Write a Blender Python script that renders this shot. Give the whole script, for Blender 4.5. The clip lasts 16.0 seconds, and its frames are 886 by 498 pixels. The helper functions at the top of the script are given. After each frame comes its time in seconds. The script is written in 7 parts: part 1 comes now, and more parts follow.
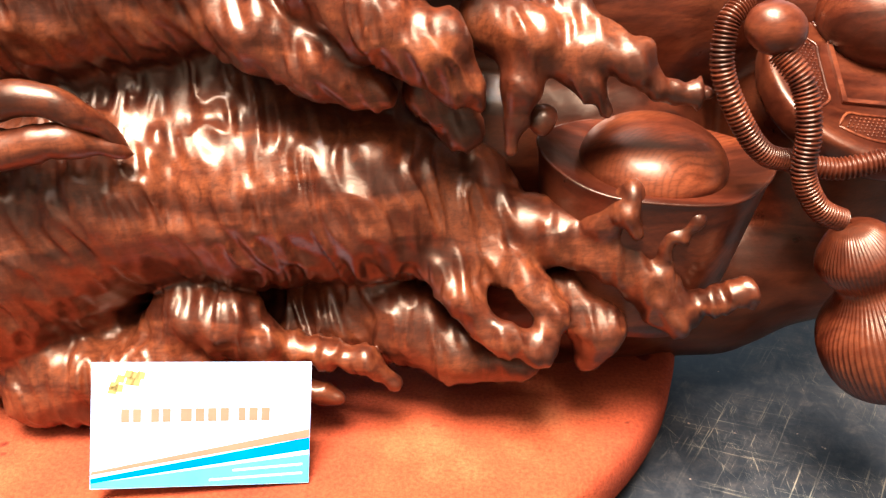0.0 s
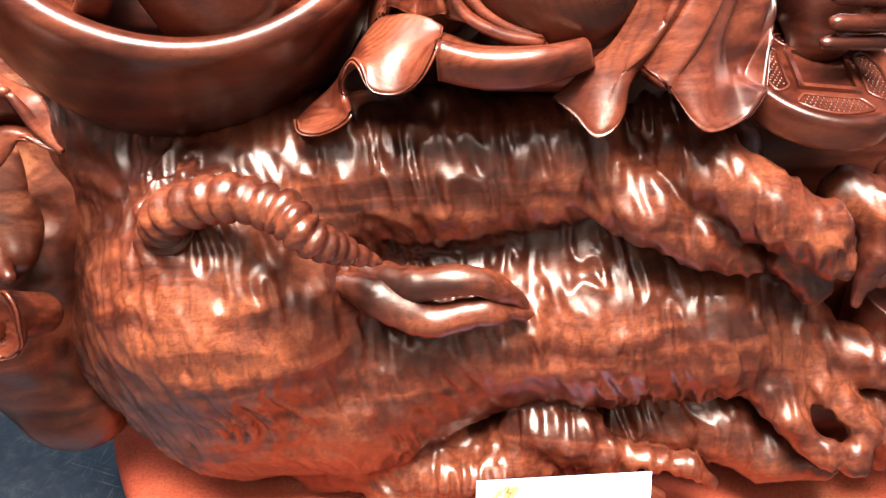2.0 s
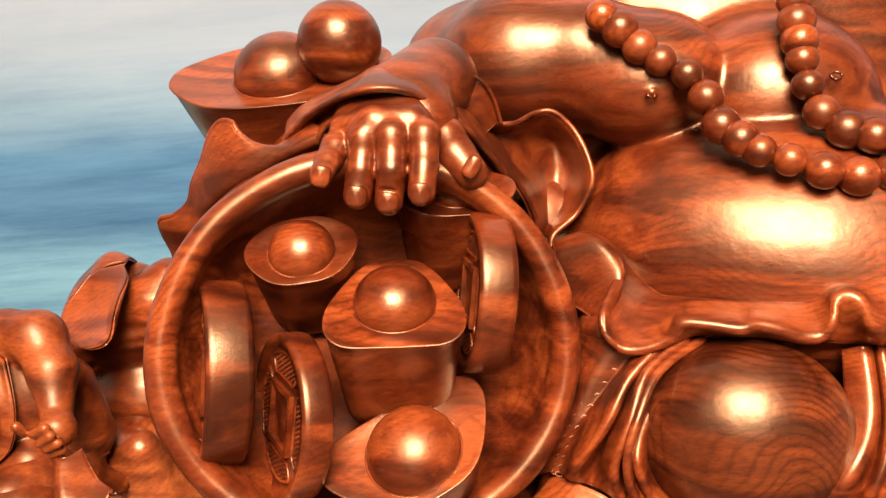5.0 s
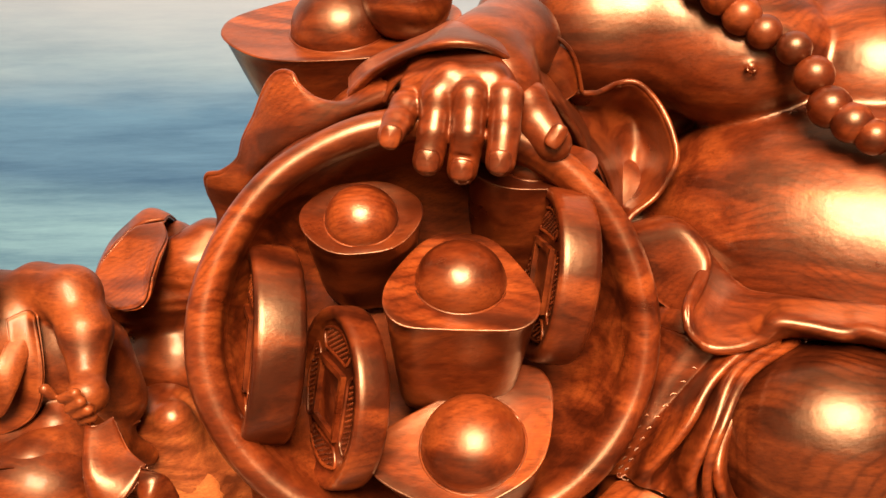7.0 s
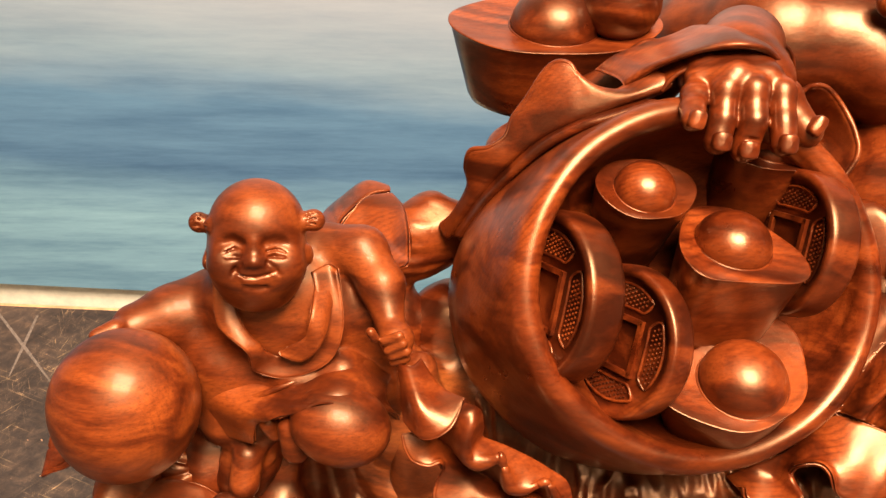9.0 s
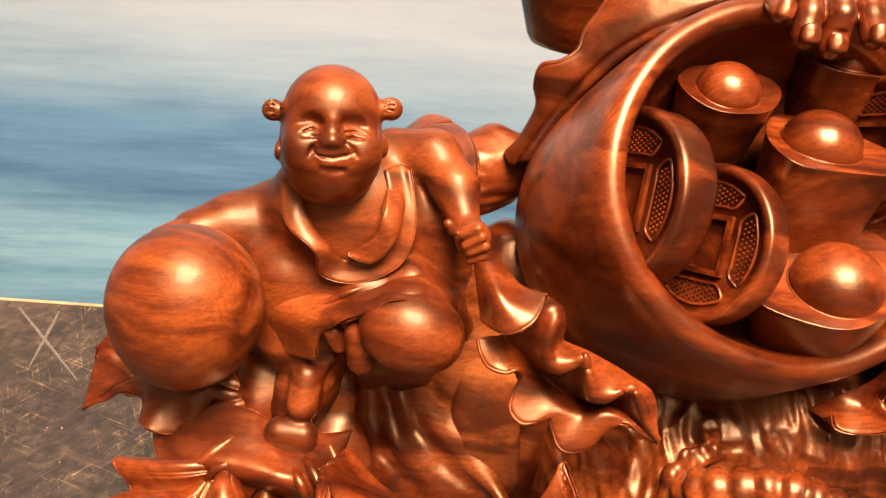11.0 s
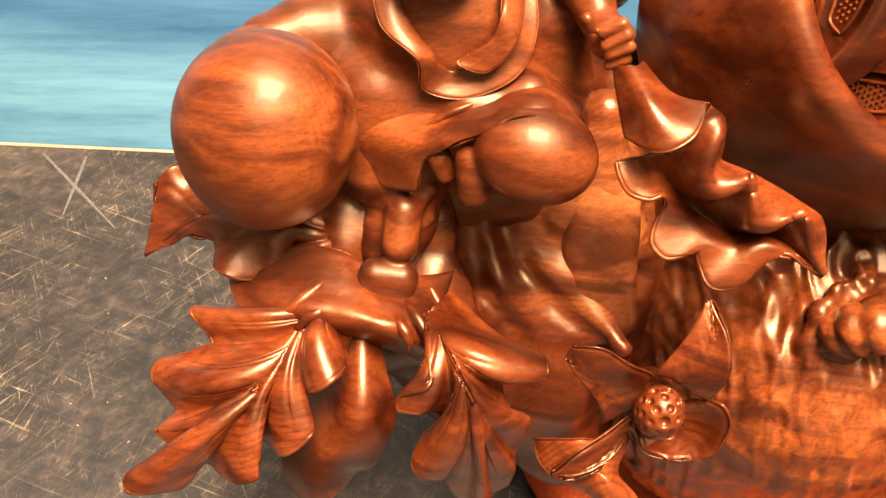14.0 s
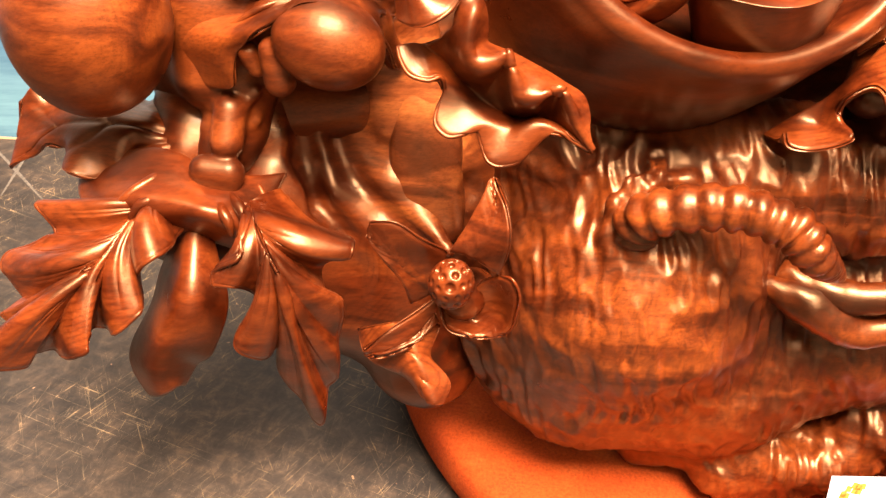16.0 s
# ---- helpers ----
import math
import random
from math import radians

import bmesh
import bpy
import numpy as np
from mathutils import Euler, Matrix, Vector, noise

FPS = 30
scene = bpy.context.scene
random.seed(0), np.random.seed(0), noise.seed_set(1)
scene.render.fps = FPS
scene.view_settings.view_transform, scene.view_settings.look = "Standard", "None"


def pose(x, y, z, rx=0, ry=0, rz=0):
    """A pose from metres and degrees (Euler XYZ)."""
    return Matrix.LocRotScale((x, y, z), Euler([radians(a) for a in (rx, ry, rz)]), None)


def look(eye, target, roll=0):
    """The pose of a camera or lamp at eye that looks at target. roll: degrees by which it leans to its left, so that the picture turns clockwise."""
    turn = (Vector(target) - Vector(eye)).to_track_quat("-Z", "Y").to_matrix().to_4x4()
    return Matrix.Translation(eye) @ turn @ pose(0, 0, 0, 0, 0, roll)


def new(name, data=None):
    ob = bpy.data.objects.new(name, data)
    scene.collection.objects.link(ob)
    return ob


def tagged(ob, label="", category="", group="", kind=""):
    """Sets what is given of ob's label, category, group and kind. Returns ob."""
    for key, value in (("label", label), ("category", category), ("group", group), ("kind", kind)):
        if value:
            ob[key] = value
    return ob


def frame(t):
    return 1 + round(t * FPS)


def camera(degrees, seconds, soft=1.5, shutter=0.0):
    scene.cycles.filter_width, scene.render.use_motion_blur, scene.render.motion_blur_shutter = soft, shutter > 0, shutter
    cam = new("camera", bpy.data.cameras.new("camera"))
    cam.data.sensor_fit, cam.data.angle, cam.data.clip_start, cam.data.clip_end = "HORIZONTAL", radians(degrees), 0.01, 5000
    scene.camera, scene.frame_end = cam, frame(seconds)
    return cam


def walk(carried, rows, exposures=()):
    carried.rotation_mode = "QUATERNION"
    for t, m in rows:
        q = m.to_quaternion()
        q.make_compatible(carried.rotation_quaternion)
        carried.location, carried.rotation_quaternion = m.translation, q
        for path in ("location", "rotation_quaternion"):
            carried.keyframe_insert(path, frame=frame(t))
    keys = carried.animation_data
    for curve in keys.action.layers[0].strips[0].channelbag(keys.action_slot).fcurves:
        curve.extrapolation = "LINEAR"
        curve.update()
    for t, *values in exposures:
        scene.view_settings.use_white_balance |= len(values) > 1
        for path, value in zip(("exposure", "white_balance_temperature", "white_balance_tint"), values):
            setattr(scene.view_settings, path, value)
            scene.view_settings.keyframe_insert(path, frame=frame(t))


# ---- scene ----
cam = camera(56.2, 16.0)
PATH = [
    (0, (0.0, 0.037, 0.308), (-0.013, 1.811, -0.615), 1.9),
    (0.5, (-0.029, 0.032, 0.319), (-0.062, 1.799, -0.618), 1.7),
    (1, (-0.061, 0.024, 0.326), (-0.114, 1.781, -0.629), 2.0),
    (1.5, (-0.109, 0.023, 0.357), (-0.164, 1.758, -0.635), 1.9),
    (2, (-0.161, 0.034, 0.408), (-0.197, 1.742, -0.633), 0.8),
    (2.5, (-0.164, 0.058, 0.458), (-0.204, 1.723, -0.649), 0.3),
    (3, (-0.164, 0.094, 0.491), (-0.206, 1.751, -0.629), 0.6),
    (3.5, (-0.181, 0.104, 0.517), (-0.246, 1.77, -0.587), 0.9),
    (4, (-0.21, 0.1, 0.543), (-0.293, 1.764, -0.564), 0.9),
    (4.5, (-0.224, 0.102, 0.578), (-0.33, 1.765, -0.529), 0.5),
    (4.7, (-0.222, 0.115, 0.59), (-0.351, 1.769, -0.527), 0.0),
    (6.8, (-0.237, 0.158, 0.573), (-0.44, 1.763, -0.602), 2.2),
    (7, (-0.243, 0.152, 0.571), (-0.428, 1.757, -0.608), 2.7),
    (7.5, (-0.281, 0.134, 0.568), (-0.407, 1.75, -0.605), 4.0),
    (8, (-0.326, 0.112, 0.57), (-0.405, 1.722, -0.613), 5.3),
    (8.5, (-0.361, 0.094, 0.574), (-0.387, 1.718, -0.593), 7.2),
    (9, (-0.396, 0.087, 0.573), (-0.338, 1.721, -0.578), 9.1),
    (9.2, (-0.411, 0.083, 0.568), (-0.332, 1.717, -0.582), 9.3),
    (11.3, (-0.419, 0.044, 0.484), (-0.407, 1.808, -0.458), 9.5),
    (11.5, (-0.42, 0.033, 0.474), (-0.429, 1.818, -0.427), 9.6),
    (12, (-0.416, -0.002, 0.451), (-0.457, 1.824, -0.365), 10.2),
    (12.5, (-0.41, -0.022, 0.436), (-0.455, 1.804, -0.378), 9.8),
    (13, (-0.414, 0.01, 0.44), (-0.433, 1.756, -0.535), 8.8),
    (13.5, (-0.442, 0.061, 0.45), (-0.419, 1.673, -0.732), 8.3),
    (14, (-0.457, 0.093, 0.455), (-0.388, 1.615, -0.841), 8.8),
    (14.5, (-0.455, 0.108, 0.45), (-0.352, 1.582, -0.897), 9.2),
    (15, (-0.435, 0.095, 0.448), (-0.325, 1.564, -0.905), 9.4),
    (15.5, (-0.4, 0.066, 0.44), (-0.32, 1.604, -0.835), 8.6),
    (16, (-0.368, 0.033, 0.429), (-0.35, 1.64, -0.762), 7.4),
]
EXPOSURES = [(0, 0.58, 4500, -2), (1, 0.62, 4350, -1), (1.5, 0.60, 4150, -2), (2, 0.83, 3950, -2), (2.5, 0.90, 3750, -4), (3, 0.92, 3550, -7), (3.5, 0.60, 3500, -8), (4, 0.44, 4500, 4), (4.5, 0.12, 6000, 14), (7, 0.02, 7700, 22), (8.5, -0.08, 7800, 24), (9, -0.10, 8000, 25), (11.5, 0.19, 7800, 24), (12.5, 0.22, 7600, 20), (13.5, 0.52, 7000, 10), (14, 0.50, 6900, 9), (14.5, 0.45, 6600, 6), (15, 0.44, 7400, 14), (15.5, 0.42, 7400, 15), (16, 0.62, 7500, 18)]
walk(cam, [(t, look(eye, target, roll)) for t, eye, target, roll in PATH], EXPOSURES)

# ---- light: one ceiling panel and an added fill lamp ----
world = bpy.data.worlds.new("world")
scene.world = world
world.use_nodes = True
world.node_tree.nodes["Background"].inputs[0].default_value = (0.9, 0.95, 1.0, 1)
world.node_tree.nodes["Background"].inputs[1].default_value = 0.25


def area(name, eye, target, sx, sy, power, color):
    data = bpy.data.lights.new(name, "AREA")
    data.shape, data.size, data.size_y, data.energy, data.color = "RECTANGLE", sx, sy, power, color
    ob = new(name, data)
    ob.matrix_world = look(eye, target)
    return ob


area("overhead_lamp", (-0.27, -0.32, 1.95), (-0.27, -0.32, 0), 0.9, 0.9, 225, (1.0, 0.95, 0.88))
# unseen fill, added in front to brighten the shade under the bowl
area("overhead_lamp", (-0.25, -1.35, 1.95), (-0.25, -1.35, 0), 1.3, 0.6, 16, (1.0, 0.95, 0.88))


# ---- materials ----
def nodes(name):
    m = bpy.data.materials.new(name)
    m.use_nodes = True
    t = m.node_tree
    return m, t, t.nodes["Principled BSDF"], t.links


def add(t, kind, **kw):
    n = t.nodes.new(kind)
    for k, v in kw.items():
        n.inputs[k].default_value = v
    return n


def ramp(t, fac, stops):
    r = t.nodes.new("ShaderNodeValToRGB")
    e = r.color_ramp.elements
    while len(e) < len(stops):
        e.new(0.5)
    for el, (p, c) in zip(e, stops):
        el.position, el.color = p, (*c, 1)
    t.links.new(fac, r.inputs[0])
    return r


def mix(t, a, b, fac, mode="MIX"):
    m = t.nodes.new("ShaderNodeMix")
    m.data_type, m.blend_type = "RGBA", mode
    for s, v in ((m.inputs[6], a), (m.inputs[7], b), (m.inputs[0], fac)):
        if hasattr(v, "links"):
            t.links.new(v, s)
        else:
            s.default_value = (*v, 1) if isinstance(v, tuple) else v
    return m.outputs[2]


def placed(t, scale=(1, 1, 1), turn=(0, 0, 0), shift=0.0):
    """Object coordinates, turned and then scaled; shift moves them for each object at random."""
    c = t.nodes.new("ShaderNodeTexCoord")
    r = t.nodes.new("ShaderNodeMapping")
    r.inputs["Rotation"].default_value = [radians(a) for a in turn]
    t.links.new(c.outputs["Object"], r.inputs["Vector"])
    if shift:
        i = t.nodes.new("ShaderNodeObjectInfo")
        s = t.nodes.new("ShaderNodeVectorMath")
        s.operation = "SCALE"
        s.inputs[0].default_value = (shift, shift * 0.6, shift * 0.8)
        t.links.new(i.outputs["Random"], s.inputs["Scale"])
        t.links.new(s.outputs[0], r.inputs["Location"])
    m = t.nodes.new("ShaderNodeMapping")
    m.inputs["Scale"].default_value = scale
    t.links.new(r.outputs[0], m.inputs["Vector"])
    return m.outputs[0]


def bump(t, height, b, strength=0.3, distance=0.001):
    n = t.nodes.new("ShaderNodeBump")
    n.inputs["Strength"].default_value, n.inputs["Distance"].default_value = strength, distance
    t.links.new(height, n.inputs["Height"])
    t.links.new(n.outputs[0], b.inputs["Normal"])
    return n


def rosewood(name, dark, mid, light, burl=0.0, rough=0.33, turn=(72, 14, 0), ring=70.0, gloss=0.75, lines=0.7, sap=None):
    """Oiled rosewood: thin wavering growth lines, long fibres, dark and ruddy patches."""
    m, t, b, l = nodes(name)
    v = placed(t, (1, 1, 1), turn, 0.4)
    big = add(t, "ShaderNodeTexNoise", Scale=9.0, Detail=2.0, Roughness=0.45)
    l.new(v, big.inputs["Vector"])
    warp = t.nodes.new("ShaderNodeMix")
    warp.data_type, warp.blend_type = "RGBA", "LINEAR_LIGHT"
    warp.inputs[0].default_value = 0.075
    l.new(v, warp.inputs[6])
    l.new(big.outputs["Color"], warp.inputs[7])
    waves = []
    for scale, dist in ((ring * 0.75, 1.2),):
        wave = add(t, "ShaderNodeTexWave", Scale=scale, Distortion=dist + 3 * burl, Detail=3.0, **{"Detail Scale": 1.6, "Detail Roughness": 0.6})
        wave.bands_direction = "Z"
        l.new(warp.outputs[2], wave.inputs["Vector"])
        waves.append(wave.outputs["Fac"])
    streak = add(t, "ShaderNodeTexNoise", Scale=1.0, Detail=4.0, Roughness=0.55, Distortion=0.9)
    l.new(placed(t, (7, 42, 60), (12, 4, 9), 0.4), streak.inputs["Vector"])
    slow = ramp(t, streak.outputs["Fac"], [(0.38, dark), (0.5, mid), (0.62, light)]).outputs[0]
    thin = ramp(t, waves[0], [(0.0, (0.50, 0.44, 0.42)), (0.14, (0.80, 0.76, 0.73)), (0.45, (1, 1, 1)), (1.0, (1.1, 1.1, 1.06))]).outputs[0]
    top = lines
    gate = ramp(t, big.outputs["Fac"], [(0.42, (0.05, 0.05, 0.05)), (0.62, (top, top, top))]).outputs[0]
    c1 = mix(t, slow, thin, gate, "MULTIPLY")
    fib = add(t, "ShaderNodeTexNoise", Scale=1.0, Detail=4.0, Roughness=0.65)
    l.new(placed(t, (140, 1500, 1500), (8, 10, 6), 0.4), fib.inputs["Vector"])
    pores = ramp(t, fib.outputs["Fac"], [(0.36, (0.5, 0.43, 0.42)), (0.5, (1, 1, 1))]).outputs[0]
    c1 = mix(t, c1, pores, 0.6, "MULTIPLY")
    patch = ramp(t, big.outputs["Fac"], [(0.30, (0.36, 0.31, 0.30)), (0.52, (1, 1, 1)), (0.74, (1.4, 1.45, 1.25))]).outputs[0]
    c2 = mix(t, c1, patch, 0.8, "MULTIPLY")
    flecks = add(t, "ShaderNodeTexNoise", Scale=1.0, Detail=5.0, Roughness=0.7)
    l.new(placed(t, (260, 260, 800), (30, 20, 0), 0.4), flecks.inputs["Vector"])
    c2 = mix(t, c2, ramp(t, flecks.outputs["Fac"], [(0.36, (0.70, 0.64, 0.61)), (0.5, (1, 1, 1)), (0.64, (1.22, 1.2, 1.1))]).outputs[0], 0.7, "MULTIPLY")
    if burl:
        fine = add(t, "ShaderNodeTexNoise", Scale=210.0, Detail=4.0, Roughness=0.7, Distortion=1.0)
        l.new(placed(t, (1, 1, 0.45), (0, 0, 0), 0.4), fine.inputs["Vector"])
        f = ramp(t, fine.outputs["Fac"], [(0.34, (0.5, 0.42, 0.4)), (0.5, (0.95, 0.9, 0.86)), (0.66, (1.4, 1.28, 1.02))]).outputs[0]
        c2 = mix(t, c2, f, burl, "MULTIPLY")
    if sap:
        # a pale zone of sapwood round a middle, with an uneven border
        rel = t.nodes.new("ShaderNodeVectorMath")
        rel.operation = "SUBTRACT"
        rel.inputs[1].default_value = sap[0]
        l.new(t.nodes.new("ShaderNodeTexCoord").outputs["Object"], rel.inputs[0])
        far = t.nodes.new("ShaderNodeVectorMath")
        far.operation = "MULTIPLY"
        far.inputs[1].default_value = [1 / r for r in sap[1]]
        l.new(rel.outputs[0], far.inputs[0])
        size = t.nodes.new("ShaderNodeVectorMath")
        size.operation = "LENGTH"
        l.new(far.outputs[0], size.inputs[0])
        edge = t.nodes.new("ShaderNodeMath")
        edge.operation = "MULTIPLY_ADD"
        edge.inputs[1].default_value = 0.7
        l.new(big.outputs["Fac"], edge.inputs[0])
        l.new(size.outputs["Value"], edge.inputs[2])
        zone = ramp(t, edge.outputs[0], [(0.62, (1, 1, 1)), (1.0, (0, 0, 0))]).outputs[0]
        c2 = mix(t, c2, mix(t, c2, (3.0, 4.6, 5.4), 1.0, "MULTIPLY"), zone)
    l.new(c2, b.inputs["Base Color"])
    smear = add(t, "ShaderNodeTexNoise", Scale=35.0, Detail=4.0, Roughness=0.6)
    l.new(v, smear.inputs["Vector"])
    rr = t.nodes.new("ShaderNodeMapRange")
    rr.inputs["From Min"].default_value, rr.inputs["From Max"].default_value = 0.3, 0.7
    rr.inputs["To Min"].default_value, rr.inputs["To Max"].default_value = rough - 0.07, rough + 0.1
    l.new(smear.outputs["Fac"], rr.inputs["Value"])
    l.new(rr.outputs[0], b.inputs["Roughness"])
    b.inputs["Coat Weight"].default_value, b.inputs["Coat Roughness"].default_value = 0.06, 0.15
    b.inputs["Specular IOR Level"].default_value = gloss
    b.inputs["Specular Tint"].default_value = (1.0, 0.52, 0.25, 1)
    fine2 = add(t, "ShaderNodeTexNoise", Scale=120.0, Detail=3.0)
    l.new(v, fine2.inputs["Vector"])
    tool = add(t, "ShaderNodeTexNoise", Scale=1.0, Detail=4.0, Roughness=0.75)
    l.new(placed(t, (420, 420, 900), (30, 20, 0), 0.4), tool.inputs["Vector"])
    both = t.nodes.new("ShaderNodeMath")
    both.operation = "MULTIPLY_ADD"
    both.inputs[1].default_value = 0.22 + 0.3 * burl
    l.new(tool.outputs["Fac"], both.inputs[0])
    l.new(fine2.outputs["Fac"], both.inputs[2])
    bump(t, both.outputs[0], b, 0.2, 0.0013)
    return m


WOOD = rosewood("polished_rosewood", (0.034, 0.0043, 0.0010), (0.084, 0.0118, 0.0025), (0.142, 0.0240, 0.0048), ring=110.0)
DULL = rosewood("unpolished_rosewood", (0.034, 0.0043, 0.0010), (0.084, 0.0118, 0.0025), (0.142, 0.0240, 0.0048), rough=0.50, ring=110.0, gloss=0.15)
SATIN = rosewood("satin_rosewood", (0.034, 0.0046, 0.0011), (0.080, 0.0122, 0.0026), (0.138, 0.0250, 0.0050), rough=0.42, ring=110.0, gloss=0.55, lines=0.2)
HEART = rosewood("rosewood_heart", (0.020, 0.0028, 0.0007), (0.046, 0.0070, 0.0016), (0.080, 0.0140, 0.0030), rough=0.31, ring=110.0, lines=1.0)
BURL = rosewood("burl_rosewood", (0.034, 0.0048, 0.0012), (0.080, 0.0130, 0.0029), (0.142, 0.0272, 0.0056), 0.85, 0.34, ring=95.0, gloss=0.9, lines=0.12)


def plain(name, color, rough=0.6, var=0.15, scale=40.0, bumpy=0.2, depth=0.001):
    m, t, b, l = nodes(name)
    n = add(t, "ShaderNodeTexNoise", Scale=scale, Detail=5.0, Roughness=0.65)
    l.new(placed(t), n.inputs["Vector"])
    r = ramp(t, n.outputs["Fac"], [(0.3, tuple(c * (1 - var) for c in color)), (0.7, tuple(min(1, c * (1 + var)) for c in color))])
    l.new(r.outputs[0], b.inputs["Base Color"])
    b.inputs["Roughness"].default_value = rough
    if bumpy:
        bump(t, n.outputs["Fac"], b, bumpy, depth)
    return m


def table_paint():
    """Black painted board, rubbed brown, with fine scratches that run every way."""
    m, t, b, l = nodes("scratched_black_paint")
    n = add(t, "ShaderNodeTexNoise", Scale=5.0, Detail=7.0, Roughness=0.6)
    l.new(placed(t), n.inputs["Vector"])
    base = ramp(t, n.outputs["Fac"], [(0.3, (0.011, 0.0078, 0.006)), (0.5, (0.026, 0.0185, 0.014)), (0.72, (0.065, 0.044, 0.031))]).outputs[0]
    col = base
    where = add(t, "ShaderNodeTexNoise", Scale=9.0, Detail=3.0)
    l.new(placed(t, (1, 1, 1), (0, 0, 30)), where.inputs["Vector"])
    rub = ramp(t, where.outputs["Fac"], [(0.42, (0.05, 0.05, 0.05)), (0.62, (1.0, 1.0, 1.0))]).outputs[0]
    for turn, scale, lim in (((0, 0, 17), (16, 900, 1), 0.70), ((0, 0, 61), (26, 1100, 1), 0.71), ((0, 0, 122), (20, 800, 1), 0.70), ((0, 0, 94), (38, 1300, 1), 0.71)):
        s = add(t, "ShaderNodeTexNoise", Scale=1.0, Detail=1.0, Roughness=0.5, Distortion=1.5)
        l.new(placed(t, scale, turn), s.inputs["Vector"])
        k = ramp(t, s.outputs["Fac"], [(lim - 0.03, (0, 0, 0)), (lim + 0.06, (1, 1, 1))])
        col = mix(t, col, (0.22, 0.15, 0.085), mix(t, k.outputs[0], rub, 1.0, "MULTIPLY"))
    chip = add(t, "ShaderNodeTexNoise", Scale=170.0, Detail=2.0)
    l.new(placed(t), chip.inputs["Vector"])
    col = mix(t, col, (0.30, 0.17, 0.10), ramp(t, chip.outputs["Fac"], [(0.745, (0, 0, 0)), (0.77, (1, 1, 1))]).outputs[0])
    grain = add(t, "ShaderNodeTexNoise", Scale=1.0, Detail=5.0, Roughness=0.7)
    l.new(placed(t, (40, 130, 8), (0, 0, 8)), grain.inputs["Vector"])
    g = ramp(t, grain.outputs["Fac"], [(0.45, (1, 1, 1)), (0.72, (1.9, 1.7, 1.45))])
    col = mix(t, col, g.outputs[0], 0.8, "MULTIPLY")
    haze = add(t, "ShaderNodeTexNoise", Scale=85.0, Detail=7.0, Roughness=0.75, Distortion=0.6)
    l.new(placed(t, (1, 0.6, 1), (0, 0, 25)), haze.inputs["Vector"])
    col = mix(t, col, ramp(t, haze.outputs["Fac"], [(0.34, (0.42, 0.4, 0.38)), (0.5, (0.85, 0.83, 0.8)), (0.66, (1.9, 1.75, 1.55))]).outputs[0], 0.85, "MULTIPLY")
    l.new(col, b.inputs["Base Color"])
    b.inputs["Roughness"].default_value = 0.55
    b.inputs["Specular IOR Level"].default_value = 0.3
    bump(t, grain.outputs["Fac"], b, 0.2, 0.0006)
    return m


def felt():
    m, t, b, l = nodes("red_felt")
    n = add(t, "ShaderNodeTexNoise", Scale=14.0, Detail=6.0, Roughness=0.6)
    l.new(placed(t), n.inputs["Vector"])
    c = ramp(t, n.outputs["Fac"], [(0.3, (0.27, 0.030, 0.006)), (0.55, (0.37, 0.052, 0.009)), (0.72, (0.45, 0.095, 0.019))])
    f = add(t, "ShaderNodeTexNoise", Scale=520.0, Detail=3.0, Roughness=0.8)
    l.new(placed(t), f.inputs["Vector"])
    k = ramp(t, f.outputs["Fac"], [(0.3, (0.62, 0.55, 0.55)), (0.65, (1.12, 1.12, 1.12))])
    s = add(t, "ShaderNodeTexNoise", Scale=60.0, Detail=2.0)
    l.new(placed(t), s.inputs["Vector"])
    spot = ramp(t, s.outputs["Fac"], [(0.72, (1, 1, 1)), (0.77, (0.4, 0.3, 0.3))])
    l.new(mix(t, mix(t, c.outputs[0], k.outputs[0], 1.0, "MULTIPLY"), spot.outputs[0], 1.0, "MULTIPLY"), b.inputs["Base Color"])
    b.inputs["Roughness"].default_value = 0.9
    b.inputs["Specular IOR Level"].default_value = 0.1
    bump(t, f.outputs["Fac"], b, 0.6, 0.0012)
    return m


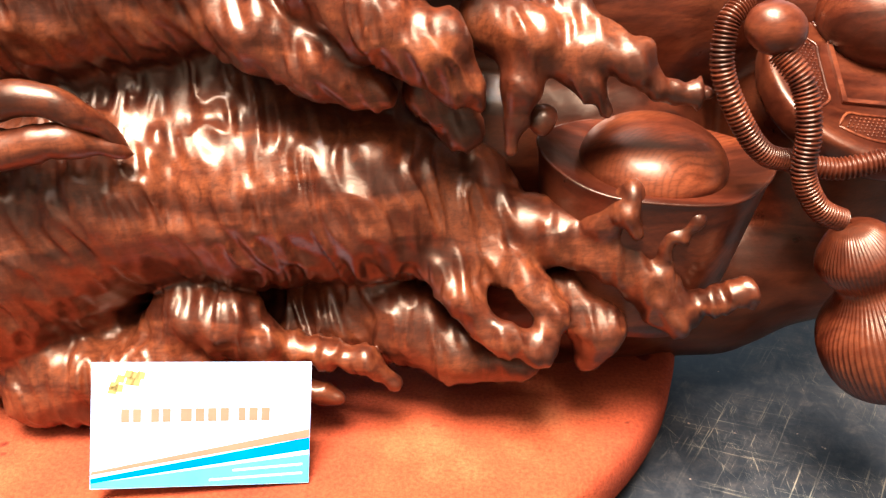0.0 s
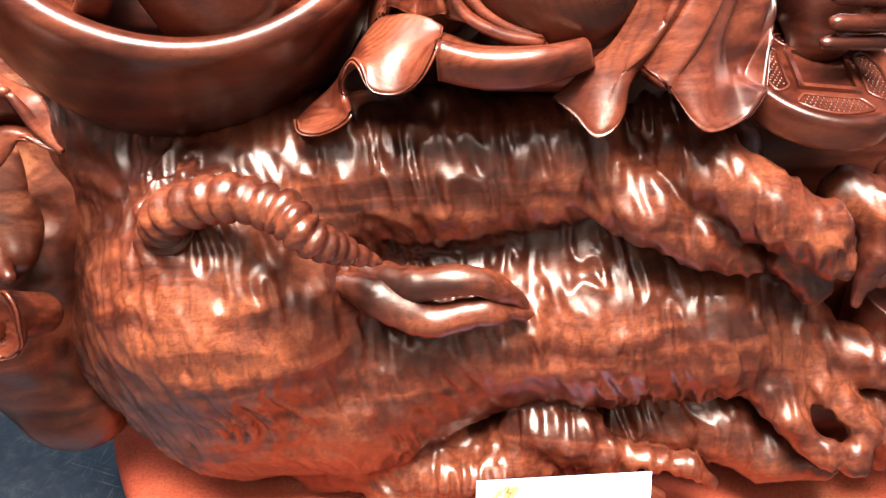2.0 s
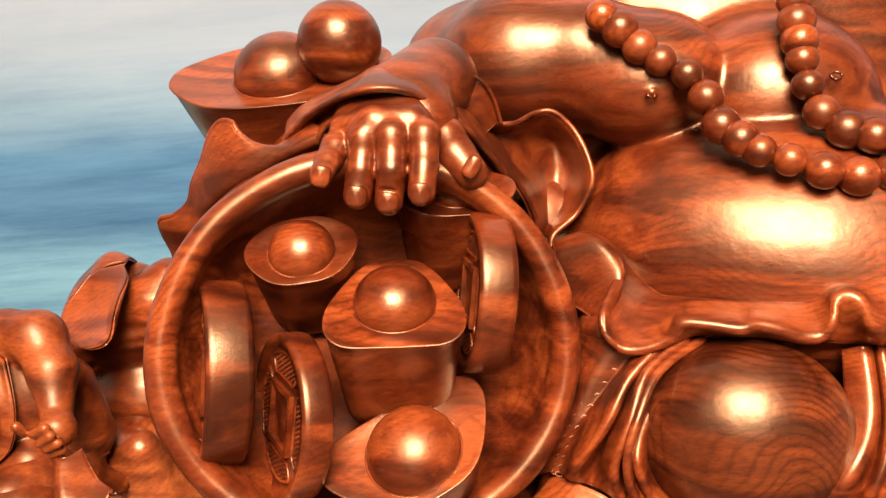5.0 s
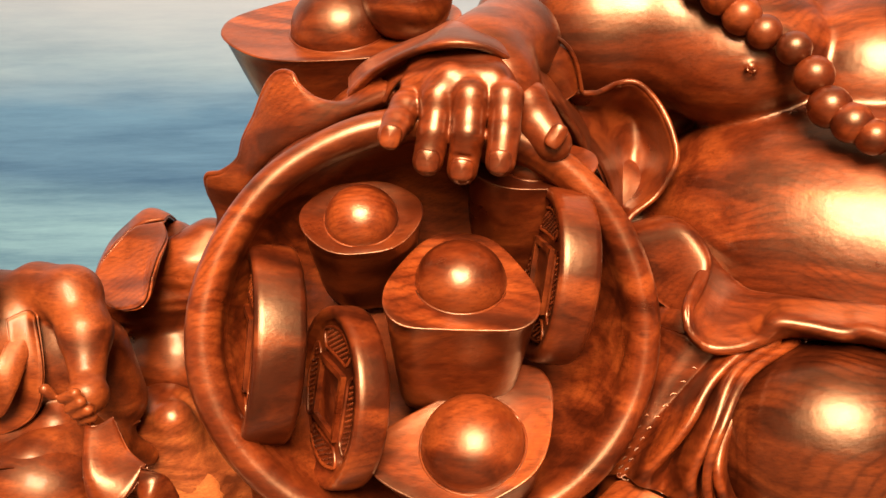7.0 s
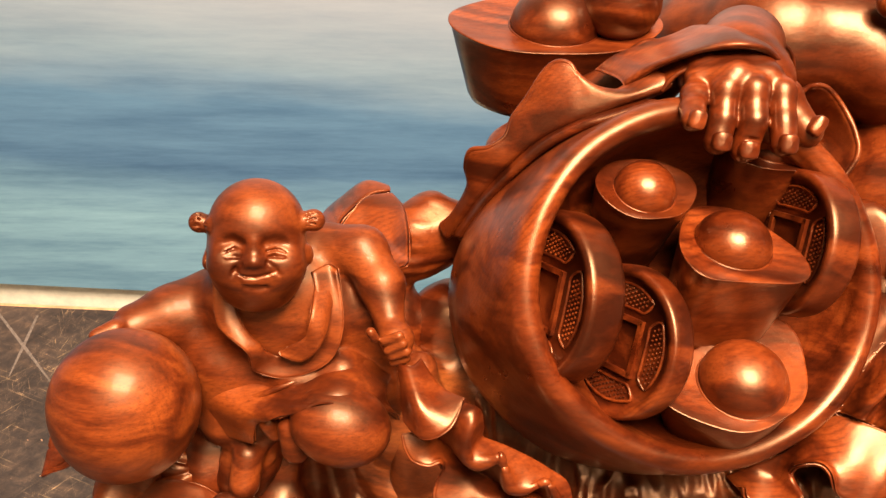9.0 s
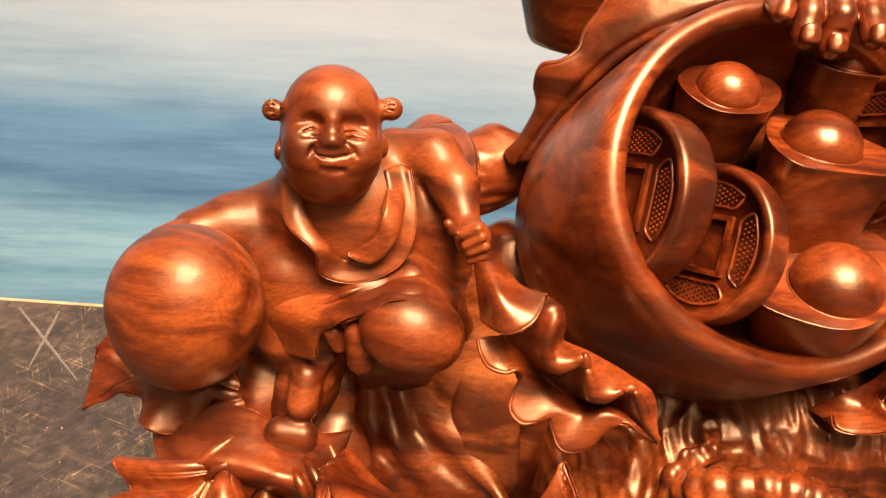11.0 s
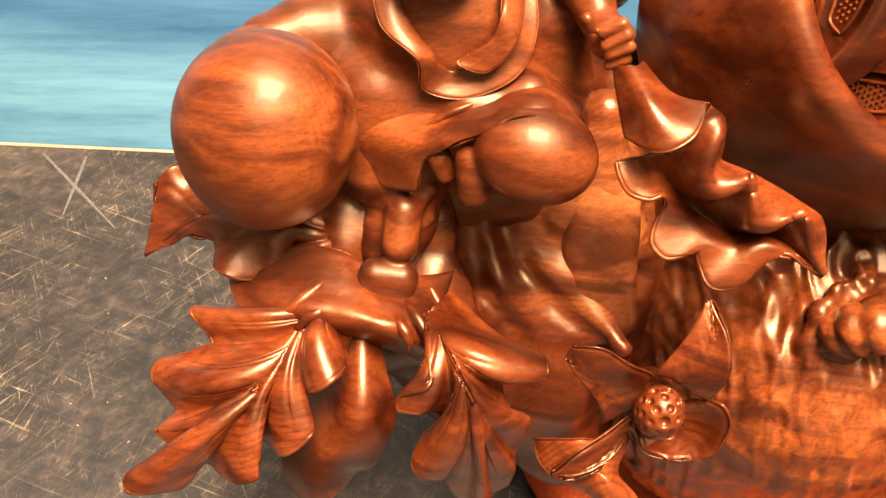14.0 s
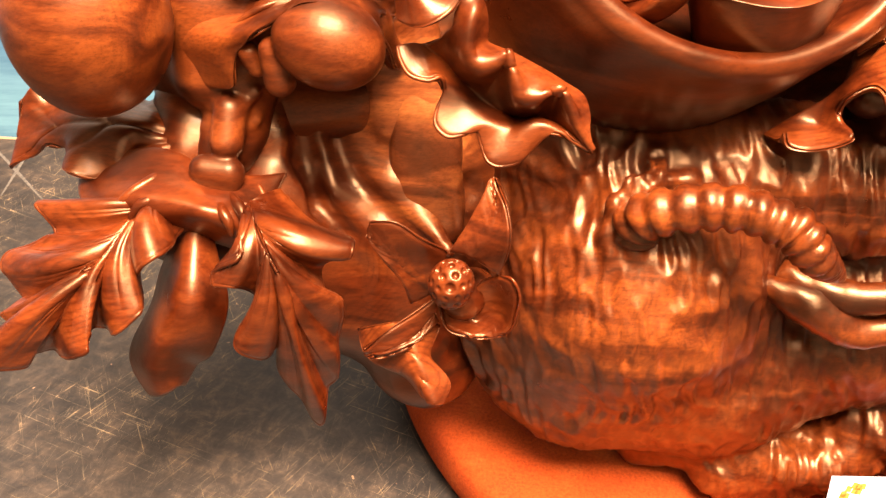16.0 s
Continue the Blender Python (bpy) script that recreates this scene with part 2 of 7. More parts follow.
def seascape():
    """A painted sea under a pale sky, banded by height, brushed sideways."""
    m, t, b, l = nodes("painted_seascape")
    v = placed(t)
    n = add(t, "ShaderNodeTexNoise", Scale=1.0, Detail=5.0, Roughness=0.6)
    l.new(placed(t, (1.6, 1, 7)), n.inputs["Vector"])
    sep = t.nodes.new("ShaderNodeSeparateXYZ")
    l.new(v, sep.inputs[0])
    a = t.nodes.new("ShaderNodeMath")
    a.operation = "MULTIPLY_ADD"
    a.inputs[1].default_value, a.inputs[2].default_value = 0.16, -0.08
    l.new(n.outputs["Fac"], a.inputs[0])
    h = t.nodes.new("ShaderNodeMath")
    l.new(a.outputs[0], h.inputs[0])
    l.new(sep.outputs["Z"], h.inputs[1])
    r = t.nodes.new("ShaderNodeMapRange")
    r.inputs["From Min"].default_value, r.inputs["From Max"].default_value = -0.40, 0.60
    l.new(h.outputs[0], r.inputs["Value"])
    c = ramp(t, r.outputs[0], [(0.0, (0.126, 0.277, 0.353)), (0.18, (0.176, 0.353, 0.412)), (0.28, (0.063, 0.160, 0.252)), (0.38, (0.076, 0.185, 0.277)),
                               (0.46, (0.185, 0.280, 0.325)), (0.56, (0.270, 0.322, 0.345)), (0.72, (0.318, 0.316, 0.313)), (1.0, (0.340, 0.334, 0.324))])
    w = add(t, "ShaderNodeTexNoise", Scale=1.0, Detail=6.0, Roughness=0.72)
    l.new(placed(t, (3, 1, 30), (0, 4, 0)), w.inputs["Vector"])
    k = ramp(t, w.outputs["Fac"], [(0.33, (0.62, 0.70, 0.77)), (0.52, (1, 1, 1)), (0.7, (1.3, 1.24, 1.18))])
    fade = ramp(t, r.outputs[0], [(0.3, (1, 1, 1)), (0.6, (0.25, 0.25, 0.25))])
    l.new(mix(t, c.outputs[0], k.outputs[0], fade.outputs[0], "MULTIPLY"), b.inputs["Base Color"])
    b.inputs["Roughness"].default_value = 0.55
    return m


TABLE, FELT, SEA = table_paint(), felt(), seascape()
CREAM = plain("cream_wall_paint", (0.88, 0.80, 0.58), 0.7)
# tones of the unseen walls and ceiling, set by the fill they bounce
WHITE = plain("grey_wall_paint", (0.36, 0.34, 0.32), 0.8)
PALE = plain("ceiling_paint", (0.62, 0.60, 0.57), 0.8)
TILE = plain("grey_floor_tile", (0.32, 0.30, 0.28), 0.35)
RAW = plain("raw_worn_wood", (0.42, 0.24, 0.11), 0.7, 0.4, 60)
ROOT = rosewood("root_with_sapwood", (0.034, 0.0043, 0.0010), (0.084, 0.0118, 0.0025), (0.142, 0.0240, 0.0048), ring=110.0, sap=((-0.380, 0.372, 0.250), (0.060, 0.100, 0.085)))
DUST = plain("rubbed_dust", (0.10, 0.075, 0.055), 0.7, 0.5, 300)
CARD = plain("white_card_stock", (0.74, 0.74, 0.76), 0.45, 0.02, 300, 0.05)
INK_GOLD, INK_ORANGE = plain("gold_ink", (0.34, 0.18, 0.03), 0.5), plain("orange_ink", (0.50, 0.11, 0.04), 0.5)
INK_FAINT = plain("faint_blue_ink", (0.50, 0.62, 0.70), 0.5)
INK_BLUE, INK_PALE = plain("blue_ink", (0.0, 0.12, 0.55), 0.5), plain("pale_blue_ink", (0.16, 0.50, 0.68), 0.5)


# ---- shaping ----
def listed(*things):
    return list(things)


def catmull(pts, n=8, closed=False):
    p = np.array(pts, float)
    m = len(p)
    out = []
    for i in range(m if closed else m - 1):
        q = [p[(i + k) % m] if closed else p[min(max(i + k, 0), m - 1)] for k in (-1, 0, 1, 2)]
        for s in np.arange(n) / n:
            out.append(0.5 * (2 * q[1] + (q[2] - q[0]) * s + (2 * q[0] - 5 * q[1] + 4 * q[2] - q[3]) * s ** 2 + (3 * q[1] - q[0] - 3 * q[2] + q[3]) * s ** 3))
    if not closed:
        out.append(p[-1])
    return np.array(out)


class Clay:
    """A lump on a grid: rounded forms are added to it or cut from it and melt together."""

    def __init__(self, lo, hi, step):
        self.lo, self.step = np.array(lo, float), step
        n = np.ceil((np.array(hi) - self.lo) / step).astype(int) + 1
        self.axes = [self.lo[i] + step * np.arange(n[i]) for i in range(3)]
        self.d = np.full(n, 0.03, np.float32)

    def _box(self, lo, hi):
        s = []
        for i in range(3):
            a = np.searchsorted(self.axes[i], lo[i])
            b = np.searchsorted(self.axes[i], hi[i])
            s.append(slice(a, max(a, b)))
        return tuple(s), np.meshgrid(*[self.axes[i][s[i]].astype(np.float32) for i in range(3)], indexing="ij")

    def _put(self, s, new_d, k, cut):
        old = self.d[s]
        if cut:
            old, new_d = -old, new_d
        h = np.clip(k - np.abs(old - new_d), 0, None) / k
        v = np.minimum(old, new_d) - h * h * k / 4
        self.d[s] = -v if cut else v

    def stroke(self, pts, k=0.006, cut=False):
        """Tapered rods through ((x, y, z), radius) one after another."""
        if len(pts) == 1:
            pts = [pts[0], ((pts[0][0][0], pts[0][0][1], pts[0][0][2] + 1e-5), pts[0][1])]
        for (a, ra), (b, rb) in zip(pts, pts[1:]):
            a, b = np.array(a, float), np.array(b, float)
            m = max(ra, rb) + k + 0.012
            s, (x, y, z) = self._box(np.minimum(a, b) - m, np.maximum(a, b) + m)
            if x.size == 0:
                continue
            ab = b - a
            t = np.clip(((x - a[0]) * ab[0] + (y - a[1]) * ab[1] + (z - a[2]) * ab[2]) / max(ab @ ab, 1e-12), 0, 1)
            d = np.sqrt((x - a[0] - t * ab[0]) ** 2 + (y - a[1] - t * ab[1]) ** 2 + (z - a[2] - t * ab[2]) ** 2) - (ra + (rb - ra) * t)
            self._put(s, d, k, cut)
        return self

    def egg(self, c, r, turn=(0, 0, 0), k=0.006, cut=False):
        """An ellipsoid with half-axes r, turned by degrees."""
        m = max(r) + k + 0.012
        c = np.array(c, float)
        s, (x, y, z) = self._box(c - m, c + m)
        if x.size == 0:
            return self
        R = np.array(Euler([radians(a) for a in turn]).to_matrix().transposed())
        p = [R[i][0] * (x - c[0]) + R[i][1] * (y - c[1]) + R[i][2] * (z - c[2]) for i in range(3)]
        q0 = np.sqrt(sum((p[i] / r[i]) ** 2 for i in range(3)))
        q1 = np.sqrt(sum((p[i] / r[i] ** 2) ** 2 for i in range(3)))
        self._put(s, q0 * (q0 - 1) / np.maximum(q1, 1e-6), k, cut)
        return self

    def mesh(self):
        d = self.d
        ins = d < 0
        c = [ins[a:d.shape[0] - 1 + a, b:d.shape[1] - 1 + b, e:d.shape[2] - 1 + e] for a in (0, 1) for b in (0, 1) for e in (0, 1)]
        n = sum(v.astype(np.int8) for v in c)
        act = np.argwhere((n > 0) & (n < 8))
        idx = np.full(n.shape, -1, np.int32)
        idx[tuple(act.T)] = np.arange(len(act))
        acc, cnt = np.zeros((len(act), 3)), np.zeros(len(act))
        cor = [(a, b, e) for a in (0, 1) for b in (0, 1) for e in (0, 1)]
        for i, p in enumerate(cor):
            for q in cor[i + 1:]:
                if sum(abs(u - v) for u, v in zip(p, q)) != 1:
                    continue
                va, vb = d[tuple((act + p).T)], d[tuple((act + q).T)]
                hit = (va < 0) != (vb < 0)
                t = np.where(hit, va / np.where(hit, va - vb, 1), 0)[:, None]
                acc += np.where(hit[:, None], np.array(p) + t * (np.array(q) - np.array(p)), 0)
                cnt += hit
        V = self.lo + self.step * (act + acc / cnt[:, None])
        faces = []
        for ax in range(3):
            u, w = [(1, 2), (2, 0), (0, 1)][ax]
            sl0, sl1 = [slice(None)] * 3, [slice(None)] * 3
            sl0[ax], sl1[ax] = slice(0, -1), slice(1, None)
            e = np.argwhere(ins[tuple(sl0)] != ins[tuple(sl1)])
            e = e[(e[:, u] > 0) & (e[:, w] > 0) & (e[:, u] < d.shape[u] - 1) & (e[:, w] < d.shape[w] - 1)]
            quad = []
            for du, dw in ((-1, -1), (0, -1), (0, 0), (-1, 0)):
                o = e.copy()
                o[:, u] += du
                o[:, w] += dw
                quad.append(idx[tuple(o.T)])
            quad = np.array(quad).T
            flip = ~ins[tuple(e.T)]
            quad[flip] = quad[flip][:, ::-1]
            faces.append(quad)
        return V, np.concatenate(faces)


def normals(V, F):
    n = np.cross(V[F[:, 2]] - V[F[:, 0]], V[F[:, 3]] - V[F[:, 1]])
    out = np.zeros_like(V)
    for k in range(4):
        for a in range(3):
            out[:, a] += np.bincount(F[:, k], n[:, a], len(V))
    return out / np.maximum(np.linalg.norm(out, axis=1), 1e-12)[:, None]


def merge(*parts):
    Vs, Fs, o = [], [], 0
    for V, F in parts:
        Vs.append(V)
        Fs.append(F + o)
        o += len(V)
    return np.concatenate(Vs), np.concatenate(Fs)


def grid_faces(nu, nv, wrap_u=False, wrap_v=False):
    i, j = np.meshgrid(np.arange(nu if wrap_u else nu - 1), np.arange(nv if wrap_v else nv - 1), indexing="ij")
    a, b = i * nv + j, ((i + 1) % nu) * nv + j
    c, e = ((i + 1) % nu) * nv + (j + 1) % nv, i * nv + (j + 1) % nv
    return np.stack([a, b, c, e], -1).reshape(-1, 4)


def shell(G, thick):
    """A sheet of points (nu, nv, 3) given a thickness and a rounded edge all round."""
    nu, nv = G.shape[:2]
    V = G.reshape(-1, 3)
    N = normals(V, grid_faces(nu, nv)).reshape(nu, nv, 3)
    edge = np.minimum(np.minimum(np.arange(nu), np.arange(nu)[::-1])[:, None] / 2, np.minimum(np.arange(nv), np.arange(nv)[::-1])[None] / 2)
    h = thick / 2 * np.sqrt(1 - (1 - np.clip(edge, 0.12, 1)) ** 2)[..., None]
    A, B = (G + N * h).reshape(-1, 3), (G - N * h).reshape(-1, 3)
    f = grid_faces(nu, nv)
    n = nu * nv
    ring = [i * nv for i in range(nu)] + [(nu - 1) * nv + j for j in range(1, nv)] + [i * nv + nv - 1 for i in range(nu - 2, -1, -1)] + [j for j in range(nv - 2, 0, -1)]
    side = np.array([[a, a + n, b + n, b] for a, b in zip(ring, ring[1:] + ring[:1])])
    return np.concatenate([A, B]), np.concatenate([f, f[:, ::-1] + n, side[:, ::-1]])


def ribbon(pts, back, width, thick=0.0028, n=8, taper=0.0, sag=(0, 0, 0)):
    """A hem: a smooth line carried back by a width, so that its front edge shows as a curling lip."""
    p = catmull(pts, n)
    b = np.array(back, float)
    b /= np.linalg.norm(b)
    v = np.linspace(0, 1, 9)
    u = np.linspace(0, 1, len(p))
    w = width * (1 - taper * np.abs(2 * u - 1) ** 3)
    mean = np.array([np.convolve(np.pad(p[:, a], n, "edge"), np.ones(2 * n + 1) / (2 * n + 1), "valid") for a in range(3)]).T
    G = p[:, None] * (1 - v[None, :, None] ** 1.5 * 0.75) + mean[:, None] * (v[None, :, None] ** 1.5 * 0.75) + b * (w[:, None] * v[None])[..., None] + np.array(sag) * (v[None, :, None] ** 2)
    return shell(G, thick)


def tube(pts, radius, ribs=0, depth=0.2, sides=14, n=10, ends=0.35):
    """A round bar along a smooth line, swelling and narrowing in ribs."""
    p = catmull(pts, n)
    m = len(p)
    if ribs:
        k = np.linspace(0, m - 1, max(m, ribs * 6))
        p = np.array([np.interp(k, np.arange(m), p[:, a]) for a in range(3)]).T
        m = len(p)
    T = np.gradient(p, axis=0)
    T /= np.linalg.norm(T, axis=1)[:, None]
    up = np.array((0.3, 0.2, 1.0))
    A = np.zeros_like(p)
    a = np.cross(T[0], up)
    for i in range(m):
        a = a - T[i] * (a @ T[i])
        a /= np.linalg.norm(a)
        A[i] = a
    B = np.cross(T, A)
    u = np.linspace(0, 1, m)
    r = np.interp(u, np.linspace(0, 1, len(radius)), radius) if hasattr(radius, "__len__") else np.full(m, radius)
    if ribs:
        r = r * (1 - depth * (0.5 - 0.5 * np.cos(2 * np.pi * ribs * u)) ** 2)
    r = r * np.clip(np.sqrt(np.clip(1 - (np.clip(1 - np.minimum(u, 1 - u) / 0.02, 0, 1)) ** 2, 0, 1)), 0.02, 1)
    th = np.linspace(0, 2 * np.pi, sides, endpoint=False)
    G = p[:, None] + r[:, None, None] * (A[:, None] * np.cos(th)[None, :, None] + B[:, None] * np.sin(th)[None, :, None])
    return G.reshape(-1, 3), grid_faces(m, sides, wrap_v=True)


def lathe(profile, centre, axis, n=72, wobble=0.0, flute=0, fdepth=0.0):
    """A profile of (radius, height) turned about an axis through a centre."""
    ax = Vector(axis).normalized()
    R = np.array(ax.to_track_quat("Z", "Y").to_matrix())
    pr = np.array(profile, float)
    th = np.linspace(0, 2 * np.pi, n, endpoint=False)
    r = pr[:, 0][:, None] * (1 + wobble * np.sin(3 * th + 0.7)[None] + wobble * 0.6 * np.sin(5 * th)[None] + fdepth * (np.abs(np.sin(flute * th / 2))[None] - 1))
    P = np.stack([r * np.cos(th), r * np.sin(th), np.repeat(pr[:, 1][:, None], n, 1)], -1)
    return (P @ R.T + np.array(centre)).reshape(-1, 3), grid_faces(len(pr), n, wrap_v=True)[:, ::-1]


def obj(name, VF, mat, parent=None, smooth=True):
    V, F = VF
    me = bpy.data.meshes.new(name)
    me.from_pydata(np.asarray(V).tolist(), [], np.asarray(F).tolist())
    me.validate()
    if smooth:
        me.polygons.foreach_set("use_smooth", [True] * len(me.polygons))
    me.materials.append(mat)
    me.update()
    ob = new(name, me)
    if parent:
        ob.parent = parent
        ob.matrix_parent_inverse = parent.matrix_world.inverted()
    return ob


def box(lo, hi, bevel=0.0):
    bm = bmesh.new()
    bmesh.ops.create_cube(bm, size=1)
    for v in bm.verts:
        v.co = [lo[i] + (v.co[i] + 0.5) * (hi[i] - lo[i]) for i in range(3)]
    if bevel:
        bmesh.ops.bevel(bm, geom=bm.edges[:], offset=bevel, segments=2, affect="EDGES", profile=0.6)
    return bm


def part(name, bm, material, parent=None, label=""):
    me = bpy.data.meshes.new(name)
    bmesh.ops.recalc_face_normals(bm, faces=bm.faces)
    bm.to_mesh(me)
    bm.free()
    me.materials.append(material)
    ob = new(name, me)
    if parent:
        ob.parent = parent
        ob.matrix_parent_inverse = parent.matrix_world.inverted()
    if label:
        ob["label"] = label
    return ob


def empty(name, at, label, category, group=""):
    ob = new(name)
    ob.location = at
    bpy.context.view_layer.update()
    ob.matrix_world = Matrix.Translation(at)
    return tagged(ob, label, category, group)


# ---- the room ----
ROOM = Matrix.Translation((-0.8, 0.70, 0)) @ Matrix.Rotation(radians(8.0), 4, "Z")


def block(name, lo, hi, mat, label, category, kind="", bevel=0.0):
    bm = box(lo, hi, bevel)
    bm.transform(ROOM)
    return tagged(part(name, bm, mat), label, category, kind=kind)


block("floor", (-3, -3.6, -0.80), (4, 0.62, -0.75), TILE, "grey tiled showroom floor", "floor", "structure")
block("wall_north", (-3, 0.52, -0.75), (4, 0.62, 2.0), CREAM, "cream painted wall behind the painting", "wall", "structure")
# out-of-view walls and ceiling, added to bounce fill and reflect in the wood
block("wall_south", (-3, -3.7, -0.75), (4, -3.6, 2.0), WHITE, "unseen grey wall added for bounce light", "wall", "structure")
block("wall_west", (-3.1, -3.6, -0.75), (-3.0, 0.52, 2.0), WHITE, "unseen grey wall added for bounce light", "wall", "structure")
block("wall_east", (4.0, -3.6, -0.75), (4.1, 0.52, 2.0), WHITE, "unseen grey wall added for bounce light", "wall", "structure")
block("ceiling", (-3, -3.6, 2.0), (4, 0.62, 2.1), PALE, "unseen grey ceiling added for bounce light", "ceiling", "structure")
painting = empty("painting", (-0.2, 1.2, -0.387), "wide painted canvas of a blue sea under pale sky", "painting")
for name, lo, hi, mat in (("canvas", (-2.4, 0.495, -0.380), (3.4, 0.505, 1.5), SEA), ("stretcher_bar", (-2.39, 0.505, -0.387), (3.39, 0.519, -0.33), RAW), ("stretcher_bar", (-2.39, 0.505, 1.44), (3.39, 0.519, 1.499), RAW)):
    bm = box(lo, hi)
    bm.transform(ROOM)
    part(name, bm, mat, painting)

table = empty("table", (-0.15, 0.1, -0.75), "black painted wooden table with a scratched top", "table")


def table_part(name, lo, hi, mat, bevel=0.0, label=""):
    bm = box(lo, hi, bevel)
    bm.transform(ROOM)
    return part(name, bm, mat, table, label)


table_part("tabletop", (-0.6, -1.25, -0.03), (1.7, 0.0, 0.0), TABLE, 0.0015)
table_part("edge_strip", (-0.6, 0.0, -0.03), (1.7, 0.004, -0.0006), RAW, 0.0, "raw worn wooden edge")
for sx, sy in ((-0.55, -1.2), (-0.55, -0.06), (1.64, -1.2), (1.64, -0.06)):
    table_part("leg", (sx - 0.03, sy - 0.03, -0.75), (sx + 0.03, sy + 0.03, -0.03), TABLE, 0.003)

# two crossing rubbed streaks on the tabletop
for a, b, h in (((-0.795, 0.690), (-0.700, 0.602), 0.0003), ((-0.757, 0.692), (-0.745, 0.609), 0.0007)):
    a, b = Vector((*a, h)), Vector((*b, h))
    n = Vector((b.y - a.y, a.x - b.x, 0)).normalized() * 0.0011
    bm = bmesh.new()
    bm.faces.new([bm.verts.new(p) for p in (a - n, a.lerp(b, 0.5) - n * 1.6, b - n * 0.6, b + n * 0.4, a.lerp(b, 0.5) + n * 1.2, a + n)])
    part("rubbed_streak", bm, DUST, table, "pale rubbed streak")

disc = lathe([(0.0, 0.005), (0.258, 0.005), (0.264, 0.009), (0.266, 0.014), (0.266, 0.033), (0.263, 0.038), (0.258, 0.040), (0.13, 0.040), (0.0, 0.040)], (-0.124, 0.509, 0.0005), (0, 0, 1), 160, 0.006)
turntable = empty("turntable", (-0.124, 0.509, 0.0005), "round red felt-covered turntable on the black table", "turntable")
obj("felt_cover", disc, FELT, turntable)
foot = lathe([(0.0, 0.0), (0.20, 0.0), (0.20, 0.006), (0.0, 0.006)], (-0.124, 0.509, 0.0), (0, 0, 1), 64)
obj("foot_plate", foot, TABLE, turntable)

# ---- the carving ----
carving = empty("wood_carving", (-0.14, 0.46, 0.041), "large polished rosewood carving with bowl, leaves and figures", "carving")

LATTICE = np.random.RandomState(7).rand(48, 48, 48)


def fuzz(x, y, z):
    """Smooth random heights, -1 to 1."""
    out = 0
    i = [np.floor(a).astype(int) for a in (x, y, z)]
    f = [a - k for a, k in zip((x, y, z), i)]
    f = [a * a * (3 - 2 * a) for a in f]
    for a in (0, 1):
        for b in (0, 1):
            for e in (0, 1):
                w = (f[0] if a else 1 - f[0]) * (f[1] if b else 1 - f[1]) * (f[2] if e else 1 - f[2])
                out = out + w * LATTICE[(i[0] + a) % 48, (i[1] + b) % 48, (i[2] + e) % 48]
    return out * 2 - 1


def furrow(V, F, amp, sx=165.0, sz=42.0, lean=0.25, dents=0.0):
    """Cuts uneven hair-like furrows, long up and down, short sideways."""
    N = normals(V, F)
    x, y, z = V.T
    x = x + lean * (z - 0.2) + 0.004 * fuzz(x * 45, y * 45, z * 45)
    a = fuzz(x * sx, y * 60, z * sz)
    b = fuzz(x * sx * 1.9 + 9, y * 90, z * sz * 1.6)
    keep = np.clip(0.9 + 0.7 * fuzz(x * 22 + 3, y * 22, z * 22), 0.4, 1.3)
    h = amp * keep * (1.15 * (1 - 2 * np.abs(a)) + 0.5 * b - 0.4) + dents * fuzz(x * 70, y * 70, z * 70)
    return V + N * h[:, None], F


def loft(rails, thick=0.0026, nu=60, nv=25, ruffle=0.0, waves=4.0, phase=0.0, veins=0.0, lateral=3.0):
    """A sheet stretched over a few smooth rails that run from root to tip, frilled at its edges and scored with veins."""
    R = []
    for r in rails:
        p = catmull(r, 16)
        d = np.concatenate([[0], np.cumsum(np.linalg.norm(np.diff(p, axis=0), axis=1))])
        R.append(np.array([np.interp(np.linspace(0, d[-1], nu), d, p[:, a]) for a in range(3)]).T)
    R = np.array(R)
    s = np.linspace(0, len(R) - 1, nv)
    G = np.zeros((nu, nv, 3))
    for j, q in enumerate(s):
        k = min(int(q), len(R) - 2)
        f = q - k
        P = [R[min(max(k + o, 0), len(R) - 1)] for o in (-1, 0, 1, 2)]
        G[:, j] = 0.5 * (2 * P[1] + (P[2] - P[0]) * f + (2 * P[0] - 5 * P[1] + 4 * P[2] - P[3]) * f ** 2 + (3 * P[1] - P[0] - 3 * P[2] + P[3]) * f ** 3)
    N = normals(G.reshape(-1, 3), grid_faces(nu, nv)).reshape(nu, nv, 3)
    u, v = np.linspace(0, 1, nu)[:, None], np.linspace(-1, 1, nv)[None]
    lift = ruffle * np.abs(v) ** 1.6 * np.sin(2 * np.pi * waves * u + phase + 1.7 * np.sign(v)) * np.sin(np.pi * np.clip(u, 0, 1)) ** 0.4
    if veins:
        lift = lift - veins * np.exp(-(v / 0.07) ** 2) * (1 - u)
        c = np.cos(2 * np.pi * (lateral * u - 1.1 * np.abs(v) * lateral / 3))
        lift = lift - veins * 0.8 * np.clip(c - 0.8, 0, 1) * 5 * np.clip(1 - np.abs(v) * 1.1, 0, 1)
    return shell(G + N * lift[..., None], thick)


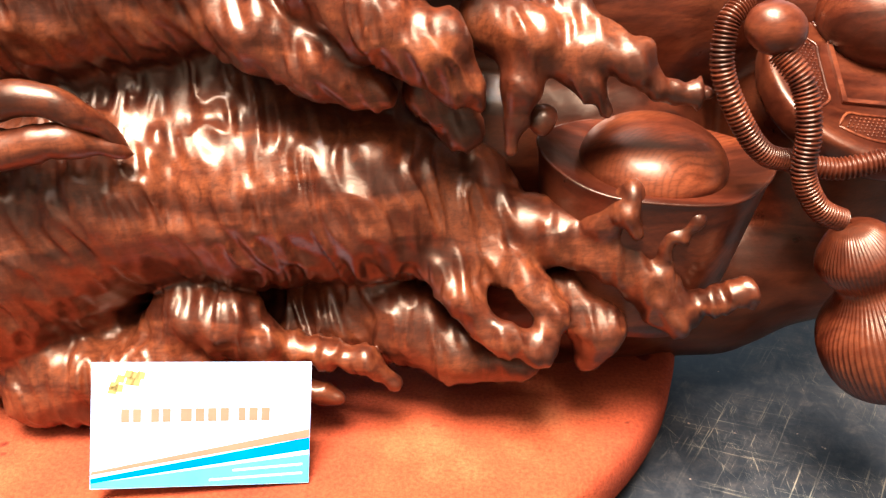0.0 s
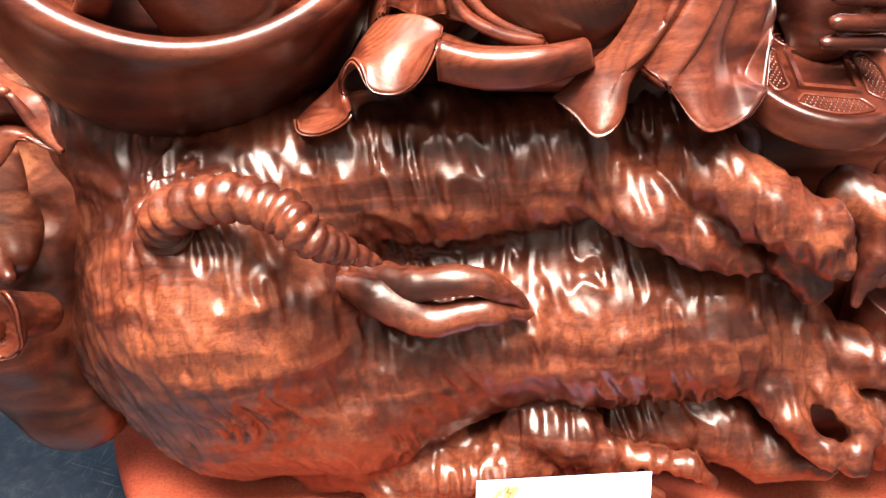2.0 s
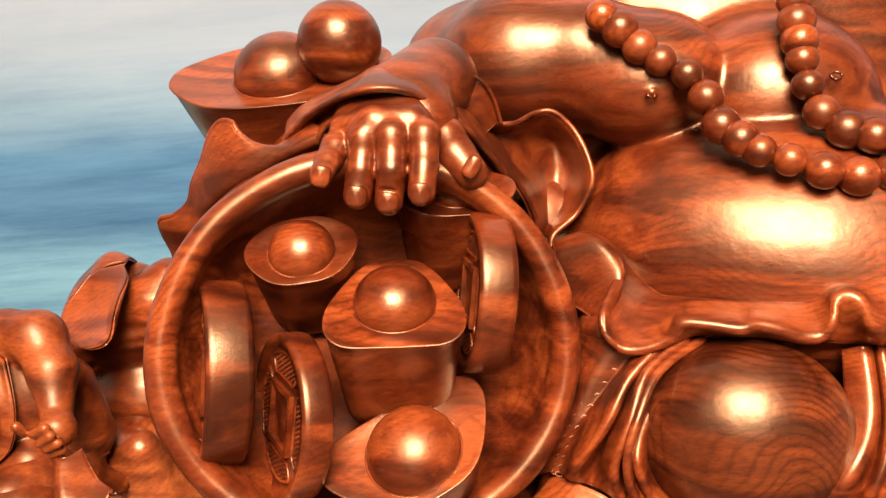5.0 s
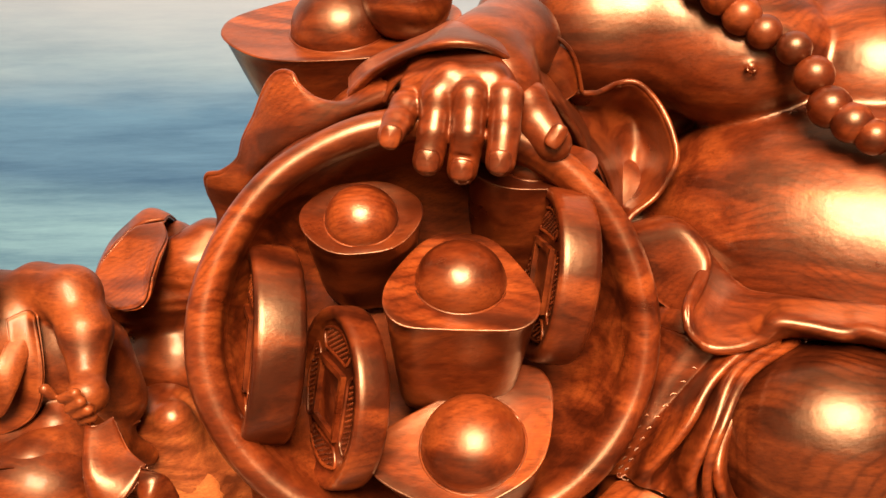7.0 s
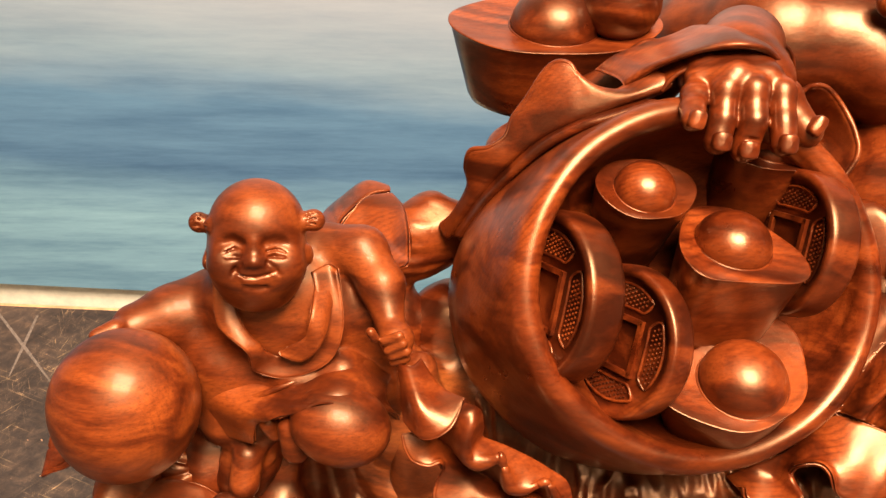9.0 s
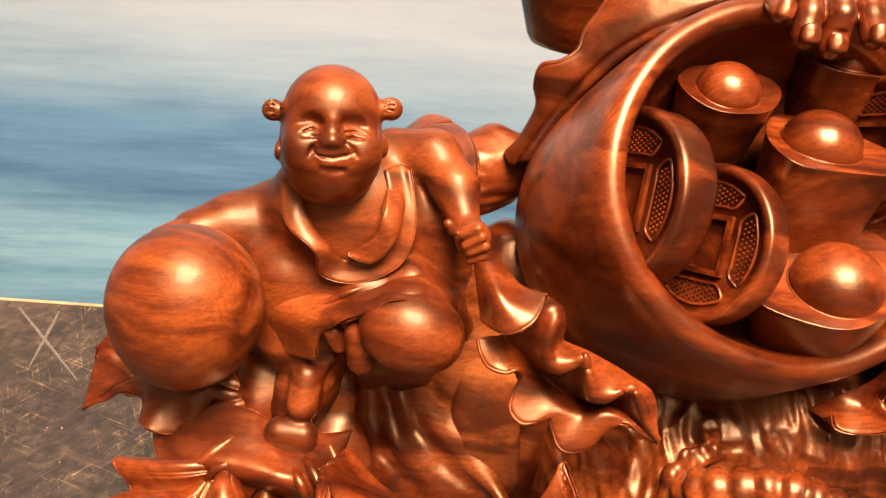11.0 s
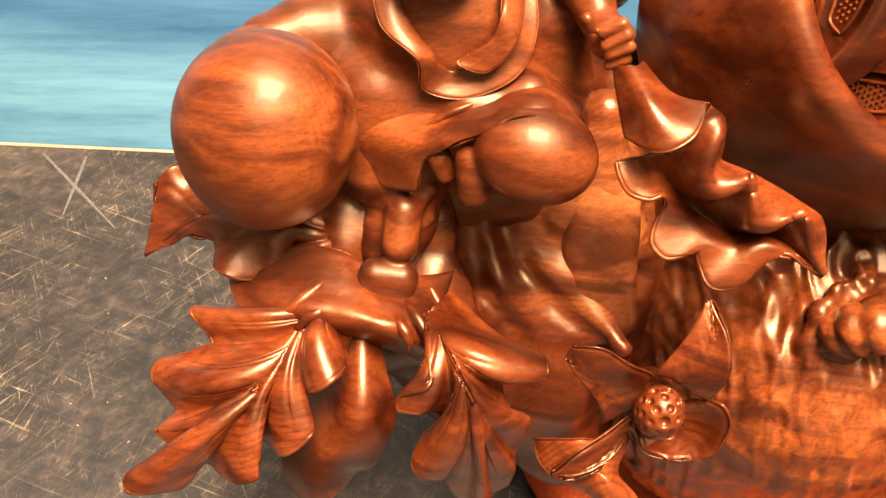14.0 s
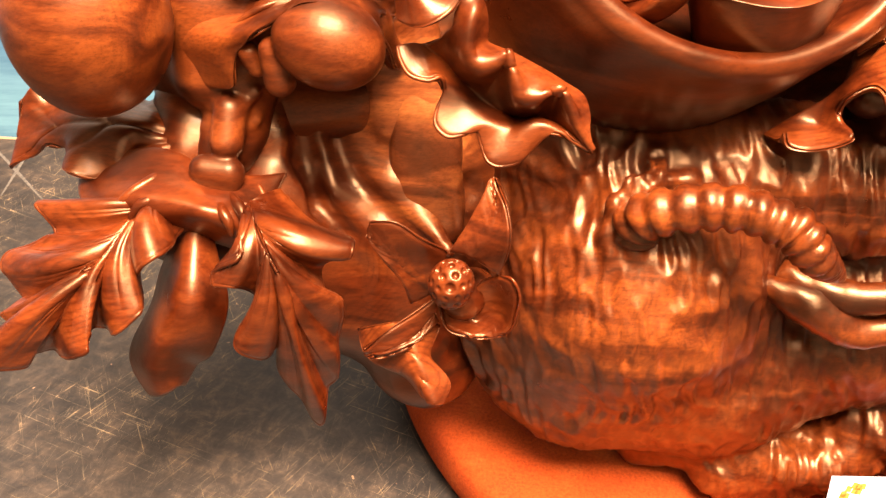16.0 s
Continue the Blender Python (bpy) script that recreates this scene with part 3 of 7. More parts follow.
def fan(left, right, rib, thick=0.0026, amp=0.0055, groove=0.0009, reach=0.72, cup=0.004, nu=48, nv=520):
    """A carved leaf: folds run from a midrib out to the lobes of a margin that is drawn from the root to the tip on either side."""
    M = catmull(left[:-1] + right[::-1], 24)
    d = np.concatenate([[0], np.cumsum(np.linalg.norm(np.diff(M, axis=0), axis=1))])
    M = np.array([np.interp(np.linspace(0, d[-1], nv), d, M[:, a]) for a in range(3)]).T
    B = catmull(rib, 24)
    near = np.array([np.argmin(np.linalg.norm(B - m, axis=1)) for m in M]) / (len(B) - 1)
    w = nv // 12
    hann = np.hanning(2 * w + 1) / np.hanning(2 * w + 1).sum()

    def even(a):
        return np.convolve(np.pad(a, w, "edge"), hann, "valid")
    r = even(np.clip(near * 0.66 - 0.14, 0, reach))
    Q = np.array([np.interp(r * (len(B) - 1), np.arange(len(B)), B[:, a]) for a in range(3)]).T
    u = np.linspace(0, 1, nu)[:, None]
    soft = np.array([even(M[:, a]) for a in range(3)]).T
    out = soft - Q
    lobe = ((M - soft) * out).sum(1) / np.maximum(np.linalg.norm(out, axis=1), 1e-4)
    lobe = np.clip(lobe / lobe.std(), -1.7, 1.7)
    lobe = np.convolve(np.pad(lobe, 6, "edge"), np.ones(13) / 13, "valid")[None]
    far = even(np.clip(r + 0.62 * (near - r), 0, 1))
    C = np.array([np.interp(far * (len(B) - 1), np.arange(len(B)), B[:, a]) for a in range(3)]).T * 0.55 + (Q + soft) * 0.225
    G = Q[None] * ((1 - u) ** 2)[..., None] + C[None] * (2 * u * (1 - u))[..., None] + soft[None] * (u ** 2)[..., None] + (M - soft)[None] * (u ** 1.5)[..., None]
    N = normals(G.reshape(-1, 3), grid_faces(nu, nv)).reshape(nu, nv, 3)
    N *= np.sign(N[..., 1].mean()) * -1
    N = N * 0.3 + 0.7 * N.mean(axis=(0, 1))
    lift = amp * lobe * np.sin(np.pi * u ** 0.85 * 0.80) + cup * np.sin(np.pi * u) + 0.003 * lobe * u ** 5
    for mid, wide in ((1.05, 0.16), (0.55, 0.12)):
        lift = lift - groove * np.exp(-((lobe - mid) / wide) ** 2) * np.sin(np.pi * np.clip(u * 1.08, 0, 1)) ** 0.7
    G = G + N * lift[..., None]
    return merge(shell(G, thick), tube(G[-1, ::4], 0.0010, 0, 0, 10, 3))


def frame_at(at, z, x):
    z = Vector(z).normalized()
    x = Vector(x)
    x = (x - z * x.dot(z)).normalized()
    m = Matrix((x, z.cross(x), z)).transposed().to_4x4()
    m.translation = at
    return m


def moved(VF, m):
    V = np.asarray(VF[0])
    M = np.array(m)
    return V @ M[:3, :3].T + M[:3, 3], VF[1]


# beast: long furrowed body with a ridged tail and clawed legs
c = Clay((-0.43, 0.24, 0.035), (0.17, 0.50, 0.34), 0.0015)
c.stroke([((-0.2980, 0.4000, 0.1450), 0.0676), ((-0.2730, 0.4000, 0.1290), 0.0753), ((-0.2120, 0.3950, 0.1250), 0.0660), ((-0.1500, 0.3920, 0.1540), 0.0505), ((-0.0880, 0.3930, 0.1550), 0.0478), ((-0.0370, 0.3900, 0.1550), 0.0416), ((-0.0020, 0.3900, 0.1510), 0.0311)], 0.012)
c.stroke([((-0.2710, 0.4000, 0.1010), 0.0577), ((-0.2300, 0.4000, 0.0990), 0.0499)], 0.012)
c.stroke([((-0.2470, 0.3850, 0.2400), 0.0303), ((-0.2160, 0.3820, 0.2390), 0.0321), ((-0.1700, 0.3840, 0.2400), 0.0341), ((-0.1140, 0.3840, 0.2480), 0.0321)], 0.01)
c.stroke([((-0.1870, 0.4100, 0.1950), 0.0378), ((-0.1040, 0.4100, 0.1920), 0.0373), ((-0.0460, 0.4100, 0.1770), 0.0382)], 0.012)
c.stroke([((-0.3250, 0.4150, 0.1900), 0.0480), ((-0.2820, 0.4050, 0.2330), 0.0417), ((-0.3260, 0.4200, 0.2400), 0.0446)], 0.012)
c.stroke([((-0.0990, 0.3750, 0.2420), 0.0202), ((-0.0770, 0.3600, 0.2330), 0.0152), ((-0.0520, 0.3550, 0.2200), 0.0129), ((-0.0300, 0.3550, 0.2100), 0.0071)], 0.005)
c.stroke([((-0.0740, 0.3800, 0.2640), 0.0157), ((-0.0530, 0.3600, 0.2520), 0.0161), ((-0.0300, 0.3500, 0.2400), 0.0160), ((-0.0090, 0.3450, 0.2320), 0.0142), ((0.0020, 0.3450, 0.2180), 0.0085), ((0.0070, 0.3450, 0.2110), 0.0036)], 0.004)
c.stroke([((-0.0070, 0.3650, 0.2110), 0.0137), ((0.0040, 0.3600, 0.1960), 0.0090)], 0.005)
c.stroke([((-0.0640, 0.3550, 0.2600), 0.0067), ((-0.0380, 0.3450, 0.2470), 0.0066), ((-0.0130, 0.3410, 0.2370), 0.0058)], 0.006)
c.stroke([((0.0130, 0.3700, 0.2370), 0.0128), ((0.0280, 0.3600, 0.2330), 0.0125), ((0.0260, 0.3550, 0.2140), 0.0073), ((0.0240, 0.3550, 0.1890), 0.0023)], 0.004)
c.stroke([((0.0400, 0.3750, 0.2410), 0.0137), ((0.0530, 0.3600, 0.2310), 0.0106), ((0.0700, 0.3550, 0.2270), 0.0073), ((0.0820, 0.3550, 0.2170), 0.0051), ((0.0880, 0.3550, 0.2150), 0.0040), ((0.0960, 0.3550, 0.2150), 0.0052)], 0.004)
c.stroke([((0.0420, 0.3600, 0.2270), 0.0092), ((0.0530, 0.3550, 0.2170), 0.0055), ((0.0610, 0.3550, 0.2060), 0.0023)], 0.004)
c.stroke([((0.0360, 0.3650, 0.1990), 0.0066)], 0.004)
c.stroke([((-0.0040, 0.3750, 0.1380), 0.0201), ((0.0090, 0.3520, 0.1220), 0.0095), ((0.0170, 0.3460, 0.1100), 0.0070), ((0.0270, 0.3420, 0.1060), 0.0075), ((0.0430, 0.3420, 0.1000), 0.0071)], 0.005)
c.stroke([((0.0190, 0.3700, 0.1360), 0.0133), ((0.0360, 0.3580, 0.1230), 0.0091), ((0.0490, 0.3500, 0.1140), 0.0056), ((0.0430, 0.3450, 0.1050), 0.0056)], 0.005)
c.stroke([((0.0280, 0.3580, 0.1140), 0.0103)], 0.006, True)
c.stroke([((0.0540, 0.3700, 0.1140), 0.0127), ((0.0700, 0.3600, 0.1010), 0.0117), ((0.0670, 0.3600, 0.0850), 0.0065)], 0.005)
c.stroke([((0.0160, 0.3850, 0.1490), 0.0172), ((0.0440, 0.3700, 0.1450), 0.0132), ((0.0710, 0.3650, 0.1410), 0.0133), ((0.0890, 0.3600, 0.1300), 0.0114), ((0.1010, 0.3550, 0.1130), 0.0100), ((0.1020, 0.3550, 0.1040), 0.0032)], 0.005)
c.stroke([((0.0660, 0.3600, 0.1540), 0.0084), ((0.0750, 0.3520, 0.1720), 0.0053), ((0.0730, 0.3480, 0.1650), 0.0043), ((0.0780, 0.3480, 0.1580), 0.0034)], 0.003)
c.stroke([((0.0900, 0.3600, 0.1440), 0.0081), ((0.0970, 0.3550, 0.1550), 0.0055), ((0.1030, 0.3520, 0.1630), 0.0044)], 0.003)
c.stroke([((0.1070, 0.3580, 0.1140), 0.0074), ((0.1180, 0.3540, 0.1220), 0.0058), ((0.1300, 0.3520, 0.1280), 0.0053), ((0.1350, 0.3520, 0.1200), 0.0021)], 0.003)
c.stroke([((-0.1420, 0.3700, 0.0770), 0.0129), ((-0.1180, 0.3620, 0.1020), 0.0154), ((-0.0990, 0.3570, 0.1000), 0.0156), ((-0.0870, 0.3580, 0.0840), 0.0104), ((-0.0650, 0.3550, 0.0870), 0.0075), ((-0.0360, 0.3520, 0.0840), 0.0058), ((-0.0220, 0.3520, 0.0720), 0.0032)], 0.005)
c.stroke([((-0.1090, 0.3600, 0.0820), 0.0095), ((-0.0840, 0.3550, 0.0730), 0.0066), ((-0.0490, 0.3500, 0.0640), 0.0035)], 0.004)
c.stroke([((-0.0400, 0.3900, 0.1040), 0.0184), ((-0.0190, 0.3750, 0.0930), 0.0186), ((0.0080, 0.3650, 0.0840), 0.0157), ((0.0350, 0.3600, 0.0820), 0.0097)], 0.006)
c.stroke([((-0.0670, 0.4000, 0.0770), 0.0237), ((-0.1480, 0.4100, 0.0680), 0.0287)], 0.01)
c.egg((-0.2680, 0.3800, 0.1730), (0.0740, 0.0730, 0.0740), (0, 0, 0), 0.014)
c.stroke([((-0.1900, 0.3520, 0.0620), 0.0180), ((-0.1500, 0.3540, 0.0600), 0.0160)], 0.008)
c.stroke([((-0.0650, 0.3880, 0.0850), 0.0200), ((-0.0220, 0.3830, 0.0850), 0.0180)], 0.008)

c.stroke([((-0.2320, 0.3720, 0.0610), 0.0195), ((-0.1920, 0.3680, 0.0740), 0.0202), ((-0.1550, 0.3680, 0.0770), 0.0153)], 0.008)
c.stroke([((-0.1830, 0.3520, 0.0770), 0.0125), ((-0.1640, 0.3500, 0.0740), 0.0135), ((-0.1370, 0.3500, 0.0750), 0.0131), ((-0.1190, 0.3520, 0.0810), 0.0112)], 0.006)
c.stroke([((-0.1290, 0.3530, 0.0870), 0.0099), ((-0.1150, 0.3550, 0.1020), 0.0106), ((-0.0970, 0.3550, 0.1040), 0.0106), ((-0.0820, 0.3520, 0.0930), 0.0084), ((-0.0740, 0.3520, 0.0800), 0.0051)], 0.004)
c.egg((-0.2620, 0.3760, 0.2250), (0.050, 0.040, 0.035), (0, 0, 0), 0.012)
c.stroke([((-0.2766, 0.3496, 0.2529), 0.0024), ((-0.2867, 0.3425, 0.2499), 0.0024), ((-0.2927, 0.3363, 0.2388), 0.0024), ((-0.2957, 0.3322, 0.2257), 0.0024), ((-0.2926, 0.3279, 0.2189), 0.0024)], 0.005)
c.stroke([((-0.2625, 0.3474, 0.2490), 0.0024), ((-0.2746, 0.3437, 0.2499), 0.0024), ((-0.2826, 0.3388, 0.2449), 0.0024), ((-0.2867, 0.3339, 0.2368), 0.0024), ((-0.2877, 0.3300, 0.2288), 0.0024), ((-0.2826, 0.3269, 0.2219), 0.0024)], 0.005)
beast = furrow(*c.mesh(), 0.0017, 175, 62, 0.25, 0.0008)
obj("beast_figure", beast, BURL, carving)["label"] = "furrowed beast with clawed legs in dark burl"
tail = tube([(-0.2710, 0.3500, 0.2150), (-0.2810, 0.3360, 0.2270), (-0.2800, 0.3270, 0.2420), (-0.2550, 0.3190, 0.2550), (-0.2310, 0.3110, 0.2550), (-0.2180, 0.3060, 0.2460), (-0.2060, 0.3140, 0.2350), (-0.1920, 0.3240, 0.2240)], [0.010, 0.0115, 0.0110, 0.0102, 0.0096, 0.0084, 0.0064, 0.0012], 22, 0.2, 24)
obj("tail", furrow(*tail, 0.0005), BURL, carving)
tuft = merge(tube([(-0.2170, 0.3450, 0.2010), (-0.1950, 0.3350, 0.1990), (-0.1730, 0.3300, 0.1910), (-0.1490, 0.3320, 0.1950), (-0.1250, 0.3430, 0.1860)], [0.004, 0.010, 0.0085, 0.007, 0.001], 0, 0, 20), tube([(-0.2080, 0.3500, 0.2050), (-0.1820, 0.3350, 0.2060), (-0.1580, 0.3320, 0.2110), (-0.1400, 0.3360, 0.2030), (-0.1270, 0.3450, 0.1850)], [0.006, 0.008, 0.0072, 0.0055, 0.001], 0, 0, 20))
obj("tail_tuft", furrow(*tuft, 0.0006), BURL, carving)

# bowl of treasure
BC, AX = (-0.2724, 0.3753, 0.3700), (0.206, -1.0, 0.746)
prof = [(0.0, -0.036), (0.03, -0.0355), (0.052, -0.031), (0.063, -0.022), (0.0675, -0.012), (0.0695, -0.005), (0.0710, 0.0015), (0.0745, 0.0050), (0.0785, 0.0045), (0.0815, 0.001),
        (0.0825, -0.006), (0.0832, -0.02), (0.0838, -0.04), (0.0835, -0.062), (0.081, -0.084), (0.069, -0.102), (0.042, -0.112), (0.0, -0.115)]
V, F = lathe(catmull([(a, b, 0) for a, b in prof], 4)[:, :2], (0, 0, 0), (0, 0, 1), 160, 0.006)
ax = Vector(AX).normalized()
V = V * (1.051, 0.991, 1.0) + np.clip(-V[:, 2:] / 0.05, 0, 1) * (np.hypot(V[:, :1], V[:, 1:2]) > 0.07) * np.array((-0.009, -0.010, 0))
V, F = moved((V, F), frame_at(BC, ax, Vector((0, 0, 1)).cross(ax)))
V = V + 0.0007 * normals(V, F) * fuzz(V[:, 0] * 40, V[:, 1] * 40, V[:, 2] * 40)[:, None]
bowl = obj("bowl", (V, F), WOOD, carving)
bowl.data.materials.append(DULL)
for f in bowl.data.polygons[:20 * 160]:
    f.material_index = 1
bowl["label"] = "round thick-rimmed wooden bowl filled with ingots and coins"


def ingot(top, up, along, a, b, h, dome, parent=carving, rise=0.04, dome_h=0.85, dish=0.04, bend=0.0):
    """A boat-shaped ingot: straight tapering sides under a crisp lip, two pointed horns and a round boss in a shallow ring; top: the middle of
    its upper face, bend: how far the horns are swept back."""
    n = 128
    th = np.linspace(0, 2 * np.pi, n, endpoint=False)
    ct, st = np.cos(th), np.sin(th)
    rows = []
    for s, z, k in ((0.0, 0, 0), (0.70, 0, 0), (0.755, 0.015, 0), (0.79, 0.10, 0.02), (0.84, 0.34, 0.1), (0.90, 0.62, 0.3), (0.955, 0.88, 0.75), (0.975, 0.955, 0.92), (0.990, 0.982, 1), (0.997, 0.993, 1), (0.992, 1.0, 1),
                    (0.97, 1.0, 0.95), (0.85, 1 - 0.3 * dish, 0.6), (0.7, 1 - 0.7 * dish, 0.3), (0.4, 1 - dish, 0.0), (0.0, 1 - dish, 0)):
        horn = np.abs(ct) ** 6
        rows.append(np.stack([a * s * (0.86 * np.sign(ct) * np.abs(ct) ** 0.72 + 0.14 * ct * horn), b * s * np.sign(st) * np.abs(st) ** 0.85 + bend * s * np.abs(ct) ** 2.2, h * (z - 1) + rise * h * k * horn], -1))
    V = np.array(rows).reshape(-1, 3)
    m = frame_at(top, up, along)
    ob = obj("ingot", moved((V, grid_faces(len(rows), n, wrap_v=True)[:, ::-1]), m), WOOD, parent)
    q = np.linspace(-0.4, np.pi * 0.5, 20)
    d = lathe([(max(dome * math.cos(t), 1e-5), dome * dome_h * math.sin(t)) for t in q], (0, 0, -0.6 * dish * h), (0, 0, 1), 48)
    obj("boss", moved(d, m), WOOD, ob)
    groove = [(dome * 1.03 * math.cos(t), dome * 1.03 * math.sin(t), -0.9 * dish * h) for t in np.linspace(0, 2 * np.pi, 33)]
    obj("boss_ring", moved(tube(groove, 0.0006, 0, 0, 8, 2), m), WOOD, ob)
    return ob


ingot((-0.3025, 0.4005, 0.3990), (0.0, -0.25, 1.0), (0.0430, 0.013, -0.002), 0.0228, 0.0180, 0.040, 0.0135, bowl)
ingot((-0.2630, 0.3860, 0.3870), (0.0, -0.05, 1.0), (0.0562, 0.0075, 0.006), 0.0275, 0.0265, 0.050, 0.0165, bowl, bend=-0.013)
ingot((-0.2520, 0.3500, 0.3420), (-0.145, -0.25, 1.0), (0.0585, 0.038, 0.018), 0.0365, 0.0225, 0.030, 0.0185, bowl, bend=0.010)


def coin(at, axis, up, radius, thick, parent):
    """A thick round coin with a raised rim, a square hole and stippled panels on its face."""
    e = thick / 2
    prof = [(0.0, -e), (radius * 0.93, -e), (radius * 0.985, -e + 0.001), (radius, -e + 0.003), (radius, e - 0.003), (radius * 0.99, e - 0.0012), (radius * 0.965, e),
            (radius * 0.87, e), (radius * 0.85, e - 0.0024), (0.0, e - 0.0024)]
    m = frame_at(at, axis, up)
    ob = obj("coin", moved(lathe(prof, (0, 0, 0), (0, 0, 1), 96), m), WOOD, parent)
    s = radius * 0.34
    for k in range(4):
        a = k * np.pi / 2
        bm = bmesh.new()
        bmesh.ops.create_cube(bm, size=1, matrix=Matrix.Translation((s * np.cos(a), s * np.sin(a), e - 0.0018)) @ Matrix.Rotation(a, 4, "Z") @ Matrix.Diagonal((0.0022, 2 * s + 0.002, 0.0026, 1)))
        bm.transform(m)
        part("hole_edge", bm, WOOD, ob)
        # one raised lens-shaped border between the hole and the rim on each side
        c0, c1 = a - 0.62, a + 0.62
        arc = [(radius * 0.76 * math.cos(t), radius * 0.76 * math.sin(t), e - 0.0022) for t in np.linspace(c0, c1, 7)]
        arc2 = [(radius * 0.47 * math.cos(t) / max(math.cos(t - a), 0.7), radius * 0.47 * math.sin(t) / max(math.cos(t - a), 0.7), e - 0.0022) for t in np.linspace(c1, c0, 7)]
        obj("panel_border", moved(tube(arc + arc2 + arc[:1], 0.0007, 0, 0, 6, 3), m), WOOD, ob)
    bm = bmesh.new()
    step = 0.0021
    n = int(radius / step)
    for i in range(-n, n + 1):
        for j in range(-n, n + 1):
            x, y = (i + 0.5 * (j % 2)) * step, j * step * 0.87
            r, t = math.hypot(x, y), math.atan2(y, x)
            d = (t + np.pi / 4) % (np.pi / 2) - np.pi / 4
            if radius * 0.50 / max(math.cos(d), 0.7) < r < radius * 0.73 and abs(d) < 0.56:
                bmesh.ops.create_icosphere(bm, subdivisions=1, radius=0.00062, matrix=Matrix.Translation((x, y, e - 0.0023)))
    bm.transform(m)
    tagged(part("stipple", bm, WOOD, ob), kind="stuff")
    return ob


ingot((-0.2430, 0.4320, 0.4110), (0.0, -0.05, 1.0), (1, 0.20, 0.0), 0.026, 0.018, 0.045, 0.010, bowl)
coin((-0.3345, 0.3730, 0.3550), (-0.90, -0.38, 0.22), (0, 0.45, 1), 0.0375, 0.018, bowl)
coin((-0.3027, 0.3613, 0.3447), (-0.843, -0.453, 0.29), (0, 0.45, 1), 0.0335, 0.0125, bowl)
coin((-0.2290, 0.4020, 0.3810), (-0.92, -0.18, 0.12), (0, 0.45, 1), 0.0330, 0.015, bowl)

# large seated figure: knee, belly, chest, sleeve and the hand on the bowl
c = Clay((-0.42, 0.32, 0.22), (0.14, 0.64, 0.56), 0.0017)
c.egg((-0.1203, 0.3779, 0.3358), (0.0435, 0.0365, 0.0400), (0, 0, 0), 0.003)
c.egg((-0.0700, 0.4850, 0.3650), (0.118, 0.085, 0.066), (0, 0, 0), 0.002)
c.egg((-0.1570, 0.5190, 0.4280), (0.042, 0.038, 0.033), (0, 0, 0), 0.003)
c.egg((-0.0944, 0.5225, 0.4131), (0.052, 0.048, 0.048), (0, 0, 0), 0.003)
c.stroke([((-0.1590, 0.4820, 0.4370), 0.0020)], 0.002)
c.egg((-0.0990, 0.5640, 0.3750), (0.15, 0.05, 0.12), (-25, 0, 0), 0.01)
c.egg((-0.2080, 0.5660, 0.4160), (0.072, 0.055, 0.036), (0, 0, 0), 0.008)
c.stroke([((-0.1490, 0.4590, 0.2870), 0.0413), ((-0.2040, 0.4980, 0.3520), 0.0330)], 0.01)
c.stroke([((-0.1820, 0.4440, 0.3120), 0.0178), ((-0.1760, 0.4490, 0.3380), 0.0202)], 0.01)
c.stroke([((-0.1390, 0.4590, 0.3290), 0.0181), ((-0.0820, 0.4590, 0.3290), 0.0187), ((-0.0170, 0.4540, 0.3430), 0.0224)], 0.01)
c.stroke([((-0.2810, 0.4360, 0.4390), 0.0125), ((-0.2570, 0.4360, 0.4400), 0.0148)], 0.01)
c.stroke([((-0.2660, 0.4500, 0.4420), 0.0190), ((-0.2560, 0.4760, 0.4400), 0.0200)], 0.01)
c.stroke([((-0.3500, 0.4860, 0.3600), 0.0184), ((-0.3200, 0.4830, 0.3900), 0.0174), ((-0.2930, 0.4800, 0.4200), 0.0166)], 0.008)
c.stroke([((-0.0160, 0.4030, 0.3420), 0.0164), ((-0.0110, 0.3970, 0.3200), 0.0167), ((-0.0080, 0.3910, 0.3040), 0.0141)], 0.006)
c.stroke([((0.0050, 0.4030, 0.3420), 0.0189), ((0.0110, 0.3930, 0.3230), 0.0191)], 0.006)
for p, q, rp, rq in (((0.0040, 0.3690, 0.3360), (-0.0140, 0.3650, 0.3360), 0.0046, 0.0040), ((0.0070, 0.3670, 0.3250), (-0.0170, 0.3610, 0.3270), 0.0040, 0.0034), ((0.0090, 0.3650, 0.3160), (-0.0160, 0.3600, 0.3170), 0.0039, 0.0034), ((0.0060, 0.3650, 0.3080), (-0.0180, 0.3600, 0.3090), 0.0034, 0.0029)):
    c.stroke([(p, rp), (q, rq)], 0.0012)
c.stroke([((-0.0450, 0.4200, 0.3600), 0.0180), ((-0.0550, 0.3950, 0.3250), 0.0140), ((-0.0750, 0.3720, 0.2950), 0.0110)], 0.008)
c.stroke([((-0.1700, 0.4150, 0.3500), 0.0180), ((-0.1750, 0.3950, 0.3150), 0.0170), ((-0.1900, 0.3720, 0.2900), 0.0120)], 0.008)
c.stroke([((-0.1500, 0.3700, 0.2950), 0.0120), ((-0.1000, 0.3700, 0.2950), 0.0120)], 0.008)
c.stroke([((-0.1800, 0.4490, 0.2970), 0.0221), ((-0.1790, 0.4240, 0.2640), 0.0169), ((-0.2170, 0.4140, 0.2330), 0.0169)], 0.008)
c.stroke([((-0.0840, 0.4140, 0.2370), 0.0170), ((-0.0300, 0.4140, 0.2390), 0.0175)], 0.008)
c.egg((-0.2160, 0.5369, 0.4246), (0.042, 0.040, 0.040), (0, 0, 0), 0.012)
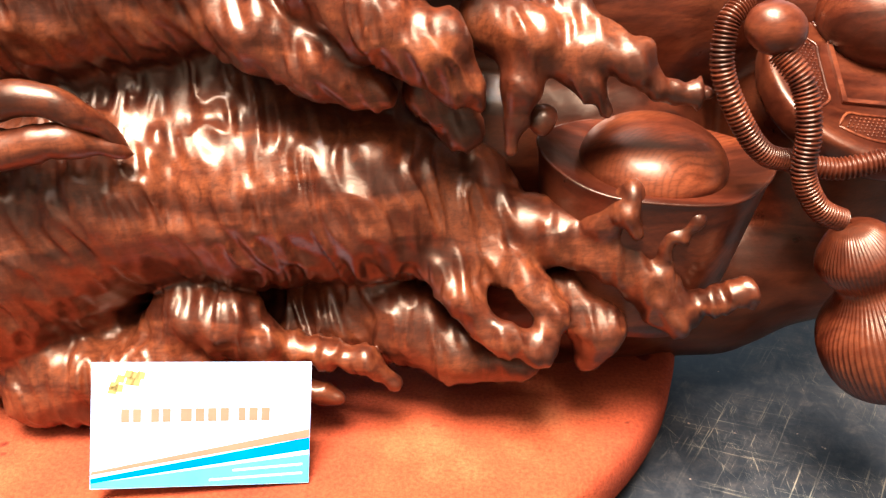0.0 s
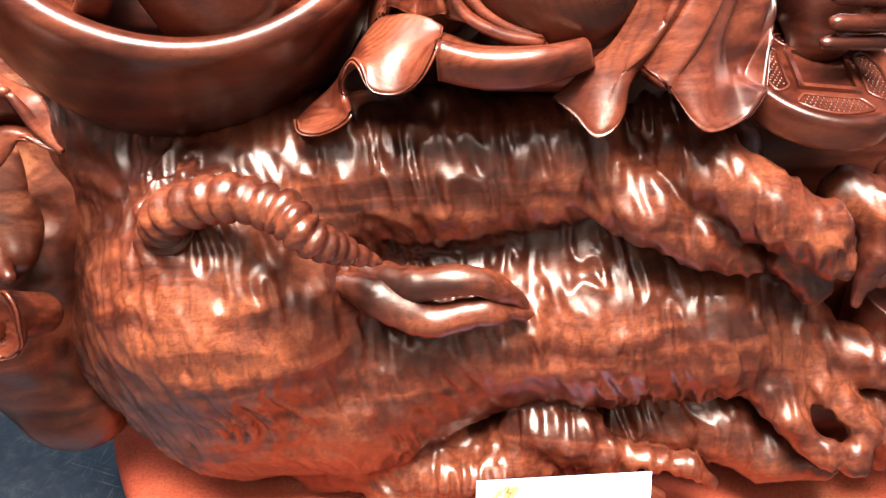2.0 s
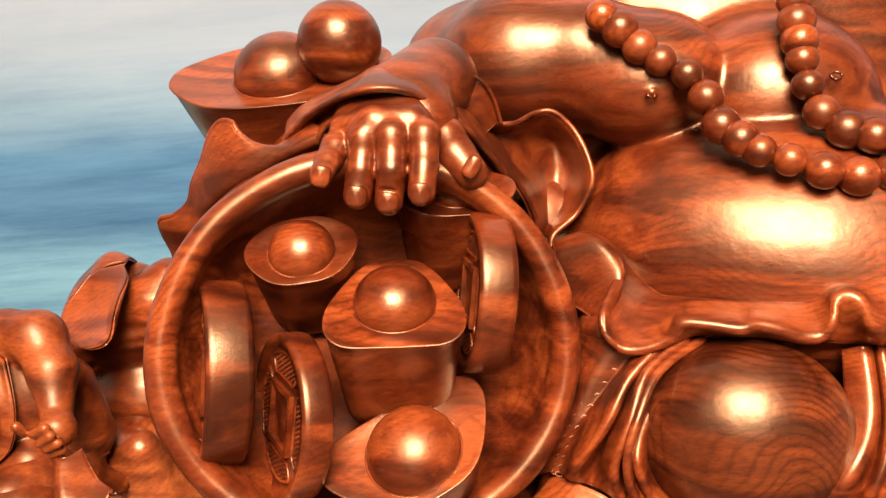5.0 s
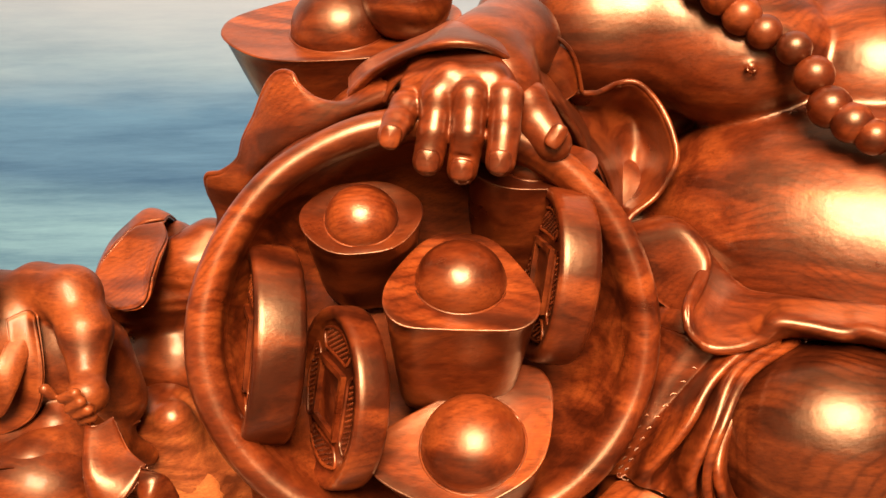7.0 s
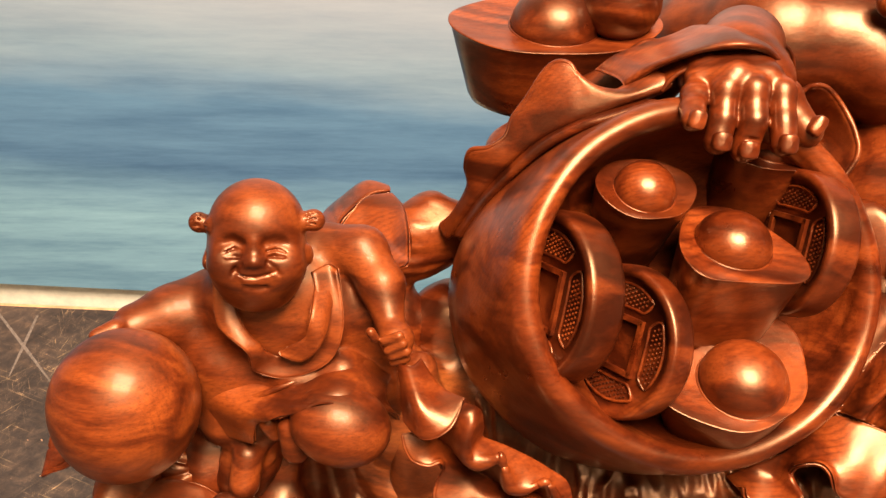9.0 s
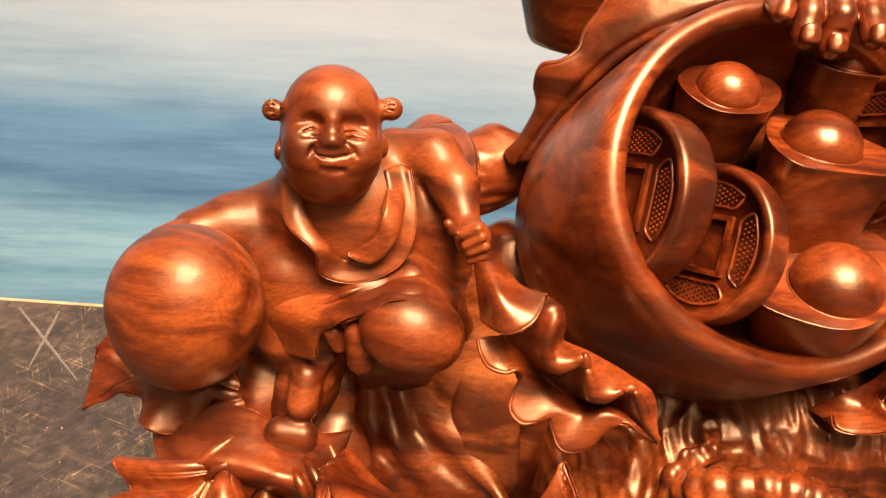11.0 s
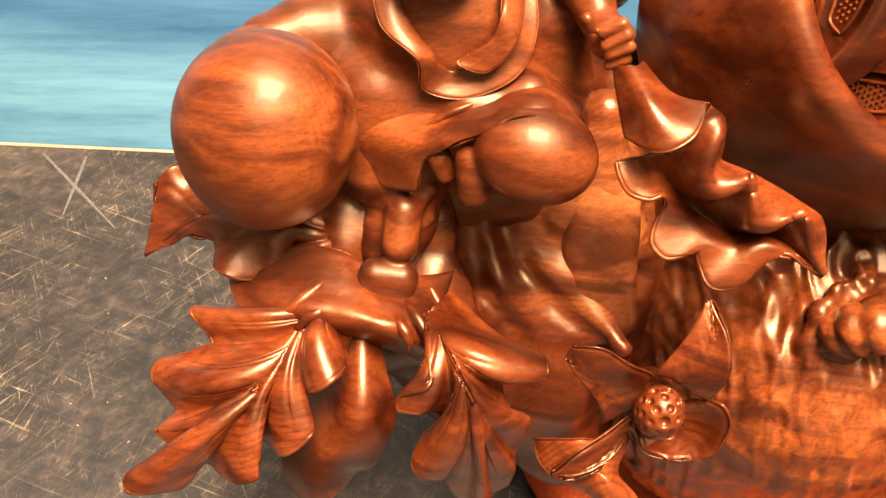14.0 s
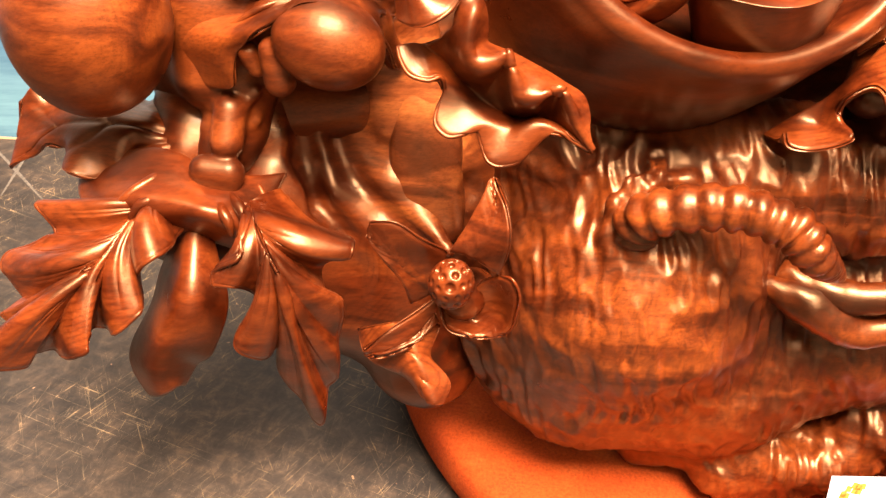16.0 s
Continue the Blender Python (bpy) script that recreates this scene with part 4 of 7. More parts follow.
c.egg((-0.1869, 0.5281, 0.4340), (0.030, 0.030, 0.030), (0, 0, 0), 0.01)
figure = c.mesh()
# the hand laid over the rim, with knuckles, parted fingers and nails
c = Clay((-0.345, 0.375, 0.36), (-0.215, 0.49, 0.48), 0.00075)
c.stroke([((-0.2869, 0.4255, 0.4404), 0.0061), ((-0.2737, 0.4225, 0.4450), 0.0072), ((-0.2604, 0.4245, 0.4450), 0.0072), ((-0.2491, 0.4320, 0.4372), 0.0066)], 0.006)
c.stroke([((-0.2822, 0.4366, 0.4442), 0.0095), ((-0.2657, 0.4380, 0.4461), 0.0099), ((-0.2533, 0.4404, 0.4382), 0.0092)], 0.008)
fingers = ([((-0.2889, 0.4192, 0.4364), 0.0058), ((-0.2909, 0.4096, 0.4345), 0.0053), ((-0.2918, 0.4022, 0.4327), 0.0048)],
           [((-0.2777, 0.4175, 0.4413), 0.0061), ((-0.2777, 0.4079, 0.4323), 0.0057), ((-0.2787, 0.4027, 0.4243), 0.0055)],
           [((-0.2665, 0.4166, 0.4433), 0.0063), ((-0.2655, 0.4061, 0.4343), 0.0058), ((-0.2664, 0.4027, 0.4222), 0.0055)],
           [((-0.2542, 0.4185, 0.4434), 0.0061), ((-0.2532, 0.4079, 0.4354), 0.0056), ((-0.2532, 0.3986, 0.4294), 0.0053)],
           [((-0.2471, 0.4312, 0.4365), 0.0080), ((-0.2420, 0.4263, 0.4303), 0.0082), ((-0.2358, 0.4201, 0.4268), 0.0069)])
for line in fingers:
    c.stroke(line, 0.0012)
    (a, ra), (b, rb) = line[0], line[1]
    c.stroke([(tuple(np.array(a) + (0, -0.0012, 0.0008)), ra * 0.92)], 0.003)
nails = []
for p, w, h, turn in (((-0.2910, 0.3960, 0.4360), 0.0037, 0.0041, -6), ((-0.2780, 0.3960, 0.4280), 0.0043, 0.0041, 0), ((-0.2660, 0.3960, 0.4260), 0.0043, 0.0039, 0), ((-0.2530, 0.3920, 0.4330), 0.0039, 0.0041, 0), ((-0.2350, 0.4120, 0.4340), 0.0032, 0.0047, -25)):
    face = frame_at(p, (0.074, -0.865, 0.496), (1, 0, 0)) @ Matrix.Rotation(radians(turn), 4, "Z")
    th = np.linspace(0, 2 * np.pi, 40, endpoint=False)
    edge = np.stack([np.sign(np.cos(th)) * np.abs(np.cos(th)) ** 0.6, np.sign(np.sin(th)) * np.abs(np.sin(th)) ** 0.7], 1)
    rows = [np.concatenate([edge * (w * k, h * k), (z + 0 * th)[:, None]], 1) for k, z in ((0.98, -0.004), (0.98, -0.0008), (0.93, -0.0002), (0.80, 0.0000), (0.5, 0.0002), (0.0, 0.0003))]
    rows = [r - (0, 0, 1) * (r[:, :1] ** 2 / (w * 3.2)) for r in rows]
    nails.append(moved((np.array(rows).reshape(-1, 3), grid_faces(len(rows), 40, wrap_v=True)[:, ::-1]), face))
    ring = [tuple(face @ Vector((1.12 * w * math.copysign(abs(math.cos(a)) ** 0.6, math.cos(a)), 1.12 * h * math.copysign(abs(math.sin(a)) ** 0.7, math.sin(a)), -0.0012))) for a in np.linspace(0, 2 * np.pi, 25)]
    c.stroke([(q, 0.0009) for q in ring], 0.0006, True)
hand = merge(c.mesh(), *nails)
BACK = (0.0, 0.85, -0.52)
drape = listed([(-0.0820, 0.3980, 0.3650), (-0.0850, 0.3720, 0.3500), (-0.0920, 0.3520, 0.3380), (-0.1010, 0.3500, 0.3150), (-0.1110, 0.3520, 0.3010), (-0.1250, 0.3500, 0.2870)],
         [(-0.0770, 0.3940, 0.3710), (-0.0770, 0.3700, 0.3560), (-0.0860, 0.3520, 0.3420), (-0.0950, 0.3480, 0.3170), (-0.1080, 0.3480, 0.3000), (-0.1160, 0.3430, 0.2830)],
         [(-0.0710, 0.3968, 0.3680), (-0.0710, 0.3732, 0.3510), (-0.0780, 0.3556, 0.3350), (-0.0890, 0.3460, 0.3120), (-0.1020, 0.3440, 0.2960), (-0.1080, 0.3330, 0.2780)],
         [(-0.0710, 0.3930, 0.3730), (-0.0716, 0.3680, 0.3580), (-0.0762, 0.3520, 0.3410), (-0.0858, 0.3460, 0.3190), (-0.0964, 0.3460, 0.3040), (-0.0990, 0.3380, 0.2840)],
         [(-0.0650, 0.3988, 0.3690), (-0.0650, 0.3752, 0.3520), (-0.0700, 0.3586, 0.3350), (-0.0810, 0.3510, 0.3120), (-0.0950, 0.3490, 0.3000), (-0.0990, 0.3470, 0.2920)],
         [(-0.0640, 0.3940, 0.3730), (-0.0663, 0.3690, 0.3570), (-0.0707, 0.3540, 0.3400), (-0.0810, 0.3470, 0.3180), (-0.0923, 0.3500, 0.3040), (-0.0947, 0.3540, 0.3010)],
         [(-0.0590, 0.3974, 0.3680), (-0.0600, 0.3726, 0.3520), (-0.0630, 0.3558, 0.3330), (-0.0730, 0.3450, 0.3130), (-0.0840, 0.3410, 0.2980), (-0.0870, 0.3410, 0.3010)],
         [(-0.0580, 0.3960, 0.3720), (-0.0595, 0.3710, 0.3560), (-0.0619, 0.3580, 0.3370), (-0.0694, 0.3500, 0.3160), (-0.0769, 0.3420, 0.3000), (-0.0773, 0.3390, 0.2910)],
         [(-0.0530, 0.4000, 0.3680), (-0.0540, 0.3770, 0.3510), (-0.0560, 0.3620, 0.3320), (-0.0630, 0.3530, 0.3100), (-0.0660, 0.3410, 0.2940), (-0.0670, 0.3320, 0.2820)],
         [(-0.0520, 0.4000, 0.3650), (-0.0520, 0.3800, 0.3480), (-0.0530, 0.3660, 0.3320), (-0.0590, 0.3620, 0.3170), (-0.0570, 0.3560, 0.2970), (-0.0510, 0.3380, 0.2850)],
         [(-0.0480, 0.4000, 0.3570), (-0.0480, 0.3800, 0.3430), (-0.0470, 0.3680, 0.3310), (-0.0530, 0.3640, 0.3170), (-0.0520, 0.3580, 0.2960), (-0.0440, 0.3420, 0.2940)],
         [(-0.0440, 0.4020, 0.3510), (-0.0430, 0.3840, 0.3380), (-0.0410, 0.3700, 0.3270), (-0.0440, 0.3660, 0.3100), (-0.0460, 0.3620, 0.2960), (-0.0410, 0.3500, 0.2930)],
         [(-0.0410, 0.4040, 0.3470), (-0.0400, 0.3880, 0.3330), (-0.0370, 0.3720, 0.3230), (-0.0370, 0.3680, 0.3140), (-0.0380, 0.3640, 0.3080)])
frill = [(-0.1980, 0.4370, 0.3770), (-0.1910, 0.4360, 0.3810), (-0.1810, 0.4340, 0.3860), (-0.1720, 0.4240, 0.3820), (-0.1710, 0.4180, 0.3780), (-0.1770, 0.4060, 0.3770), (-0.1800, 0.3980, 0.3750), (-0.1780, 0.3920, 0.3700), (-0.1710, 0.3900, 0.3660), (-0.1620, 0.3890, 0.3680), (-0.1540, 0.3900, 0.3730), (-0.1500, 0.3910, 0.3800), (-0.1410, 0.3890, 0.3820), (-0.1290, 0.3860, 0.3830), (-0.1220, 0.3880, 0.3840), (-0.1130, 0.3870, 0.3830), (-0.1040, 0.3870, 0.3800), (-0.0970, 0.3870, 0.3810)] + [(-0.0940, 0.3890, 0.3870), (-0.0930, 0.3940, 0.3920), (-0.0890, 0.3960, 0.3940), (-0.0840, 0.3930, 0.3930), (-0.0800, 0.3890, 0.3870), (-0.0730, 0.3890, 0.3820), (-0.0670, 0.3910, 0.3830), (-0.0640, 0.3960, 0.3870), (-0.0640, 0.4030, 0.3900), (-0.0590, 0.4060, 0.3930), (-0.0520, 0.4070, 0.3890), (-0.0440, 0.4080, 0.3820), (-0.0380, 0.4100, 0.3780), (-0.0350, 0.4130, 0.3810), (-0.0350, 0.4160, 0.3850), (-0.0310, 0.4190, 0.3860), (-0.0240, 0.4220, 0.3790), (-0.0160, 0.4240, 0.3670), (-0.0090, 0.4280, 0.3620)]
belt = listed([(-0.1990, 0.4520, 0.3740), (-0.1840, 0.4520, 0.3800), (-0.1720, 0.4480, 0.3770), (-0.1620, 0.4360, 0.3710), (-0.1530, 0.4240, 0.3690), (-0.1440, 0.4180, 0.3720), (-0.1310, 0.4120, 0.3760), (-0.1160, 0.4100, 0.3780), (-0.0970, 0.4090, 0.3820), (-0.0810, 0.4100, 0.3900), (-0.0610, 0.4140, 0.3940), (-0.0380, 0.4240, 0.3860), (-0.0060, 0.4400, 0.3670)], frill,
        [(-0.1960, 0.4320, 0.3590), (-0.1830, 0.4150, 0.3620), (-0.1710, 0.4020, 0.3590), (-0.1560, 0.3980, 0.3620), (-0.1430, 0.3980, 0.3690), (-0.1240, 0.3960, 0.3720), (-0.0980, 0.3960, 0.3710), (-0.0750, 0.3980, 0.3700), (-0.0520, 0.4020, 0.3700), (-0.0300, 0.4140, 0.3680), (-0.0070, 0.4300, 0.3570)])
robe = listed([(-0.1900, 0.4120, 0.3570), (-0.1960, 0.4020, 0.3310), (-0.2000, 0.3880, 0.3120), (-0.2000, 0.3760, 0.3030)],
        [(-0.1750, 0.3980, 0.3630), (-0.1850, 0.3880, 0.3440), (-0.1930, 0.3780, 0.3250), (-0.1960, 0.3700, 0.3120)],
        [(-0.1620, 0.3970, 0.3650), (-0.1750, 0.3860, 0.3460), (-0.1860, 0.3740, 0.3310), (-0.1920, 0.3670, 0.3150)],
        [(-0.1530, 0.3940, 0.3680), (-0.1680, 0.3800, 0.3600), (-0.1770, 0.3660, 0.3470), (-0.1870, 0.3600, 0.3300), (-0.1890, 0.3600, 0.3200)],
        [(-0.1490, 0.4000, 0.3650), (-0.1650, 0.3900, 0.3500), (-0.1730, 0.3770, 0.3370), (-0.1790, 0.3660, 0.3230), (-0.1790, 0.3620, 0.3150)],
        [(-0.1450, 0.3950, 0.3690), (-0.1620, 0.3790, 0.3640), (-0.1690, 0.3620, 0.3520), (-0.1740, 0.3530, 0.3350), (-0.1690, 0.3510, 0.3200)],
        [(-0.1410, 0.4010, 0.3650), (-0.1590, 0.3890, 0.3550), (-0.1660, 0.3740, 0.3420), (-0.1690, 0.3620, 0.3290), (-0.1640, 0.3560, 0.3160)],
        [(-0.1380, 0.3960, 0.3690), (-0.1580, 0.3780, 0.3650), (-0.1670, 0.3600, 0.3560), (-0.1700, 0.3500, 0.3400), (-0.1620, 0.3470, 0.3220), (-0.1470, 0.3460, 0.3140), (-0.1310, 0.3480, 0.3110)],
        [(-0.1330, 0.4020, 0.3650), (-0.1530, 0.3900, 0.3540), (-0.1620, 0.3740, 0.3420), (-0.1650, 0.3620, 0.3310), (-0.1570, 0.3560, 0.3180), (-0.1430, 0.3540, 0.3100), (-0.1300, 0.3540, 0.3090)],
        [(-0.1310, 0.4020, 0.3650), (-0.1500, 0.3880, 0.3560), (-0.1610, 0.3700, 0.3470), (-0.1650, 0.3560, 0.3390), (-0.1590, 0.3500, 0.3270), (-0.1480, 0.3490, 0.3180), (-0.1350, 0.3500, 0.3130), (-0.1250, 0.3520, 0.3130)],
        [(-0.1260, 0.4040, 0.3620), (-0.1440, 0.3960, 0.3510), (-0.1520, 0.3840, 0.3390), (-0.1550, 0.3760, 0.3250), (-0.1510, 0.3720, 0.3140), (-0.1410, 0.3700, 0.3060), (-0.1290, 0.3700, 0.3020), (-0.1200, 0.3700, 0.3030)])
curl = listed([(-0.2470, 0.4800, 0.4400), (-0.2320, 0.4760, 0.4240), (-0.2200, 0.4780, 0.4210), (-0.2100, 0.4900, 0.4210), (-0.2010, 0.4920, 0.4210), (-0.1910, 0.4880, 0.4140), (-0.1840, 0.4780, 0.4050), (-0.1820, 0.4700, 0.3960), (-0.1880, 0.4640, 0.3830), (-0.1980, 0.4560, 0.3760), (-0.1990, 0.4500, 0.3720)],
        [(-0.2490, 0.4780, 0.4360), (-0.2350, 0.4800, 0.4170), (-0.2210, 0.4860, 0.4110), (-0.2080, 0.5000, 0.4050), (-0.1990, 0.5040, 0.3990), (-0.1930, 0.4980, 0.3910), (-0.1910, 0.4900, 0.3840), (-0.1950, 0.4800, 0.3740), (-0.2010, 0.4650, 0.3690)],
        [(-0.2490, 0.4720, 0.4320), (-0.2350, 0.4720, 0.4130), (-0.2230, 0.4740, 0.4060), (-0.2120, 0.4840, 0.3960), (-0.2050, 0.4880, 0.3860), (-0.2020, 0.4840, 0.3800), (-0.2020, 0.4740, 0.3740), (-0.2040, 0.4620, 0.3690)],
        [(-0.2470, 0.4620, 0.4290), (-0.2340, 0.4560, 0.4150), (-0.2220, 0.4520, 0.4090), (-0.2150, 0.4500, 0.4010), (-0.2100, 0.4500, 0.3910), (-0.2060, 0.4520, 0.3770)])
hems = listed(
    tube([(-0.1570, 0.4820, 0.4370), (-0.1580, 0.4790, 0.4370), (-0.1590, 0.4790, 0.4360), (-0.1610, 0.4790, 0.4370), (-0.1610, 0.4810, 0.4370), (-0.1600, 0.4840, 0.4370), (-0.1590, 0.4840, 0.4380), (-0.1570, 0.4840, 0.4370), (-0.1570, 0.4820, 0.4370)], 0.0007, 0, 0, 8, 4),
    tube([(-0.0790, 0.4840, 0.4480), (-0.0800, 0.4820, 0.4470), (-0.0820, 0.4810, 0.4470), (-0.0830, 0.4820, 0.4470), (-0.0840, 0.4840, 0.4480), (-0.0820, 0.4860, 0.4480), (-0.0810, 0.4870, 0.4480), (-0.0790, 0.4860, 0.4480), (-0.0790, 0.4840, 0.4480)], 0.0007, 0, 0, 8, 4),
    loft(drape, 0.0028, 80, 145),
    loft(robe, 0.003, 80, 141),
    loft(belt, 0.003, 260, 25),
    tube(frill, 0.0013, 0, 0, 10, 8),
    loft(listed([(-0.1730, 0.3580, 0.3100), (-0.1530, 0.3560, 0.3040), (-0.1290, 0.3560, 0.3030), (-0.1110, 0.3580, 0.3040)],
          [(-0.1720, 0.3450, 0.3090), (-0.1540, 0.3430, 0.3070), (-0.1310, 0.3430, 0.3080), (-0.1130, 0.3480, 0.3100)],
          [(-0.1710, 0.3340, 0.3120), (-0.1540, 0.3330, 0.3080), (-0.1320, 0.3340, 0.3090), (-0.1130, 0.3450, 0.3100)],
          [(-0.1700, 0.3380, 0.2990), (-0.1510, 0.3370, 0.2960), (-0.1300, 0.3380, 0.2980), (-0.1100, 0.3490, 0.3020)]), 0.006, 60, 25),
    loft(listed([(-0.2320, 0.3620, 0.2680), (-0.2220, 0.3620, 0.2790), (-0.2100, 0.3620, 0.2910), (-0.2010, 0.3640, 0.3050), (-0.1950, 0.3670, 0.3120), (-0.1870, 0.3620, 0.3160), (-0.1760, 0.3560, 0.3170), (-0.1690, 0.3520, 0.3140)],
          [(-0.2290, 0.3540, 0.2700), (-0.2200, 0.3540, 0.2750), (-0.2120, 0.3560, 0.2790), (-0.2080, 0.3540, 0.2940), (-0.2010, 0.3500, 0.3010), (-0.1920, 0.3460, 0.3050), (-0.1800, 0.3460, 0.3080), (-0.1690, 0.3460, 0.3120)],
          [(-0.2290, 0.3500, 0.2760), (-0.2270, 0.3460, 0.2720), (-0.2190, 0.3440, 0.2720), (-0.2100, 0.3410, 0.2770), (-0.2050, 0.3410, 0.2820), (-0.2080, 0.3520, 0.2820), (-0.2100, 0.3520, 0.2910), (-0.2050, 0.3460, 0.3020), (-0.2010, 0.3410, 0.3020), (-0.1970, 0.3370, 0.2950), (-0.1920, 0.3350, 0.2930), (-0.1840, 0.3340, 0.2940), (-0.1770, 0.3330, 0.3000), (-0.1720, 0.3340, 0.3090), (-0.1700, 0.3380, 0.3140)]), 0.003, 150, 31),
    loft(curl, 0.003, 110, 41),
    tube(curl[0], 0.0013),
    ribbon([(-0.0320, 0.4310, 0.3700), (-0.0280, 0.4340, 0.3790), (-0.0210, 0.4340, 0.3780), (-0.0150, 0.4310, 0.3660), (-0.0100, 0.4310, 0.3650)], BACK, 0.03),
    loft(listed([(-0.3000, 0.4300, 0.4310), (-0.2960, 0.4310, 0.4390), (-0.2870, 0.4310, 0.4460), (-0.2770, 0.4300, 0.4520), (-0.2670, 0.4310, 0.4520), (-0.2580, 0.4340, 0.4490), (-0.2510, 0.4370, 0.4430), (-0.2440, 0.4400, 0.4320), (-0.2370, 0.4420, 0.4220), (-0.2280, 0.4440, 0.4090)],
                [(-0.3090, 0.4420, 0.4250), (-0.3030, 0.4420, 0.4350), (-0.2940, 0.4400, 0.4430), (-0.2830, 0.4380, 0.4500), (-0.2720, 0.4370, 0.4520), (-0.2620, 0.4400, 0.4500), (-0.2530, 0.4430, 0.4440), (-0.2440, 0.4480, 0.4320), (-0.2340, 0.4520, 0.4200), (-0.2250, 0.4540, 0.4070), (-0.2230, 0.4560, 0.4020)],
                [(-0.3150, 0.4370, 0.4290), (-0.3060, 0.4340, 0.4400), (-0.2970, 0.4300, 0.4480), (-0.2860, 0.4270, 0.4550), (-0.2750, 0.4250, 0.4590), (-0.2640, 0.4270, 0.4580), (-0.2540, 0.4310, 0.4520), (-0.2430, 0.4370, 0.4410), (-0.2320, 0.4430, 0.4270), (-0.2240, 0.4470, 0.4150), (-0.2200, 0.4490, 0.4040)],
                [(-0.3170, 0.4460, 0.4280), (-0.3100, 0.4460, 0.4360), (-0.2980, 0.4440, 0.4440), (-0.2860, 0.4420, 0.4520), (-0.2770, 0.4440, 0.4580), (-0.2670, 0.4460, 0.4560), (-0.2550, 0.4490, 0.4510), (-0.2430, 0.4550, 0.4370), (-0.2300, 0.4620, 0.4200), (-0.2210, 0.4640, 0.4070), (-0.2160, 0.4640, 0.3950)],
                [(-0.3230, 0.4700, 0.4210), (-0.3160, 0.4720, 0.4280), (-0.3040, 0.4740, 0.4350), (-0.2910, 0.4760, 0.4410), (-0.2810, 0.4760, 0.4470), (-0.2700, 0.4780, 0.4450), (-0.2570, 0.4800, 0.4400), (-0.2420, 0.4820, 0.4290), (-0.2280, 0.4840, 0.4120), (-0.2180, 0.4820, 0.3990), (-0.2120, 0.4800, 0.3870)]), 0.002, 110, 41),
    tube([(-0.3150, 0.4370, 0.4290), (-0.3060, 0.4340, 0.4400), (-0.2970, 0.4300, 0.4480), (-0.2860, 0.4270, 0.4550), (-0.2750, 0.4250, 0.4590), (-0.2640, 0.4270, 0.4580), (-0.2540, 0.4310, 0.4520), (-0.2430, 0.4370, 0.4410), (-0.2320, 0.4430, 0.4270), (-0.2240, 0.4470, 0.4150), (-0.2200, 0.4490, 0.4040)], 0.0011),
    tube([(-0.3000, 0.4300, 0.4310), (-0.2960, 0.4310, 0.4390), (-0.2870, 0.4310, 0.4460), (-0.2770, 0.4300, 0.4520), (-0.2670, 0.4310, 0.4520), (-0.2580, 0.4340, 0.4490), (-0.2510, 0.4370, 0.4430), (-0.2440, 0.4400, 0.4320), (-0.2370, 0.4420, 0.4220), (-0.2280, 0.4440, 0.4090)], 0.0011),
    loft(listed([(-0.2560, 0.4630, 0.4430), (-0.2480, 0.4640, 0.4360), (-0.2410, 0.4660, 0.4280), (-0.2320, 0.4680, 0.4210)], [(-0.2490, 0.4680, 0.4450), (-0.2420, 0.4660, 0.4410), (-0.2360, 0.4670, 0.4340), (-0.2290, 0.4700, 0.4230)], [(-0.2410, 0.4740, 0.4440), (-0.2340, 0.4740, 0.4410), (-0.2300, 0.4750, 0.4330), (-0.2270, 0.4760, 0.4230)]), 0.002, 30, 15),
    tube([(-0.2610, 0.4620, 0.4490), (-0.2530, 0.4620, 0.4470), (-0.2410, 0.4700, 0.4470), (-0.2340, 0.4720, 0.4430), (-0.2290, 0.4730, 0.4350), (-0.2250, 0.4740, 0.4220)], 0.0009),
    loft(listed([(-0.3870, 0.4450, 0.3350), (-0.3810, 0.4420, 0.3460), (-0.3760, 0.4400, 0.3640), (-0.3790, 0.4400, 0.3750), (-0.3780, 0.4380, 0.3850), (-0.3700, 0.4360, 0.3890), (-0.3630, 0.4380, 0.3950), (-0.3610, 0.4420, 0.4030), (-0.3560, 0.4440, 0.4130), (-0.3510, 0.4460, 0.4250), (-0.3460, 0.4470, 0.4310), (-0.3400, 0.4450, 0.4320), (-0.3360, 0.4410, 0.4290), (-0.3280, 0.4370, 0.4260), (-0.3180, 0.4360, 0.4260), (-0.3110, 0.4380, 0.4320), (-0.3050, 0.4400, 0.4380)],
                [(-0.3830, 0.4380, 0.3330), (-0.3720, 0.4360, 0.3600), (-0.3620, 0.4340, 0.3810), (-0.3510, 0.4320, 0.3990), (-0.3380, 0.4300, 0.4120), (-0.3250, 0.4300, 0.4200), (-0.3100, 0.4300, 0.4280), (-0.2960, 0.4320, 0.4350)],
                [(-0.3810, 0.4410, 0.3320), (-0.3710, 0.4400, 0.3580), (-0.3600, 0.4380, 0.3780), (-0.3490, 0.4360, 0.3960), (-0.3350, 0.4340, 0.4090), (-0.3210, 0.4340, 0.4170), (-0.3050, 0.4340, 0.4250)],
                [(-0.3760, 0.4310, 0.3390), (-0.3660, 0.4290, 0.3650), (-0.3560, 0.4270, 0.3840), (-0.3440, 0.4250, 0.4010), (-0.3310, 0.4230, 0.4130), (-0.3180, 0.4230, 0.4200), (-0.3010, 0.4240, 0.4290)],
